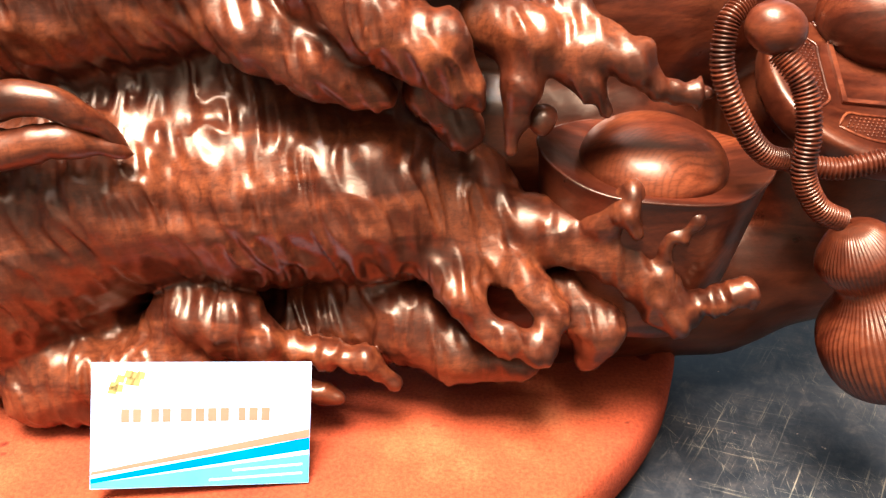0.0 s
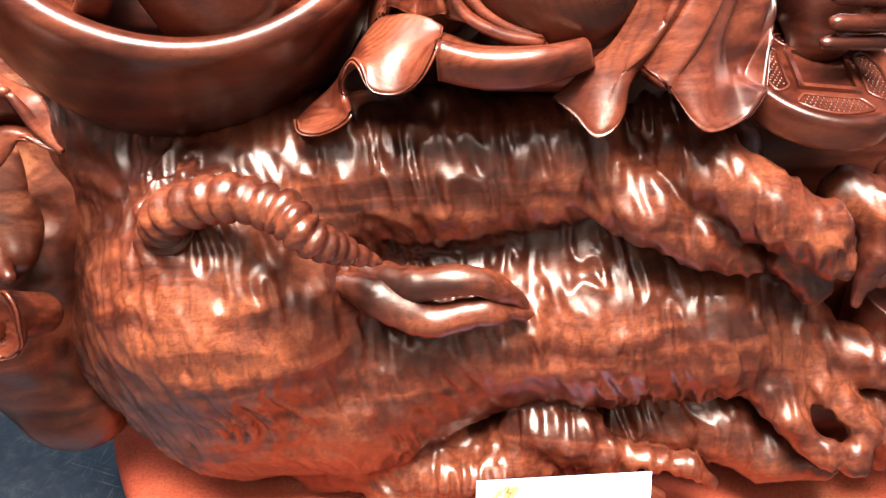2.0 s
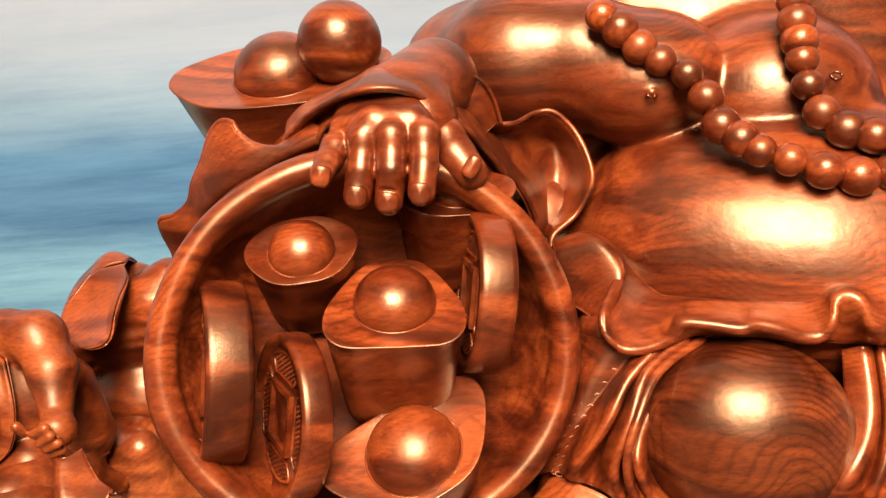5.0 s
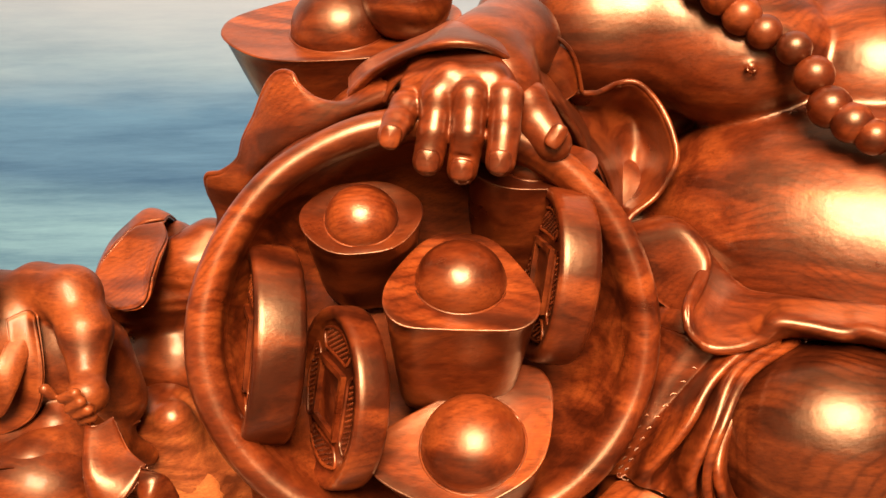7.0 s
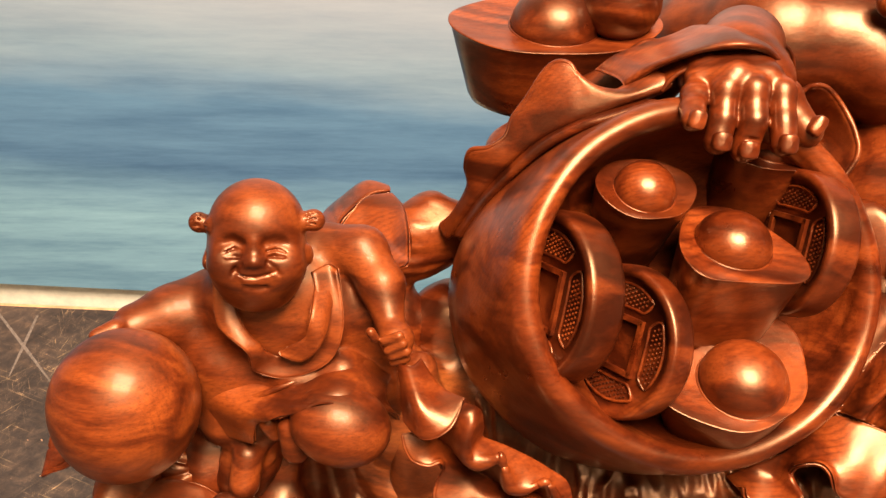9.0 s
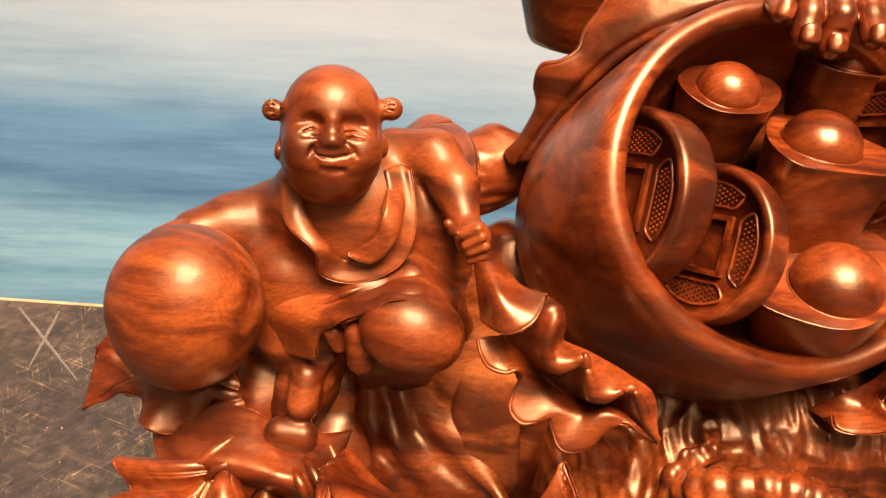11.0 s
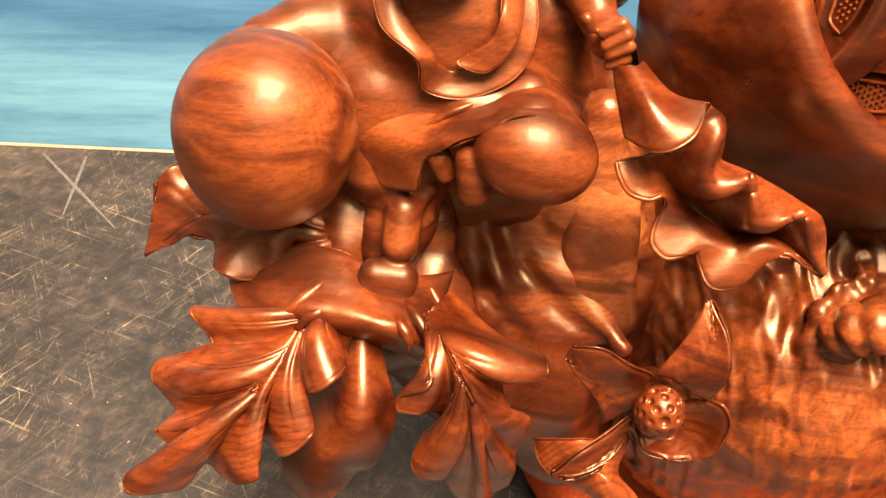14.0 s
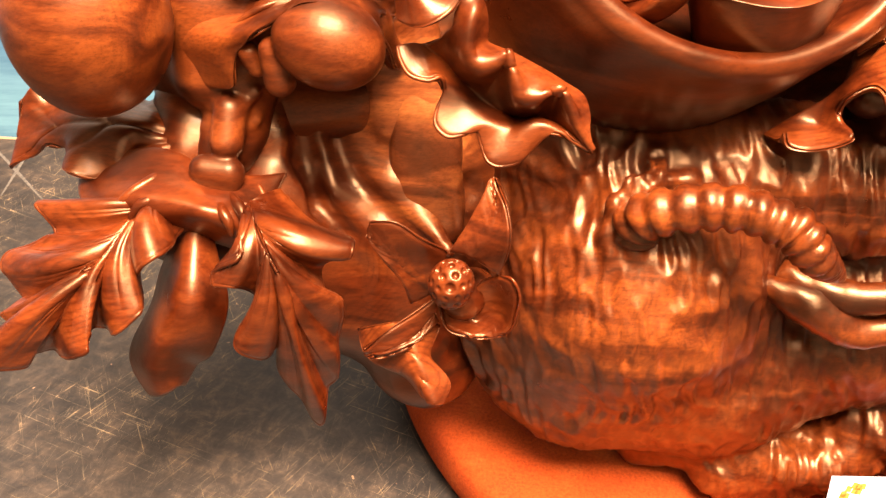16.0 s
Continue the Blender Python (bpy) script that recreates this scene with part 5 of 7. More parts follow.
                [(-0.3760, 0.4370, 0.3330), (-0.3640, 0.4360, 0.3610), (-0.3520, 0.4340, 0.3820), (-0.3400, 0.4320, 0.3980), (-0.3250, 0.4300, 0.4110), (-0.3000, 0.4300, 0.4250)],
                [(-0.3730, 0.4300, 0.3370), (-0.3600, 0.4280, 0.3670), (-0.3470, 0.4260, 0.3890), (-0.3340, 0.4240, 0.4040), (-0.3190, 0.4220, 0.4170), (-0.3000, 0.4220, 0.4260)]), 0.003, 200, 51),
    tube([(-0.3870, 0.4450, 0.3350), (-0.3810, 0.4420, 0.3460), (-0.3760, 0.4400, 0.3640), (-0.3790, 0.4400, 0.3750), (-0.3780, 0.4380, 0.3850), (-0.3700, 0.4360, 0.3890), (-0.3630, 0.4380, 0.3950), (-0.3610, 0.4420, 0.4030), (-0.3560, 0.4440, 0.4130), (-0.3510, 0.4460, 0.4250), (-0.3460, 0.4470, 0.4310), (-0.3400, 0.4450, 0.4320), (-0.3360, 0.4410, 0.4290), (-0.3280, 0.4370, 0.4260), (-0.3180, 0.4360, 0.4260), (-0.3110, 0.4380, 0.4320), (-0.3050, 0.4400, 0.4380)], 0.0012),
)
obj("seated_figure", merge(figure, hand, *hems), WOOD, carving)["label"] = "large seated robed figure with bare round belly"
bm = bmesh.new()
edge, inner = catmull(robe[1], 13), catmull(robe[2], 13)
for k in range(2, 39, 3):
    p, q = Vector(edge[k]), Vector(inner[k])
    for f, turns in ((0.3, 1), (0.7, -1)):
        m = p.lerp(q, f) + Vector((0, -0.0009, 0))
        for a in np.linspace(0, 5.2, 12):
            bmesh.ops.create_icosphere(bm, subdivisions=1, radius=0.00045, matrix=Matrix.Translation(m + Vector((0.0022 * math.cos(a * turns) * (1 - a / 8), 0, 0.0022 * math.sin(a * turns) * (1 - a / 8)))))
edge, inner = catmull([(-0.2490, 0.4680, 0.4450), (-0.2420, 0.4660, 0.4410), (-0.2360, 0.4670, 0.4340), (-0.2290, 0.4700, 0.4230)], 12), catmull([(-0.2560, 0.4630, 0.4430), (-0.2480, 0.4640, 0.4360), (-0.2410, 0.4660, 0.4280), (-0.2320, 0.4680, 0.4210)], 12)
for k in range(2, 35, 3):
    for f in (0.2, 0.4, 0.6, 0.8):
        m = Vector(edge[k]).lerp(Vector(inner[k]), f) + Vector((0, -0.0008, 0.0004))
        bmesh.ops.create_icosphere(bm, subdivisions=1, radius=0.0006, matrix=Matrix.Translation(m))
tagged(part("brocade_scrolls", bm, WOOD, carving), kind="stuff")

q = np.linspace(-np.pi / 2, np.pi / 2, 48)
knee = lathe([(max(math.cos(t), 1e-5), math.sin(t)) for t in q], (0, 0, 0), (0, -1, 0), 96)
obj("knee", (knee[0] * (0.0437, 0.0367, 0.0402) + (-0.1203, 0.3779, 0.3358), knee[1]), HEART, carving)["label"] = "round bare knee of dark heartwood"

coin((-0.011, 0.376, 0.287), (0.08, -0.30, 0.95), (1, 0, 0), 0.036, 0.016, carving)

strands = listed([(-0.1830, 0.5000, 0.4650), (-0.1750, 0.4950, 0.4610), (-0.1660, 0.4900, 0.4550), (-0.1570, 0.4850, 0.4510), (-0.1460, 0.4780, 0.4480), (-0.1380, 0.4700, 0.4410), (-0.1320, 0.4600, 0.4330), (-0.1250, 0.4520, 0.4310), (-0.1180, 0.4460, 0.4290), (-0.1070, 0.4410, 0.4280), (-0.0940, 0.4370, 0.4260), (-0.0800, 0.4370, 0.4240), (-0.0660, 0.4400, 0.4250), (-0.0540, 0.4460, 0.4260)],
                 [(-0.1000, 0.5050, 0.4730), (-0.0990, 0.4980, 0.4660), (-0.0980, 0.4910, 0.4600), (-0.0970, 0.4850, 0.4540), (-0.0950, 0.4760, 0.4460), (-0.0900, 0.4660, 0.4380), (-0.0810, 0.4590, 0.4340), (-0.0710, 0.4540, 0.4340), (-0.0610, 0.4500, 0.4320)])
beads = obj("bead_necklace", merge(*[tube(line, 0.0012, 0, 0, 8, 4) for line in strands]), WOOD, carving)
q = np.linspace(-np.pi / 2, np.pi / 2, 16)
for line in strands:
    for i, p in enumerate(line):
        r = 0.0076 + 0.0008 * math.sin(i * 1.3)
        obj("bead", lathe([(max(r * math.cos(t), 1e-5), r * 0.96 * math.sin(t)) for t in q], p, (0.3, -0.5, 1), 28), WOOD, beads)

ingot((-0.340, 0.525, 0.422), (-0.1, -0.1, 1.0), (1, 0.1, 0.0), 0.058, 0.035, 0.045, 0.024, carving)
q = np.linspace(-np.pi / 2, np.pi / 2, 24)
obj("ball", lathe([(max(0.021 * math.cos(t), 1e-5), 0.021 * math.sin(t)) for t in q], (-0.3080, 0.5240, 0.4390), (0, 0, 1), 48), WOOD, carving)

# cupped cloth end and stump between the child and the bowl
c = Clay((-0.50, 0.38, 0.22), (-0.33, 0.55, 0.40), 0.0015)
c.stroke([((-0.4322, 0.4430, 0.3028), 0.0166), ((-0.4150, 0.4490, 0.3063), 0.0175), ((-0.4004, 0.4521, 0.3126), 0.0172)], 0.006)
c.stroke([((-0.4123, 0.4536, 0.3187), 0.0108), ((-0.3973, 0.4565, 0.3252), 0.0117), ((-0.3926, 0.4634, 0.3349), 0.0073)], 0.012)
c.stroke([((-0.4435, 0.4692, 0.3040), 0.0104), ((-0.4300, 0.4745, 0.3163), 0.0120), ((-0.4182, 0.4757, 0.3190), 0.0107)], 0.01)
c.stroke([((-0.4486, 0.4492, 0.2861), 0.0080), ((-0.4445, 0.4512, 0.2728), 0.0081)], 0.006)
c.stroke([((-0.4324, 0.4434, 0.2619), 0.0182), ((-0.4064, 0.4369, 0.2724), 0.0202), ((-0.4043, 0.4293, 0.2484), 0.0235)], 0.01)
c.stroke([((-0.4347, 0.4309, 0.2971), 0.0015), ((-0.4127, 0.4231, 0.3049), 0.0017), ((-0.3906, 0.4251, 0.3089), 0.0017)], 0.004, True)
c.stroke([((-0.4264, 0.4266, 0.3085), 0.0009), ((-0.4073, 0.4226, 0.3145), 0.0008), ((-0.3893, 0.4246, 0.3175), 0.0008)], 0.004, True)
c.stroke([((-0.4125, 0.4674, 0.3009), 0.0140), ((-0.3898, 0.4647, 0.3143), 0.0154), ((-0.3754, 0.4581, 0.3277), 0.0133)], 0.012)
cup = listed(loft(listed([(-0.4370, 0.4320, 0.3260), (-0.4290, 0.4220, 0.3270), (-0.4230, 0.4140, 0.3270), (-0.4150, 0.4090, 0.3290)],
                         [(-0.4370, 0.4380, 0.3290), (-0.4270, 0.4300, 0.3290), (-0.4170, 0.4180, 0.3300), (-0.4090, 0.4060, 0.3320)],
                         [(-0.4330, 0.4470, 0.3340), (-0.4230, 0.4380, 0.3320), (-0.4120, 0.4220, 0.3330), (-0.4010, 0.4040, 0.3370)],
                         [(-0.4270, 0.4560, 0.3390), (-0.4150, 0.4430, 0.3380), (-0.4080, 0.4260, 0.3350), (-0.4000, 0.4100, 0.3380)],
                         [(-0.4140, 0.4600, 0.3410), (-0.4070, 0.4480, 0.3420), (-0.4030, 0.4300, 0.3440), (-0.4010, 0.4180, 0.3420)]), 0.003, 50, 41),
             loft(listed([(-0.4370, 0.4320, 0.3260), (-0.4380, 0.4450, 0.3280), (-0.4320, 0.4530, 0.3340), (-0.4240, 0.4590, 0.3390), (-0.4150, 0.4630, 0.3400)],
                         [(-0.4460, 0.4500, 0.3180), (-0.4440, 0.4620, 0.3240), (-0.4370, 0.4680, 0.3310), (-0.4270, 0.4700, 0.3390), (-0.4160, 0.4700, 0.3380)],
                         [(-0.4570, 0.4680, 0.3030), (-0.4510, 0.4760, 0.3120), (-0.4420, 0.4800, 0.3210), (-0.4300, 0.4800, 0.3330), (-0.4180, 0.4800, 0.3280)]), 0.003, 60, 21))
obj("cloth_end", merge(*cup), WOOD, carving)["label"] = "cupped curling end of the robe"
obj("stump", furrow(*c.mesh(), 0.0005, 30, 150, 0, 0.0005), WOOD, carving)["label"] = "rubbed stump between bowl and child"

# child with a round sack
c = Clay((-0.565, 0.31, 0.19), (-0.35, 0.44, 0.42), 0.0010)
body = c
c = Clay((-0.498, 0.325, 0.325), (-0.428, 0.405, 0.405), 0.0005)
c.egg((-0.4640, 0.3710, 0.3710), (0.0200, 0.0200, 0.0204), (-12, 0, 0), 0.004)
c.egg((-0.4630, 0.3670, 0.3550), (0.0206, 0.0186, 0.0142), (0, 0, 0), 0.01)
c.egg((-0.4620, 0.3620, 0.3460), (0.0133, 0.0111, 0.0084), (0, 0, 0), 0.01)
c.egg((-0.4610, 0.3570, 0.3580), (0.0080, 0.0080, 0.0058), (0, 0, 0), 0.012)
c.stroke([((-0.4726, 0.3519, 0.3635), 0.0055)], 0.01)
c.stroke([((-0.4484, 0.3569, 0.3635), 0.0055)], 0.01)
c.stroke([((-0.4721, 0.3513, 0.3728), 0.0011), ((-0.4691, 0.3523, 0.3738), 0.0011), ((-0.4651, 0.3513, 0.3738), 0.0011)], 0.006, True)
c.stroke([((-0.4722, 0.3528, 0.3704), 0.0014), ((-0.4692, 0.3549, 0.3703), 0.0016), ((-0.4662, 0.3538, 0.3704), 0.0014)], 0.003)
c.stroke([((-0.4730, 0.3501, 0.3709), 0.0003), ((-0.4710, 0.3521, 0.3709), 0.0004), ((-0.4690, 0.3531, 0.3719), 0.0005), ((-0.4660, 0.3521, 0.3719), 0.0004), ((-0.4640, 0.3521, 0.3709), 0.0003)], 0.0006, True)
c.stroke([((-0.4710, 0.3491, 0.3699), 0.0003), ((-0.4680, 0.3501, 0.3699), 0.0004), ((-0.4650, 0.3501, 0.3699), 0.0003)], 0.0012, True)
c.stroke([((-0.4561, 0.3533, 0.3748), 0.0011), ((-0.4531, 0.3543, 0.3748), 0.0011), ((-0.4501, 0.3563, 0.3738), 0.0011)], 0.006, True)
c.stroke([((-0.4562, 0.3558, 0.3714), 0.0014), ((-0.4542, 0.3579, 0.3703), 0.0016), ((-0.4502, 0.3578, 0.3704), 0.0014)], 0.003)
c.stroke([((-0.4570, 0.3531, 0.3719), 0.0003), ((-0.4560, 0.3541, 0.3719), 0.0004), ((-0.4530, 0.3561, 0.3719), 0.0005), ((-0.4510, 0.3561, 0.3719), 0.0004), ((-0.4490, 0.3561, 0.3709), 0.0003)], 0.0006, True)
c.stroke([((-0.4560, 0.3521, 0.3699), 0.0003), ((-0.4530, 0.3541, 0.3699), 0.0004), ((-0.4490, 0.3541, 0.3699), 0.0003)], 0.0012, True)
c.stroke([((-0.4611, 0.3534, 0.3757), 0.0011), ((-0.4611, 0.3524, 0.3717), 0.0016), ((-0.4600, 0.3502, 0.3699), 0.0020)], 0.004)
c.stroke([((-0.4631, 0.3485, 0.3686), 0.0016)], 0.0025)
c.stroke([((-0.4571, 0.3495, 0.3686), 0.0016)], 0.0025)
c.stroke([((-0.4600, 0.3481, 0.3699), 0.0018)], 0.003)
c.stroke([((-0.4610, 0.3461, 0.3679), 0.0005)], 0.0006, True)
c.stroke([((-0.4570, 0.3471, 0.3679), 0.0005)], 0.0006, True)
c.stroke([((-0.4650, 0.3471, 0.3689), 0.0004), ((-0.4670, 0.3471, 0.3659), 0.0005), ((-0.4680, 0.3451, 0.3639), 0.0003)], 0.002, True)
c.stroke([((-0.4550, 0.3501, 0.3689), 0.0005), ((-0.4520, 0.3491, 0.3669), 0.0005), ((-0.4500, 0.3491, 0.3649), 0.0003)], 0.002, True)
c.stroke([((-0.4632, 0.3476, 0.3645), 0.0010), ((-0.4592, 0.3487, 0.3645), 0.0012), ((-0.4551, 0.3496, 0.3655), 0.0010)], 0.003)
c.stroke([((-0.4622, 0.3466, 0.3615), 0.0010), ((-0.4592, 0.3477, 0.3604), 0.0014), ((-0.4551, 0.3486, 0.3615), 0.0010)], 0.003)
c.stroke([((-0.4670, 0.3471, 0.3649), 0.0004), ((-0.4630, 0.3461, 0.3639), 0.0005), ((-0.4590, 0.3461, 0.3639), 0.0005), ((-0.4540, 0.3481, 0.3649), 0.0005), ((-0.4510, 0.3501, 0.3659), 0.0004)], 0.0008, True)
c.stroke([((-0.4620, 0.3451, 0.3589), 0.0005), ((-0.4580, 0.3452, 0.3589), 0.0006), ((-0.4550, 0.3471, 0.3589), 0.0005)], 0.0025, True)
c.egg((-0.4830, 0.3640, 0.3560), (0.0022, 0.0040, 0.0044), (0, 10, 0), 0.002)
c.egg((-0.4420, 0.3690, 0.3620), (0.0022, 0.0040, 0.0044), (0, -10, 0), 0.002)
c.egg((-0.4820, 0.3600, 0.3600), (0.0009, 0.0018, 0.0022), (0, 10, 0), 0.001, True)
c.egg((-0.4880, 0.3700, 0.3700), (0.0044, 0.0044, 0.0044), (0, 0, 0), 0.003)
c.egg((-0.4410, 0.3730, 0.3770), (0.0049, 0.0047, 0.0047), (0, 0, 0), 0.003)
c.stroke([((-0.4815, 0.3626, 0.3748), 0.0023)], 0.003)
c.stroke([((-0.4453, 0.3709, 0.3767), 0.0025)], 0.003)
c.stroke([((-0.4920, 0.3691, 0.3730), 0.0004), ((-0.4880, 0.3701, 0.3739), 0.0005), ((-0.4850, 0.3691, 0.3740), 0.0004)], 0.0004, True)
c.stroke([((-0.4910, 0.3671, 0.3720), 0.0004), ((-0.4880, 0.3681, 0.3729), 0.0005), ((-0.4830, 0.3651, 0.3750), 0.0004)], 0.0004, True)
c.stroke([((-0.4910, 0.3661, 0.3710), 0.0004), ((-0.4870, 0.3661, 0.3719), 0.0005), ((-0.4820, 0.3611, 0.3760), 0.0004)], 0.0004, True)
c.stroke([((-0.4910, 0.3661, 0.3700), 0.0004), ((-0.4870, 0.3661, 0.3709), 0.0005), ((-0.4820, 0.3601, 0.3750), 0.0004)], 0.0004, True)
c.stroke([((-0.4890, 0.3601, 0.3730), 0.0004), ((-0.4870, 0.3661, 0.3689), 0.0005), ((-0.4820, 0.3611, 0.3730), 0.0004)], 0.0004, True)
c.stroke([((-0.4440, 0.3711, 0.3800), 0.0004), ((-0.4400, 0.3721, 0.3820), 0.0004), ((-0.4370, 0.3741, 0.3800), 0.0004)], 0.0004, True)
c.stroke([((-0.4430, 0.3701, 0.3800), 0.0004), ((-0.4400, 0.3711, 0.3810), 0.0004), ((-0.4370, 0.3721, 0.3800), 0.0004)], 0.0004, True)
c.stroke([((-0.4430, 0.3691, 0.3790), 0.0004), ((-0.4400, 0.3701, 0.3800), 0.0004), ((-0.4370, 0.3731, 0.3780), 0.0004)], 0.0004, True)
c.stroke([((-0.4430, 0.3681, 0.3780), 0.0004), ((-0.4400, 0.3691, 0.3780), 0.0004), ((-0.4370, 0.3731, 0.3760), 0.0004)], 0.0004, True)
c.stroke([((-0.4430, 0.3681, 0.3770), 0.0004), ((-0.4390, 0.3681, 0.3770), 0.0004), ((-0.4350, 0.3601, 0.3840), 0.0004)], 0.0004, True)
head = c.mesh()
c = body
c.stroke([((-0.4896, 0.3893, 0.3123), 0.0153), ((-0.5056, 0.3794, 0.3085), 0.0132), ((-0.5194, 0.3697, 0.3067), 0.0111)], 0.006)
c.stroke([((-0.5245, 0.3601, 0.3131), 0.0045), ((-0.5312, 0.3553, 0.3118), 0.0034)], 0.003)
c.stroke([((-0.5002, 0.3646, 0.3395), 0.0008), ((-0.5023, 0.3617, 0.3344), 0.0010), ((-0.5001, 0.3624, 0.3257), 0.0005)], 0.003, True)
c.stroke([((-0.4962, 0.3656, 0.3405), 0.0008), ((-0.4973, 0.3627, 0.3344), 0.0010), ((-0.4961, 0.3634, 0.3257), 0.0005)], 0.003, True)
c.egg((-0.4540, 0.3850, 0.3160), (0.039, 0.028, 0.040), (-10, 0, 0), 0.006)
c.egg((-0.4450, 0.3750, 0.2880), (0.042, 0.024, 0.02), (0, 0, 0), 0.006)
c.stroke([((-0.4390, 0.3950, 0.3480), 0.0117), ((-0.4210, 0.3900, 0.3520), 0.0110), ((-0.4100, 0.3770, 0.3450), 0.0096), ((-0.4040, 0.3630, 0.3360), 0.0068)], 0.005)
c.stroke([((-0.4190, 0.3880, 0.3220), 0.0168), ((-0.4100, 0.3830, 0.3010), 0.0141)], 0.008)
c.stroke([((-0.4000, 0.3550, 0.3340), 0.0077)], 0.003)
for p, q in (((-0.4050, 0.3470, 0.3390), (-0.3990, 0.3470, 0.3430)), ((-0.4030, 0.3460, 0.3350), (-0.3970, 0.3460, 0.3400)), ((-0.4010, 0.3460, 0.3320), (-0.3950, 0.3460, 0.3360)), ((-0.4000, 0.3470, 0.3280), (-0.3950, 0.3470, 0.3310)), ((-0.4090, 0.3470, 0.3400), (-0.4110, 0.3470, 0.3430))):
    c.stroke([(p, 0.0020), (q, 0.0022)], 0.0008)
c.egg((-0.4190, 0.3370, 0.2960), (0.0225, 0.0180, 0.0182), (0, 12, 0), 0.0015)
c.stroke([((-0.4780, 0.3730, 0.2910), 0.0210), ((-0.4740, 0.3670, 0.2640), 0.0176), ((-0.4610, 0.3630, 0.2620), 0.0096)], 0.005)
c.stroke([((-0.4930, 0.3830, 0.3000), 0.0172), ((-0.4910, 0.3830, 0.2660), 0.0177), ((-0.4910, 0.3870, 0.2230), 0.0171), ((-0.4950, 0.3850, 0.1870), 0.0162)], 0.010)
c.stroke([((-0.4450, 0.3880, 0.2390), 0.0212), ((-0.4150, 0.3880, 0.2460), 0.0180)], 0.008)
c.stroke([((-0.4580, 0.3650, 0.2800), 0.0116), ((-0.4430, 0.3590, 0.2970), 0.0102), ((-0.4230, 0.3610, 0.3040), 0.0091), ((-0.4050, 0.3680, 0.2930), 0.0066), ((-0.3960, 0.3750, 0.2760), 0.0051)], 0.005)
c.stroke([((-0.4410, 0.3370, 0.2900), 0.0058), ((-0.4380, 0.3360, 0.2780), 0.0066)], 0.0015)
c.stroke([((-0.4520, 0.3430, 0.2850), 0.0046), ((-0.4490, 0.3430, 0.2790), 0.0040)], 0.0015)
c.stroke([((-0.4620, 0.3670, 0.2600), 0.0159), ((-0.4640, 0.3610, 0.2400), 0.0144), ((-0.4670, 0.3560, 0.2300), 0.0136)], 0.004)
c.stroke([((-0.4740, 0.3540, 0.2540), 0.0014), ((-0.4620, 0.3480, 0.2520), 0.0017), ((-0.4520, 0.3540, 0.2620), 0.0014)], 0.003)
c.stroke([((-0.4760, 0.3540, 0.2420), 0.0014), ((-0.4630, 0.3470, 0.2420), 0.0017), ((-0.4520, 0.3530, 0.2490), 0.0014)], 0.003)

c.stroke([((-0.4627, 0.3477, 0.2547), 0.0072), ((-0.4627, 0.3406, 0.2434), 0.0073)], 0.004)
c.stroke([((-0.4708, 0.3341, 0.2324), 0.0069), ((-0.4606, 0.3341, 0.2324), 0.0069)], 0.002)
c.stroke([((-0.4716, 0.3323, 0.2259), 0.0046), ((-0.4594, 0.3323, 0.2279), 0.0045)], 0.002)

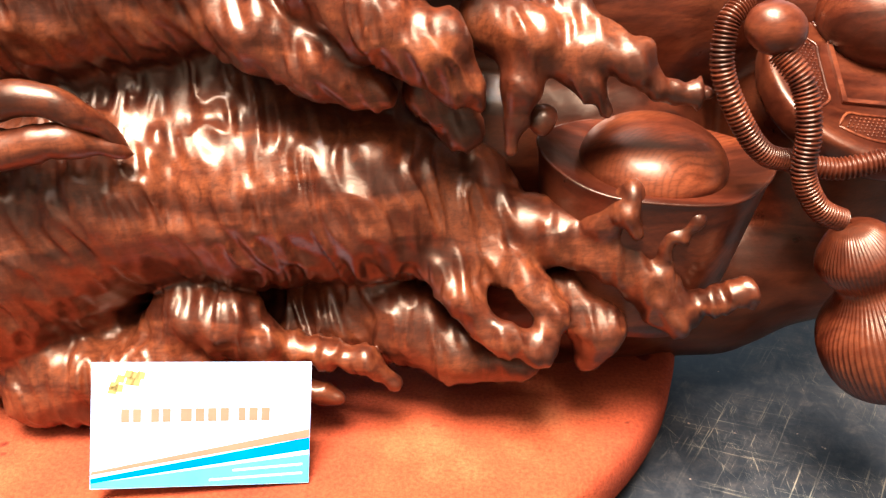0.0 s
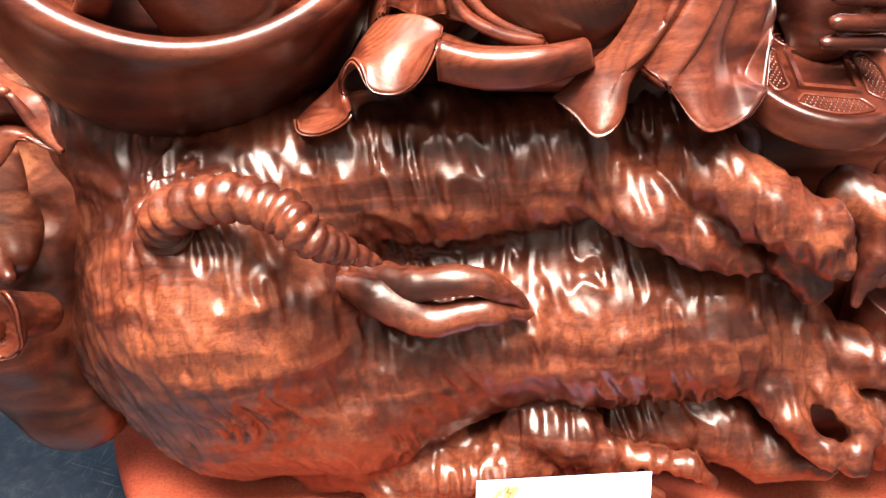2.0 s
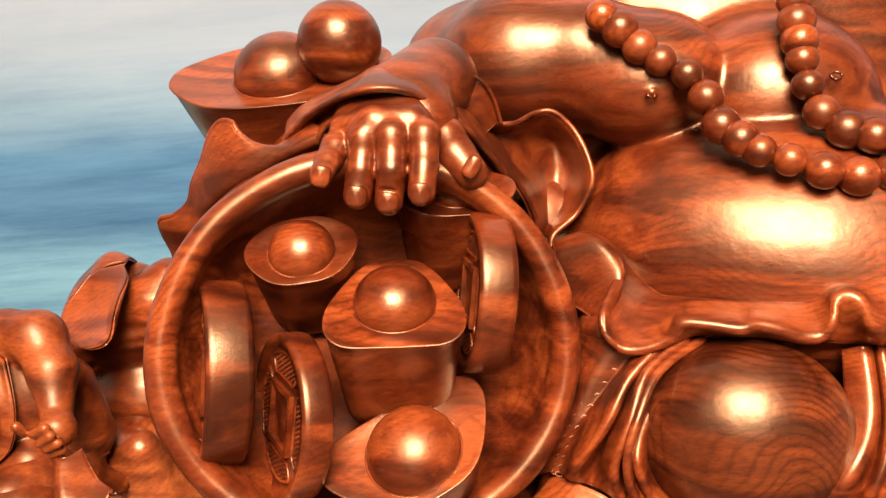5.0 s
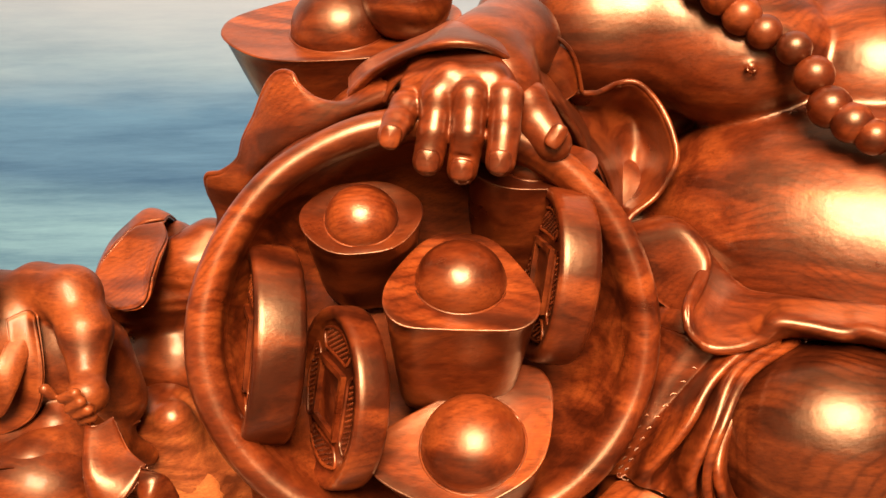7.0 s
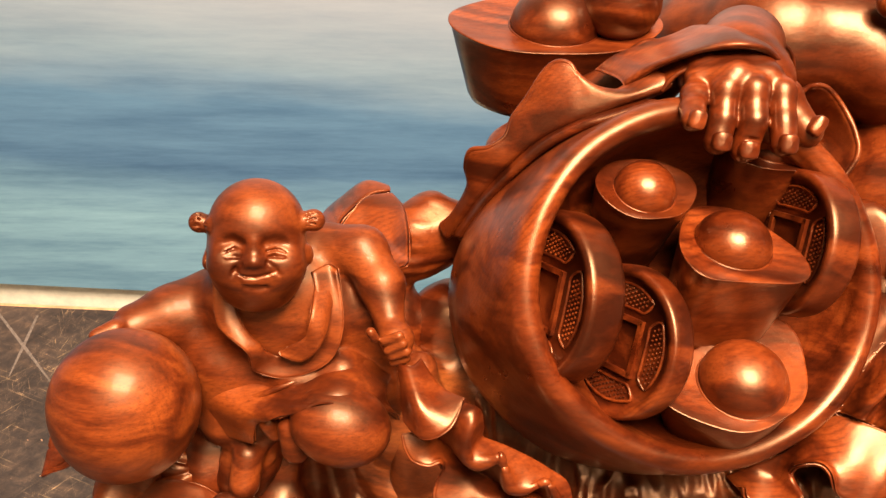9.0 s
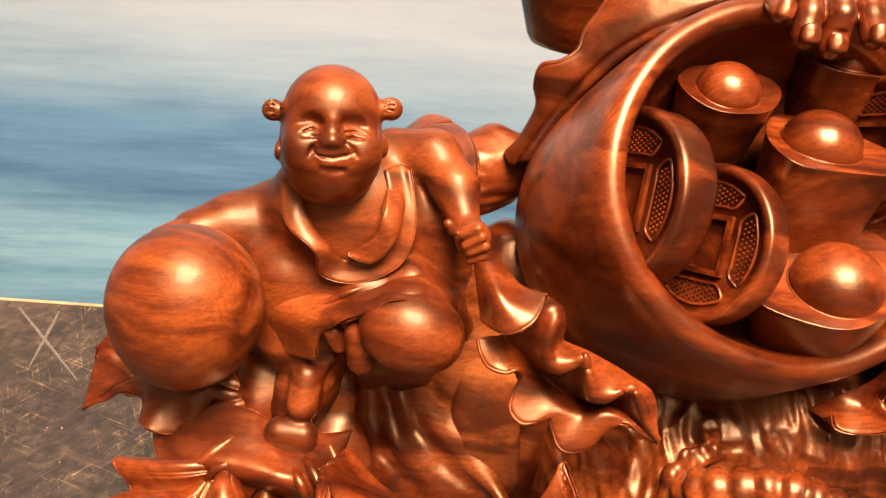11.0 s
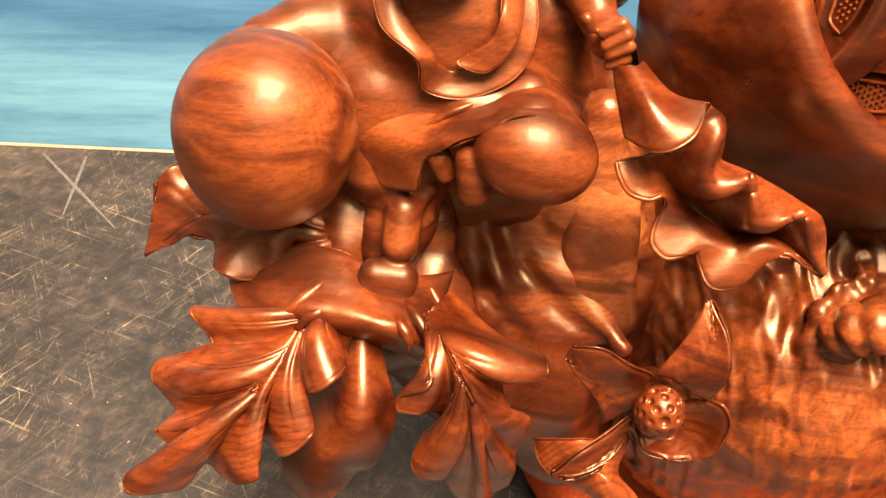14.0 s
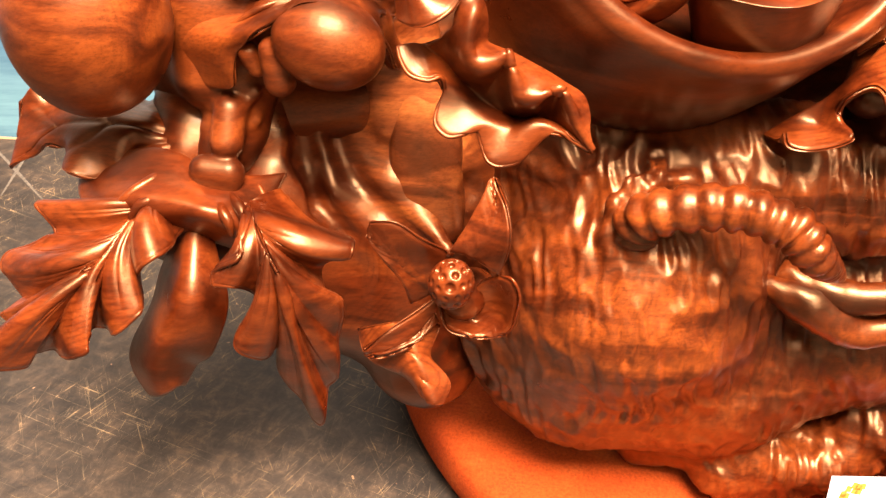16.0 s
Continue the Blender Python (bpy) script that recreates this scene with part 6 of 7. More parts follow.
child = merge(head, c.mesh())
collar = listed(
    loft(listed([(-0.4840, 0.3720, 0.3390), (-0.4780, 0.3580, 0.3260), (-0.4640, 0.3510, 0.3180), (-0.4610, 0.3530, 0.3060), (-0.4450, 0.3520, 0.3050), (-0.4280, 0.3560, 0.3150), (-0.4240, 0.3640, 0.3310), (-0.4300, 0.3780, 0.3500)],
          [(-0.4800, 0.3720, 0.3400), (-0.4730, 0.3580, 0.3270), (-0.4610, 0.3540, 0.3190), (-0.4560, 0.3560, 0.3100), (-0.4460, 0.3560, 0.3090), (-0.4330, 0.3600, 0.3200), (-0.4300, 0.3660, 0.3350), (-0.4350, 0.3800, 0.3500)],
          [(-0.4760, 0.3700, 0.3410), (-0.4680, 0.3600, 0.3270), (-0.4600, 0.3560, 0.3190), (-0.4530, 0.3580, 0.3130), (-0.4480, 0.3580, 0.3150), (-0.4390, 0.3610, 0.3250), (-0.4370, 0.3650, 0.3390), (-0.4410, 0.3740, 0.3490)]), 0.003, 90, 17),
    loft([[(-0.4500, 0.3530, 0.3170), (-0.4390, 0.3520, 0.3170), (-0.4310, 0.3560, 0.3300), (-0.4310, 0.3880, 0.3490)], [(-0.4500, 0.3550, 0.3180), (-0.4380, 0.3530, 0.3230), (-0.4330, 0.3580, 0.3360), (-0.4350, 0.3880, 0.3490)], [(-0.4470, 0.3550, 0.3210), (-0.4390, 0.3550, 0.3290), (-0.4380, 0.3590, 0.3400), (-0.4400, 0.3880, 0.3480)]], 0.0025, 60, 13),
    loft([[(-0.4930, 0.3730, 0.3030), (-0.4650, 0.3630, 0.2960), (-0.4390, 0.3610, 0.3020), (-0.4160, 0.3710, 0.3060), (-0.3980, 0.3790, 0.2930)],
          [(-0.4940, 0.3610, 0.2820), (-0.4640, 0.3450, 0.2890), (-0.4390, 0.3390, 0.3050), (-0.4200, 0.3410, 0.3140), (-0.4020, 0.3550, 0.3010)],
          [(-0.4860, 0.3600, 0.2630), (-0.4710, 0.3500, 0.2640), (-0.4590, 0.3440, 0.2690), (-0.4570, 0.3420, 0.2840), (-0.4450, 0.3350, 0.2980), (-0.4290, 0.3310, 0.3110), (-0.4130, 0.3350, 0.3120), (-0.4010, 0.3470, 0.2980), (-0.3940, 0.3620, 0.2770)]], 0.003, 90, 29, 0.0008, 6),
    tube([(-0.4730, 0.3600, 0.2930), (-0.4650, 0.3510, 0.2900), (-0.4480, 0.3490, 0.3020), (-0.4330, 0.3580, 0.3060)], [0.0005, 0.0016, 0.0014, 0.0005]),
)
obj("child_figure", merge(child, *collar), SATIN, carving)["label"] = "small smiling seated child in a robe"
q = np.linspace(-np.pi / 2, np.pi / 2, 48)
obj("sack", lathe([(max(0.0318 * math.cos(t) * (1 + 0.04 * math.sin(t)), 1e-5), 0.0372 * math.sin(t)) for t in q], (-0.5130, 0.3360, 0.2905), (0.1, -0.15, 1), 80, 0.004), SATIN, carving)["label"] = "smooth round sack"
cloth = listed(
    loft([[(-0.3980, 0.3500, 0.3280), (-0.3950, 0.3420, 0.3190), (-0.3920, 0.3300, 0.3110)], [(-0.3950, 0.3440, 0.3300), (-0.3890, 0.3280, 0.3240), (-0.3830, 0.3190, 0.3140)], [(-0.3920, 0.3440, 0.3300), (-0.3840, 0.3290, 0.3250), (-0.3730, 0.3210, 0.3200)], [(-0.3890, 0.3500, 0.3290), (-0.3790, 0.3400, 0.3240), (-0.3680, 0.3330, 0.3260)]], 0.003, 40, 29),
    loft(listed([(-0.3690, 0.3300, 0.3280), (-0.3620, 0.3330, 0.3210), (-0.3590, 0.3330, 0.3120), (-0.3580, 0.3320, 0.3060), (-0.3470, 0.3310, 0.3030), (-0.3360, 0.3300, 0.2990), (-0.3260, 0.3280, 0.2950), (-0.3190, 0.3260, 0.2920), (-0.3160, 0.3230, 0.2860), (-0.3150, 0.3200, 0.2810), (-0.3120, 0.3180, 0.2740)],
                [(-0.3710, 0.3290, 0.3180), (-0.3650, 0.3250, 0.3200), (-0.3640, 0.3240, 0.3140), (-0.3630, 0.3230, 0.3060), (-0.3530, 0.3230, 0.3040), (-0.3430, 0.3220, 0.2990), (-0.3340, 0.3220, 0.2960), (-0.3260, 0.3210, 0.2930), (-0.3200, 0.3200, 0.2870), (-0.3170, 0.3190, 0.2810), (-0.3120, 0.3180, 0.2740)],
                [(-0.3720, 0.3310, 0.3090), (-0.3690, 0.3260, 0.3130), (-0.3670, 0.3220, 0.3080), (-0.3640, 0.3210, 0.3020), (-0.3590, 0.3200, 0.3000), (-0.3530, 0.3210, 0.3030), (-0.3500, 0.3220, 0.3070), (-0.3470, 0.3190, 0.2980), (-0.3440, 0.3170, 0.2920), (-0.3380, 0.3170, 0.2920), (-0.3330, 0.3190, 0.2950), (-0.3290, 0.3200, 0.2970), (-0.3250, 0.3190, 0.2910), (-0.3200, 0.3180, 0.2830), (-0.3120, 0.3180, 0.2740)],
                [(-0.3810, 0.3370, 0.3010), (-0.3720, 0.3370, 0.2950), (-0.3670, 0.3360, 0.2900), (-0.3590, 0.3350, 0.2850), (-0.3470, 0.3340, 0.2780), (-0.3380, 0.3320, 0.2770), (-0.3290, 0.3300, 0.2780), (-0.3220, 0.3250, 0.2770), (-0.3120, 0.3180, 0.2740)],
                [(-0.3880, 0.3340, 0.3010), (-0.3810, 0.3310, 0.2960), (-0.3700, 0.3290, 0.2870), (-0.3630, 0.3270, 0.2810), (-0.3530, 0.3240, 0.2770), (-0.3440, 0.3230, 0.2760), (-0.3360, 0.3220, 0.2800), (-0.3240, 0.3210, 0.2780), (-0.3120, 0.3180, 0.2730)],
                [(-0.3920, 0.3330, 0.3000), (-0.3900, 0.3290, 0.2960), (-0.3860, 0.3260, 0.2920), (-0.3790, 0.3250, 0.2910), (-0.3740, 0.3270, 0.2920), (-0.3720, 0.3280, 0.2860), (-0.3740, 0.3250, 0.2800), (-0.3740, 0.3210, 0.2750), (-0.3690, 0.3180, 0.2720), (-0.3630, 0.3190, 0.2730), (-0.3580, 0.3220, 0.2740), (-0.3550, 0.3200, 0.2690), (-0.3520, 0.3150, 0.2650), (-0.3470, 0.3140, 0.2640), (-0.3400, 0.3160, 0.2660), (-0.3360, 0.3200, 0.2700), (-0.3320, 0.3210, 0.2770), (-0.3260, 0.3200, 0.2790), (-0.3200, 0.3190, 0.2760), (-0.3120, 0.3180, 0.2730)]), 0.003, 240, 61),
    tube([(-0.3920, 0.3330, 0.3000), (-0.3900, 0.3290, 0.2960), (-0.3860, 0.3260, 0.2920), (-0.3790, 0.3250, 0.2910), (-0.3740, 0.3270, 0.2920), (-0.3720, 0.3280, 0.2860), (-0.3740, 0.3250, 0.2800), (-0.3740, 0.3210, 0.2750), (-0.3690, 0.3180, 0.2720), (-0.3630, 0.3190, 0.2730), (-0.3580, 0.3220, 0.2740), (-0.3550, 0.3200, 0.2690), (-0.3520, 0.3150, 0.2650), (-0.3470, 0.3140, 0.2640), (-0.3400, 0.3160, 0.2660), (-0.3360, 0.3200, 0.2700), (-0.3320, 0.3210, 0.2770), (-0.3260, 0.3200, 0.2790), (-0.3200, 0.3190, 0.2760), (-0.3120, 0.3180, 0.2730)], 0.0008),
)
obj("robe_tail", merge(*cloth), WOOD, carving)["label"] = "ruffled cloth end held in the fist"

# root trunk and leaves
c = Clay((-0.60, 0.27, 0.03), (-0.24, 0.54, 0.36), 0.0019)
c.stroke([((-0.4620, 0.3920, 0.2260), 0.0357), ((-0.4520, 0.3870, 0.1800), 0.0404), ((-0.4150, 0.3920, 0.1450), 0.0458), ((-0.3390, 0.4070, 0.1070), 0.0289)], 0.012)
c.stroke([((-0.3990, 0.3970, 0.2690), 0.0209), ((-0.3900, 0.3940, 0.2410), 0.0244), ((-0.3850, 0.3940, 0.2130), 0.0252), ((-0.3500, 0.4020, 0.1420), 0.0270)], 0.008)
c.stroke([((-0.3870, 0.3870, 0.2880), 0.0086), ((-0.3780, 0.3820, 0.2500), 0.0101), ((-0.3790, 0.3720, 0.2210), 0.0090)], 0.008)
c.stroke([((-0.3710, 0.4420, 0.2720), 0.0262), ((-0.3530, 0.4270, 0.2460), 0.0326), ((-0.3450, 0.4170, 0.2080), 0.0367)], 0.012)
c.stroke([((-0.5100, 0.3620, 0.1860), 0.0182), ((-0.4890, 0.3560, 0.1910), 0.0189), ((-0.4690, 0.3550, 0.1880), 0.0188), ((-0.4490, 0.3550, 0.1970), 0.0185), ((-0.4330, 0.3620, 0.2040), 0.0185)], 0.016)
c.stroke([((-0.4910, 0.3760, 0.2410), 0.0144), ((-0.4870, 0.3640, 0.2220), 0.0145), ((-0.4950, 0.3520, 0.2020), 0.0135)], 0.016)
c.stroke([((-0.5060, 0.3740, 0.2140), 0.0151), ((-0.5150, 0.3620, 0.1900), 0.0116)], 0.014)
c.stroke([((-0.4240, 0.3970, 0.2180), 0.0284), ((-0.4090, 0.3870, 0.1830), 0.0296), ((-0.3860, 0.3800, 0.1430), 0.0329), ((-0.3680, 0.3770, 0.1040), 0.0337)], 0.016)
c.stroke([((-0.3810, 0.4020, 0.2390), 0.0255), ((-0.3730, 0.3940, 0.2110), 0.0263), ((-0.3650, 0.3840, 0.1820), 0.0258)], 0.016)
c.stroke([((-0.4390, 0.3860, 0.2420), 0.0082), ((-0.4450, 0.3700, 0.2260), 0.0082), ((-0.4500, 0.3560, 0.2060), 0.0097), ((-0.4470, 0.3520, 0.1960), 0.0098)], 0.016)
c.stroke([((-0.4290, 0.3840, 0.2330), 0.0078), ((-0.4180, 0.3710, 0.2100), 0.0074), ((-0.4050, 0.3640, 0.1970), 0.0080), ((-0.3860, 0.3600, 0.1880), 0.0102), ((-0.3800, 0.3560, 0.1540), 0.0162)], 0.016)
c.stroke([((-0.4130, 0.3800, 0.2250), 0.0069), ((-0.3950, 0.3680, 0.2160), 0.0064), ((-0.3760, 0.3560, 0.2050), 0.0054), ((-0.3620, 0.3400, 0.2010), 0.0039)], 0.014)
c.stroke([((-0.4370, 0.3700, 0.2450), 0.0047), ((-0.4330, 0.3600, 0.2300), 0.0047), ((-0.4250, 0.3520, 0.2100), 0.0043), ((-0.4090, 0.3480, 0.1960), 0.0034)], 0.006, True)
c.stroke([((-0.4200, 0.3700, 0.2360), 0.0040), ((-0.4100, 0.3590, 0.2220), 0.0040), ((-0.3950, 0.3520, 0.2110), 0.0036), ((-0.3730, 0.3430, 0.2000), 0.0027)], 0.005, True)
c.stroke([((-0.4570, 0.3740, 0.2300), 0.0058), ((-0.4530, 0.3600, 0.2180), 0.0043)], 0.006, True)
c.stroke([((-0.4730, 0.3520, 0.2020), 0.0107), ((-0.4890, 0.3410, 0.1990), 0.0092), ((-0.5030, 0.3280, 0.1950), 0.0048)], 0.012)
c.stroke([((-0.4500, 0.3520, 0.2090), 0.0105), ((-0.4440, 0.3330, 0.2060), 0.0074), ((-0.4380, 0.3200, 0.1970), 0.0037)], 0.012)
c.egg((-0.3530, 0.3540, 0.2190), (0.0105, 0.02, 0.0135), (0, 0, 0), 0.004, True)
obj("root_trunk", furrow(*c.mesh(), 0.0005, 75, 28, 0.0, 0.0008), ROOT, carving)["label"] = "gnarled root that carries the leaves"
c = Clay((-0.41, 0.34, 0.16), (-0.31, 0.44, 0.33), 0.0013)
c.egg((-0.3780, 0.3700, 0.2360), (0.0165, 0.0075, 0.036), (-20, 0, 8), 0.004)
c.stroke([((-0.3860, 0.3860, 0.2490), 0.0121), ((-0.3720, 0.3680, 0.2100), 0.0120), ((-0.3640, 0.3550, 0.2030), 0.0074)], 0.012)
obj("sapwood", furrow(*c.mesh(), 0.0002, 30, 200, 0.0, 0.0003), ROOT, carving)["label"] = "pale bare sapwood of the root"
obj("leaf_stem", loft(listed([(-0.5320, 0.3460, 0.2160), (-0.5040, 0.3460, 0.2310), (-0.4860, 0.3440, 0.2330), (-0.4680, 0.3420, 0.2250), (-0.4500, 0.3440, 0.2260), (-0.4390, 0.3500, 0.2260)],
    [(-0.5280, 0.3340, 0.2120), (-0.5050, 0.3300, 0.2240), (-0.4850, 0.3260, 0.2280), (-0.4690, 0.3220, 0.2260), (-0.4560, 0.3220, 0.2240), (-0.4440, 0.3320, 0.2170)],
    [(-0.5210, 0.3250, 0.2080), (-0.4990, 0.3190, 0.2210), (-0.4830, 0.3160, 0.2220), (-0.4730, 0.3150, 0.2230), (-0.4630, 0.3140, 0.2220), (-0.4460, 0.3170, 0.2140)],
    [(-0.5250, 0.3340, 0.1890), (-0.5030, 0.3310, 0.1990), (-0.4860, 0.3290, 0.1990), (-0.4760, 0.3280, 0.2010), (-0.4640, 0.3280, 0.1990), (-0.4470, 0.3290, 0.1930)]), 0.004, 90, 37, 0.0, 4.0, 0.0, 0.0), WOOD, carving)["label"] = "smooth joined stems of the leaves under the foot"
for line in ([(-0.4850, 0.3400, 0.2290), (-0.4920, 0.3280, 0.2280), (-0.5000, 0.3200, 0.2240), (-0.5100, 0.3160, 0.2130)],
             [(-0.4890, 0.3380, 0.2250), (-0.4970, 0.3260, 0.2250), (-0.5070, 0.3200, 0.2180), (-0.5170, 0.3200, 0.2110)],
             [(-0.4790, 0.3300, 0.2280), (-0.4870, 0.3200, 0.2250), (-0.4950, 0.3160, 0.2210), (-0.5030, 0.3180, 0.2020)],
             [(-0.4600, 0.3300, 0.2250), (-0.4530, 0.3200, 0.2260), (-0.4480, 0.3140, 0.2220), (-0.4460, 0.3120, 0.2130)],
             [(-0.4660, 0.3270, 0.2240), (-0.4590, 0.3160, 0.2250), (-0.4550, 0.3120, 0.2220), (-0.4540, 0.3120, 0.2150)],
             [(-0.4490, 0.3380, 0.2260), (-0.4420, 0.3300, 0.2190), (-0.4360, 0.3220, 0.2120), (-0.4310, 0.3180, 0.2040)]):
    obj("leaf_stem", tube(line, [0.0010, 0.0026, 0.0022, 0.0008]), WOOD, carving)
leaf_label = "wavy-edged carved leaf with cut veins"
for left, right, rib in listed(
    listed([(-0.4870, 0.3300, 0.2230), (-0.5070, 0.3260, 0.2160), (-0.5260, 0.3250, 0.2070), (-0.5410, 0.3240, 0.2070), (-0.5330, 0.3140, 0.2090), (-0.5330, 0.3070, 0.2060), (-0.5500, 0.3150, 0.1900), (-0.5520, 0.3090, 0.1820), (-0.5430, 0.2940, 0.1830), (-0.5490, 0.2940, 0.1710), (-0.5430, 0.2830, 0.1750), (-0.5510, 0.2810, 0.1620), (-0.5560, 0.2780, 0.1590)],
           [(-0.4750, 0.3200, 0.2160), (-0.4790, 0.3140, 0.2120), (-0.4780, 0.3030, 0.2100), (-0.4840, 0.2960, 0.2060), (-0.4960, 0.3040, 0.1920), (-0.4970, 0.3070, 0.1790), (-0.4900, 0.2980, 0.1870), (-0.4870, 0.2870, 0.1900), (-0.4960, 0.2870, 0.1760), (-0.5070, 0.2980, 0.1680), (-0.5130, 0.2960, 0.1690), (-0.5100, 0.2810, 0.1760), (-0.5050, 0.2730, 0.1780), (-0.5120, 0.2750, 0.1700), (-0.5210, 0.2830, 0.1620), (-0.5300, 0.2920, 0.1570), (-0.5370, 0.2910, 0.1560), (-0.5360, 0.2810, 0.1610), (-0.5350, 0.2750, 0.1610), (-0.5450, 0.2750, 0.1580), (-0.5560, 0.2770, 0.1570)],
           [(-0.4880, 0.3280, 0.2210), (-0.4960, 0.3180, 0.2160), (-0.5050, 0.3010, 0.2060), (-0.5170, 0.2870, 0.1910), (-0.5310, 0.2800, 0.1760), (-0.5560, 0.2770, 0.1580)]),
    listed([(-0.4580, 0.3210, 0.2230), (-0.4490, 0.3130, 0.2240), (-0.4450, 0.2990, 0.2240), (-0.4480, 0.2920, 0.2210), (-0.4570, 0.2920, 0.2120), (-0.4550, 0.2920, 0.2050), (-0.4460, 0.2870, 0.2090), (-0.4390, 0.2960, 0.1960), (-0.4410, 0.2980, 0.1840), (-0.4460, 0.2900, 0.1830), (-0.4460, 0.2860, 0.1780), (-0.4410, 0.2840, 0.1760), (-0.4340, 0.2860, 0.1730), (-0.4290, 0.2940, 0.1720), (-0.4320, 0.2980, 0.1570), (-0.4270, 0.2990, 0.1440), (-0.4220, 0.2990, 0.1370), (-0.4170, 0.3040, 0.1190)],
           [(-0.4400, 0.3400, 0.2230), (-0.4260, 0.3250, 0.2220), (-0.4160, 0.3190, 0.2190), (-0.4050, 0.3140, 0.2170), (-0.4030, 0.3040, 0.2200), (-0.4150, 0.3100, 0.2070), (-0.4160, 0.3080, 0.2000), (-0.4100, 0.2970, 0.2050), (-0.4050, 0.2950, 0.2020), (-0.4040, 0.2980, 0.1920), (-0.4060, 0.2990, 0.1760), (-0.4050, 0.2970, 0.1670), (-0.4060, 0.3010, 0.1510), (-0.4100, 0.3000, 0.1430), (-0.4130, 0.3050, 0.1180)],
           [(-0.4490, 0.3230, 0.2260), (-0.4420, 0.3060, 0.2290), (-0.4330, 0.2900, 0.2250), (-0.4250, 0.2840, 0.2120), (-0.4190, 0.2870, 0.1800), (-0.4160, 0.3040, 0.1200)]),
):
    obj("leaf", fan(left, right, rib), WOOD, carving)["label"] = leaf_label
for rails, kw in listed(
    ([[(-0.4890, 0.3760, 0.2420), (-0.5360, 0.3840, 0.2370), (-0.5630, 0.3820, 0.2370), (-0.5700, 0.3740, 0.2310)],
      [(-0.4870, 0.3540, 0.2340), (-0.5090, 0.3520, 0.2390), (-0.5380, 0.3580, 0.2330), (-0.5720, 0.3680, 0.2150)],
      [(-0.4930, 0.3440, 0.2190), (-0.4970, 0.3380, 0.2240), (-0.5060, 0.3500, 0.2250), (-0.5130, 0.3380, 0.2250), (-0.5240, 0.3340, 0.2200), (-0.5360, 0.3400, 0.2200), (-0.5430, 0.3560, 0.2220), (-0.5560, 0.3580, 0.2170), (-0.5720, 0.3580, 0.2040)]], dict(nu=110, nv=37, ruffle=0.004, waves=4, veins=0.0018)),
    (listed([(-0.4830, 0.3320, 0.2000), (-0.4910, 0.3260, 0.1760), (-0.4990, 0.3150, 0.1540), (-0.5010, 0.3050, 0.1430), (-0.4970, 0.3010, 0.1320), (-0.4900, 0.2980, 0.1270)],
          [(-0.4770, 0.3280, 0.2070), (-0.4800, 0.3100, 0.1870), (-0.4850, 0.2990, 0.1670), (-0.4870, 0.2920, 0.1520), (-0.4840, 0.2920, 0.1350)],
          [(-0.4740, 0.3270, 0.2090), (-0.4700, 0.3040, 0.1940), (-0.4710, 0.2960, 0.1790), (-0.4780, 0.2950, 0.1580), (-0.4790, 0.2940, 0.1390)],
          [(-0.4710, 0.3300, 0.2060), (-0.4610, 0.3160, 0.1900), (-0.4580, 0.3090, 0.1780), (-0.4620, 0.3000, 0.1580), (-0.4710, 0.3020, 0.1490), (-0.4790, 0.2990, 0.1350)]), dict(nu=60, nv=37, thick=0.006, ruffle=0.0012, waves=2.2, veins=0.0)),
    ([[(-0.3980, 0.3070, 0.1760), (-0.3930, 0.3000, 0.1690), (-0.3740, 0.2880, 0.1680), (-0.3620, 0.2780, 0.1650)], [(-0.3810, 0.2980, 0.1910), (-0.3720, 0.2870, 0.1810), (-0.3600, 0.2770, 0.1660)], [(-0.3620, 0.3020, 0.1890), (-0.3640, 0.2920, 0.1790), (-0.3550, 0.2860, 0.1700), (-0.3570, 0.2780, 0.1650)]], dict(ruffle=0.0015, waves=1.5, veins=0.001)),
):
    ob = obj("leaf", loft(rails, **kw), WOOD, carving)
    ob["label"] = leaf_label
flower = obj("flower_heart", Clay((-0.40, 0.26, 0.18), (-0.32, 0.34, 0.26), 0.0015).stroke([((-0.3550, 0.3060, 0.2040), 0.0113), ((-0.3480, 0.3320, 0.1870), 0.0099)]).mesh(), WOOD, carving)
flower["label"] = "open four-petalled flower with a seed pod"
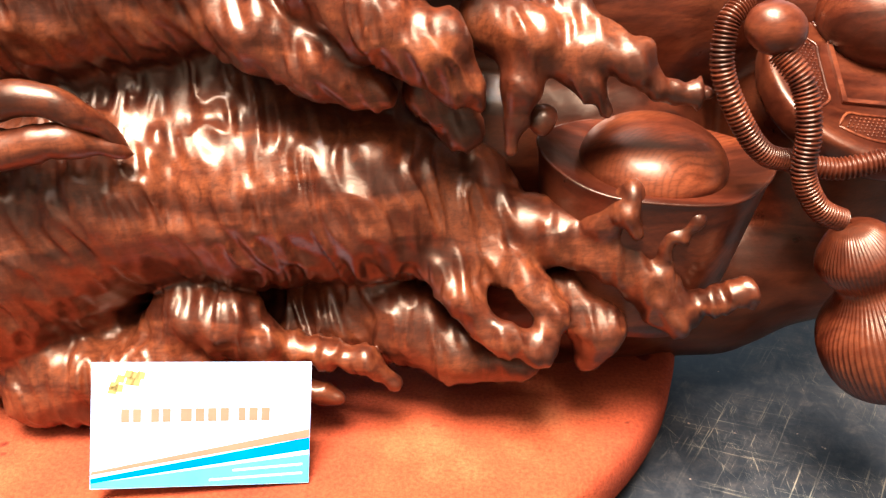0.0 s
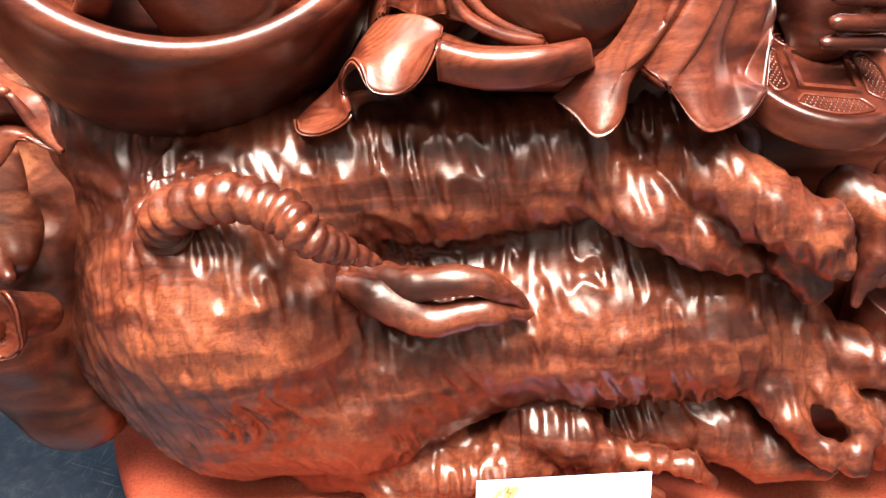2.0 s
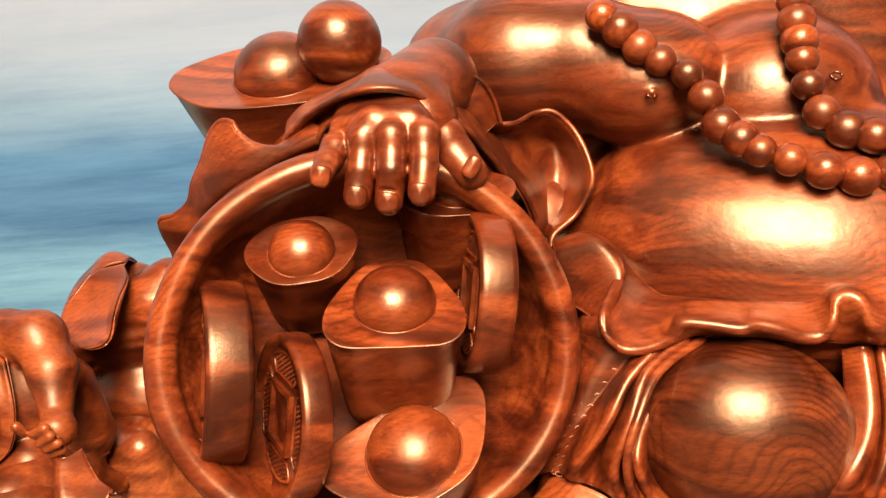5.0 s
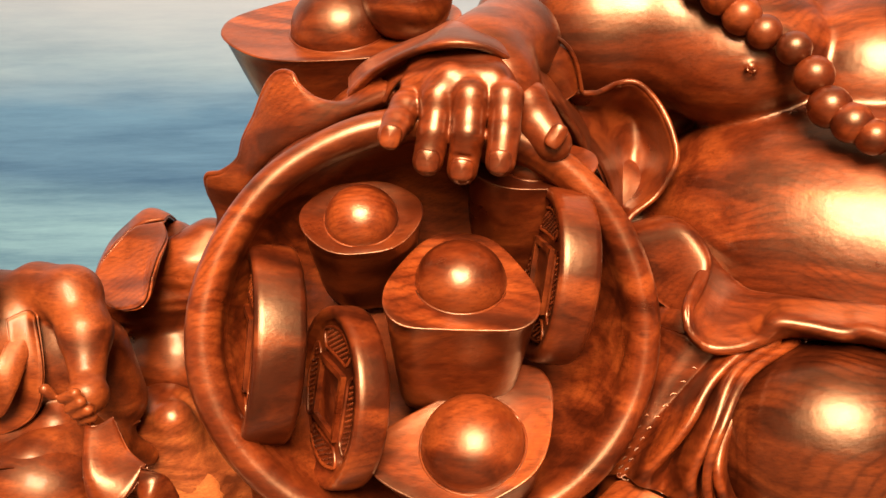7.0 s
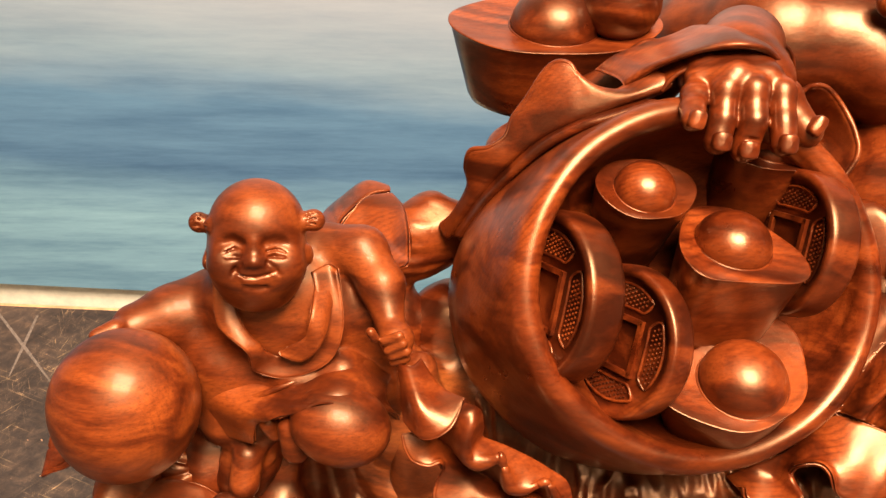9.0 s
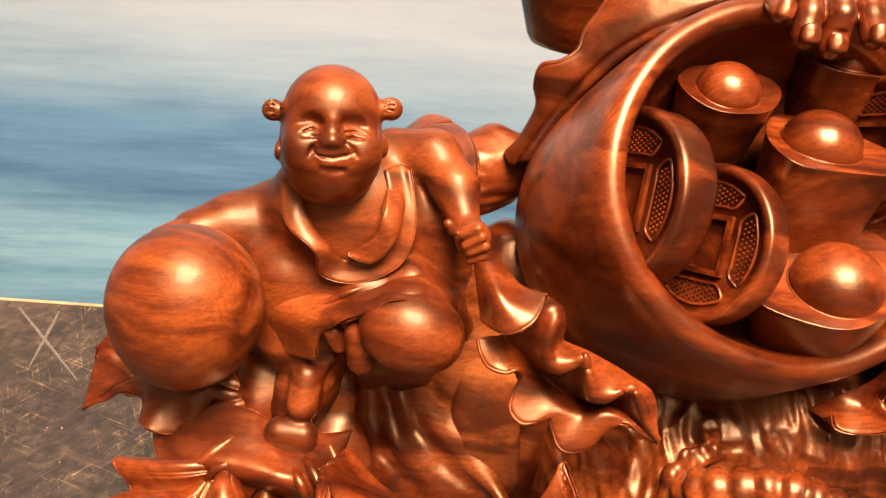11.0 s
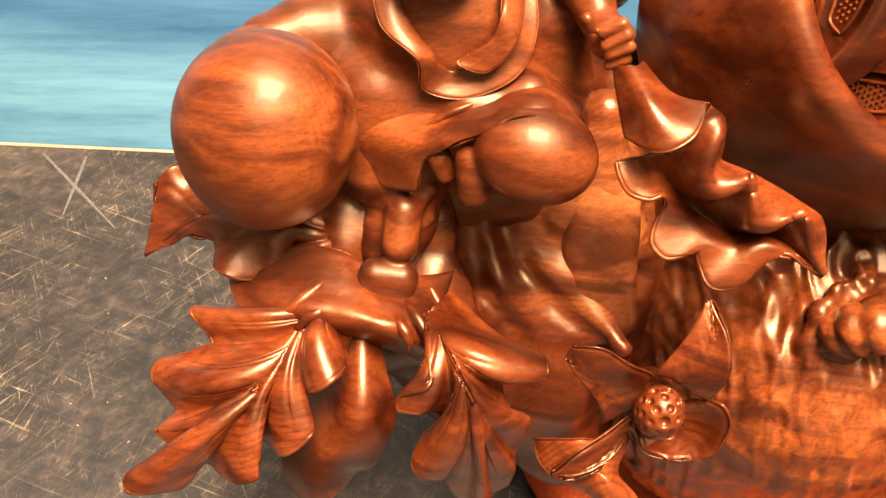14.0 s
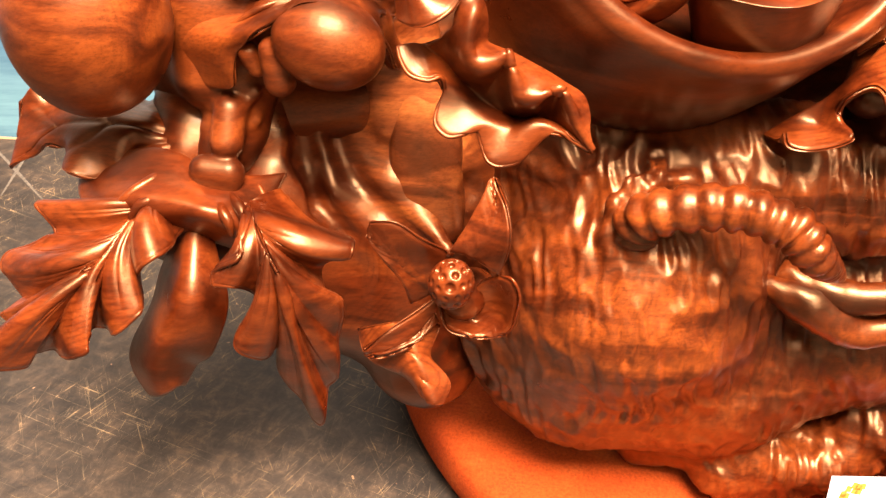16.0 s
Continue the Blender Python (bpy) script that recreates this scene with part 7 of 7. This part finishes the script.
for rails in listed(
    [[(-0.3620, 0.3030, 0.2280), (-0.3560, 0.3060, 0.2420), (-0.3520, 0.3100, 0.2520), (-0.3500, 0.3140, 0.2580)], [(-0.3540, 0.3000, 0.2290), (-0.3480, 0.3010, 0.2420), (-0.3460, 0.3060, 0.2500), (-0.3490, 0.3140, 0.2580)], [(-0.3410, 0.2970, 0.2240), (-0.3390, 0.2960, 0.2410), (-0.3430, 0.3030, 0.2530), (-0.3480, 0.3140, 0.2590)]],
    listed([(-0.3410, 0.2990, 0.2220), (-0.3360, 0.2950, 0.2240), (-0.3320, 0.2910, 0.2170), (-0.3320, 0.2900, 0.2050), (-0.3360, 0.2900, 0.1980)], [(-0.3470, 0.3020, 0.2160), (-0.3410, 0.3020, 0.2070), (-0.3370, 0.3000, 0.2020), (-0.3360, 0.2950, 0.1990), (-0.3400, 0.2910, 0.1950)], [(-0.3550, 0.3030, 0.2040), (-0.3500, 0.3030, 0.1960), (-0.3470, 0.3010, 0.1930), (-0.3440, 0.2960, 0.1940), (-0.3450, 0.2910, 0.1940)], [(-0.3640, 0.3010, 0.2050), (-0.3630, 0.2970, 0.2010), (-0.3600, 0.2930, 0.1970), (-0.3540, 0.2910, 0.1950), (-0.3490, 0.2910, 0.1940)]),
    [[(-0.3640, 0.3020, 0.2050), (-0.3750, 0.2960, 0.1980), (-0.3840, 0.2900, 0.1920), (-0.3930, 0.2860, 0.1840)], [(-0.3650, 0.3010, 0.1980), (-0.3720, 0.2940, 0.1890), (-0.3810, 0.2880, 0.1850), (-0.3920, 0.2870, 0.1800)], [(-0.3630, 0.3000, 0.1930), (-0.3690, 0.2930, 0.1890), (-0.3780, 0.2860, 0.1850), (-0.3890, 0.2850, 0.1820)]],
    [[(-0.3760, 0.3000, 0.2010), (-0.3800, 0.2970, 0.2140), (-0.3890, 0.2980, 0.2240), (-0.3960, 0.3020, 0.2310)], [(-0.3660, 0.3030, 0.2080), (-0.3780, 0.3005, 0.2190), (-0.3890, 0.2995, 0.2300), (-0.3960, 0.3040, 0.2330)], [(-0.3630, 0.3030, 0.2280), (-0.3750, 0.3000, 0.2360), (-0.3860, 0.3000, 0.2410), (-0.3950, 0.3030, 0.2380)]],
):
    obj("petal", loft(rails, 0.003, 48, 25, 0.0006, 1.5, 0.0, 0.0008, 5.0), WOOD, flower)
pod_axis = Vector((-0.05, -0.85, 0.45)).normalized()
pod_at = Vector((-0.3600, 0.2910, 0.2210))
c = Clay(tuple(pod_at - Vector((0.016, 0.016, 0.016))), tuple(pod_at + Vector((0.016, 0.016, 0.016))), 0.0005)
pm = frame_at(pod_at, pod_axis, (1, 0, 0))
c.egg(tuple(pod_at), (0.0094, 0.0094, 0.0108), (0, 0, 0), 0.002)
for ring, n in ((0.0, 1), (0.55, 6), (0.95, 9), (1.3, 11)):
    for k in range(n):
        a = 2 * np.pi * (k + 0.4 * ring) / n
        p = pm @ Vector((0.0098 * math.sin(ring) * math.cos(a), 0.0102 * math.sin(ring) * math.sin(a), 0.0098 * math.cos(ring)))
        c.stroke([(tuple(p), 0.0022 if n == 1 else 0.00135)], 0.0006, True)
obj("seed_pod", c.mesh(), WOOD, flower)

# right end: ingot under the claws, knotted cord, gourd
ingot((0.0900, 0.3860, 0.1760), (0.03, -0.12, 1.0), (1, 0.0, -0.03), 0.053, 0.040, 0.080, 0.033, carving, 0.05, 0.6)
c = Clay((-0.34, 0.36, 0.02), (0.30, 0.60, 0.44), 0.003)
c.stroke([((0.1490, 0.5000, 0.2260), 0.0520), ((0.1940, 0.5000, 0.2390), 0.0608), ((0.2590, 0.5100, 0.2330), 0.0577)], 0.012)
c.stroke([((0.0530, 0.4600, 0.0610), 0.0470), ((0.1540, 0.4750, 0.0720), 0.0462), ((0.2000, 0.4750, 0.0930), 0.0431), ((0.2050, 0.4900, 0.1670), 0.0670)], 0.012)
c.stroke([((-0.28, 0.47, 0.12), 0.06), ((-0.1, 0.47, 0.14), 0.07), ((0.08, 0.48, 0.16), 0.06)], 0.012)
c.stroke([((-0.28, 0.48, 0.24), 0.05), ((-0.1, 0.48, 0.25), 0.06), ((0.10, 0.48, 0.24), 0.06)], 0.012)
c.stroke([((-0.2, 0.50, 0.31), 0.05), ((0.10, 0.50, 0.32), 0.06)], 0.012)
obj("base_block", furrow(*c.mesh(), 0.0004, 50, 20, 0.0, 0.0008), WOOD, carving)["label"] = "dark rounded block of wood under the carving"
obj("cord", tube([(0.1100, 0.3600, 0.2500), (0.1020, 0.3550, 0.2430), (0.1020, 0.3520, 0.2260), (0.1120, 0.3520, 0.2070), (0.1240, 0.3520, 0.1930), (0.1370, 0.3540, 0.1890), (0.1550, 0.3520, 0.1870), (0.1730, 0.3500, 0.1930)], 0.0048, 78, 0.3, 14), WOOD, carving)["label"] = "finely ribbed cord"
obj("cord", tube([(0.1210, 0.3500, 0.2340), (0.1310, 0.3450, 0.2230), (0.1360, 0.3420, 0.2060), (0.1380, 0.3420, 0.1880), (0.1470, 0.3420, 0.1740), (0.1590, 0.3440, 0.1680)], 0.0050, 52, 0.3, 14), WOOD, carving)["label"] = "finely ribbed cord"
obj("cord_knot", Clay((0.04, 0.3, 0.2), (0.2, 0.42, 0.32), 0.0015).egg((0.1190, 0.3520, 0.2420), (0.012, 0.010, 0.010), (0, 20, 0)).mesh(), WOOD, carving)
gourd_prof = [(0.0005, -0.03), (0.012, -0.0295), (0.024, -0.022), (0.0295, -0.006), (0.027, 0.010), (0.017, 0.022), (0.014, 0.028), (0.018, 0.036), (0.019, 0.044), (0.012, 0.054), (0.005, 0.058), (0.0005, 0.0585)]
obj("gourd", lathe(catmull([(a, b, 0) for a, b in gourd_prof], 6)[:, :2], (0.2000, 0.3600, 0.1050), (-0.45, 0.1, 0.9), 200, 0.0, 64, 0.06), WOOD, carving)["label"] = "finely fluted bottle gourd"
coin((0.1910, 0.4200, 0.2030), (0.1, -0.55, 0.85), (1, 0, 0), 0.05, 0.016, carving)
q = np.linspace(-np.pi / 2, np.pi / 2, 24)
obj("ball", lathe([(max(0.03 * math.cos(t), 1e-5), 0.026 * math.sin(t)) for t in q], (0.1990, 0.4400, 0.2330), (0, -0.4, 1), 48), WOOD, carving)

# business card leaning on the carving
card = empty("business_card", (-0.105, 0.309, 0.041), "white printed card with blue and orange stripes leaning on the carving", "card")
CM = frame_at((-0.104, 0.309, 0.0455), (0.21, -0.89, 0.41), (0.089, 0.0187, -0.0085))


def card_piece(name, pts, mat, lift=0.0, t=0.0004):
    bm = bmesh.new()
    lo = [bm.verts.new((x, y, lift)) for x, y in pts]
    hi = [bm.verts.new((x, y, lift + t)) for x, y in pts]
    n = len(pts)
    bm.faces.new(hi)
    bm.faces.new(lo[::-1])
    for i in range(n):
        bm.faces.new((lo[i], lo[(i + 1) % n], hi[(i + 1) % n], hi[i]))
    bm.transform(CM)
    return part(name, bm, mat, card)


card_piece("sheet", [(-0.046, 0), (0.046, 0), (0.046, 0.0545), (-0.046, 0.0545)], CARD)
card_piece("stripe", [(-0.0459, 0.0075), (-0.0459, 0.0060), (0.0459, 0.0205), (0.0459, 0.0245)], INK_ORANGE, 0.0004, 0.0001)
card_piece("stripe", [(-0.0459, 0.0045), (-0.0459, 0.0025), (0.0459, 0.0150), (0.0459, 0.0205)], INK_BLUE, 0.0004, 0.0001)
card_piece("stripe", [(-0.0459, 0.0025), (-0.0459, 0.0002), (0.0459, 0.0002), (0.0459, 0.0130)], INK_PALE, 0.0004, 0.0001)
x = -0.034
for w in (0.0048, 0.0048, 0.0, 0.0048, 0.0048, 0.0, 0.0062, 0.0052, 0.0052, 0.0052, 0.0, 0.0045, 0.0052, 0.0052):
    if w:
        card_piece("printed_bar", [(x, 0.0285), (x + w - 0.0013, 0.0285), (x + w - 0.0013, 0.0345), (x, 0.0345)], INK_ORANGE, 0.0004, 0.0001)
    x += w or 0.0026
for x0, x1 in ((-0.021, -0.012), (-0.010, 0.004), (0.006, 0.021), (0.023, 0.038)):
    card_piece("printed_line", [(x0, 0.0455), (x1, 0.0455), (x1, 0.0475), (x0, 0.0475)], INK_FAINT, 0.0004, 0.0001)
for w, y in ((0.04, 0.0022), (0.03, 0.0062)):
    card_piece("printed_line", [(0.043 - w, y), (0.043, y + 0.002), (0.043, y + 0.0028), (0.043 - w, y + 0.0008)], CARD, 0.0005, 0.0001)
for k in range(9):
    a = k * 0.7
    px, py = -0.032 + 0.0075 * math.cos(a) * (0.5 + 0.06 * k), 0.046 + 0.0035 * math.sin(a * 1.3)
    card_piece("emblem", [(px - 0.0022, py - 0.0014), (px + 0.0016, py - 0.0018), (px + 0.0023, py + 0.0014), (px - 0.0009, py + 0.0021)], INK_GOLD, 0.0004, 0.0001)
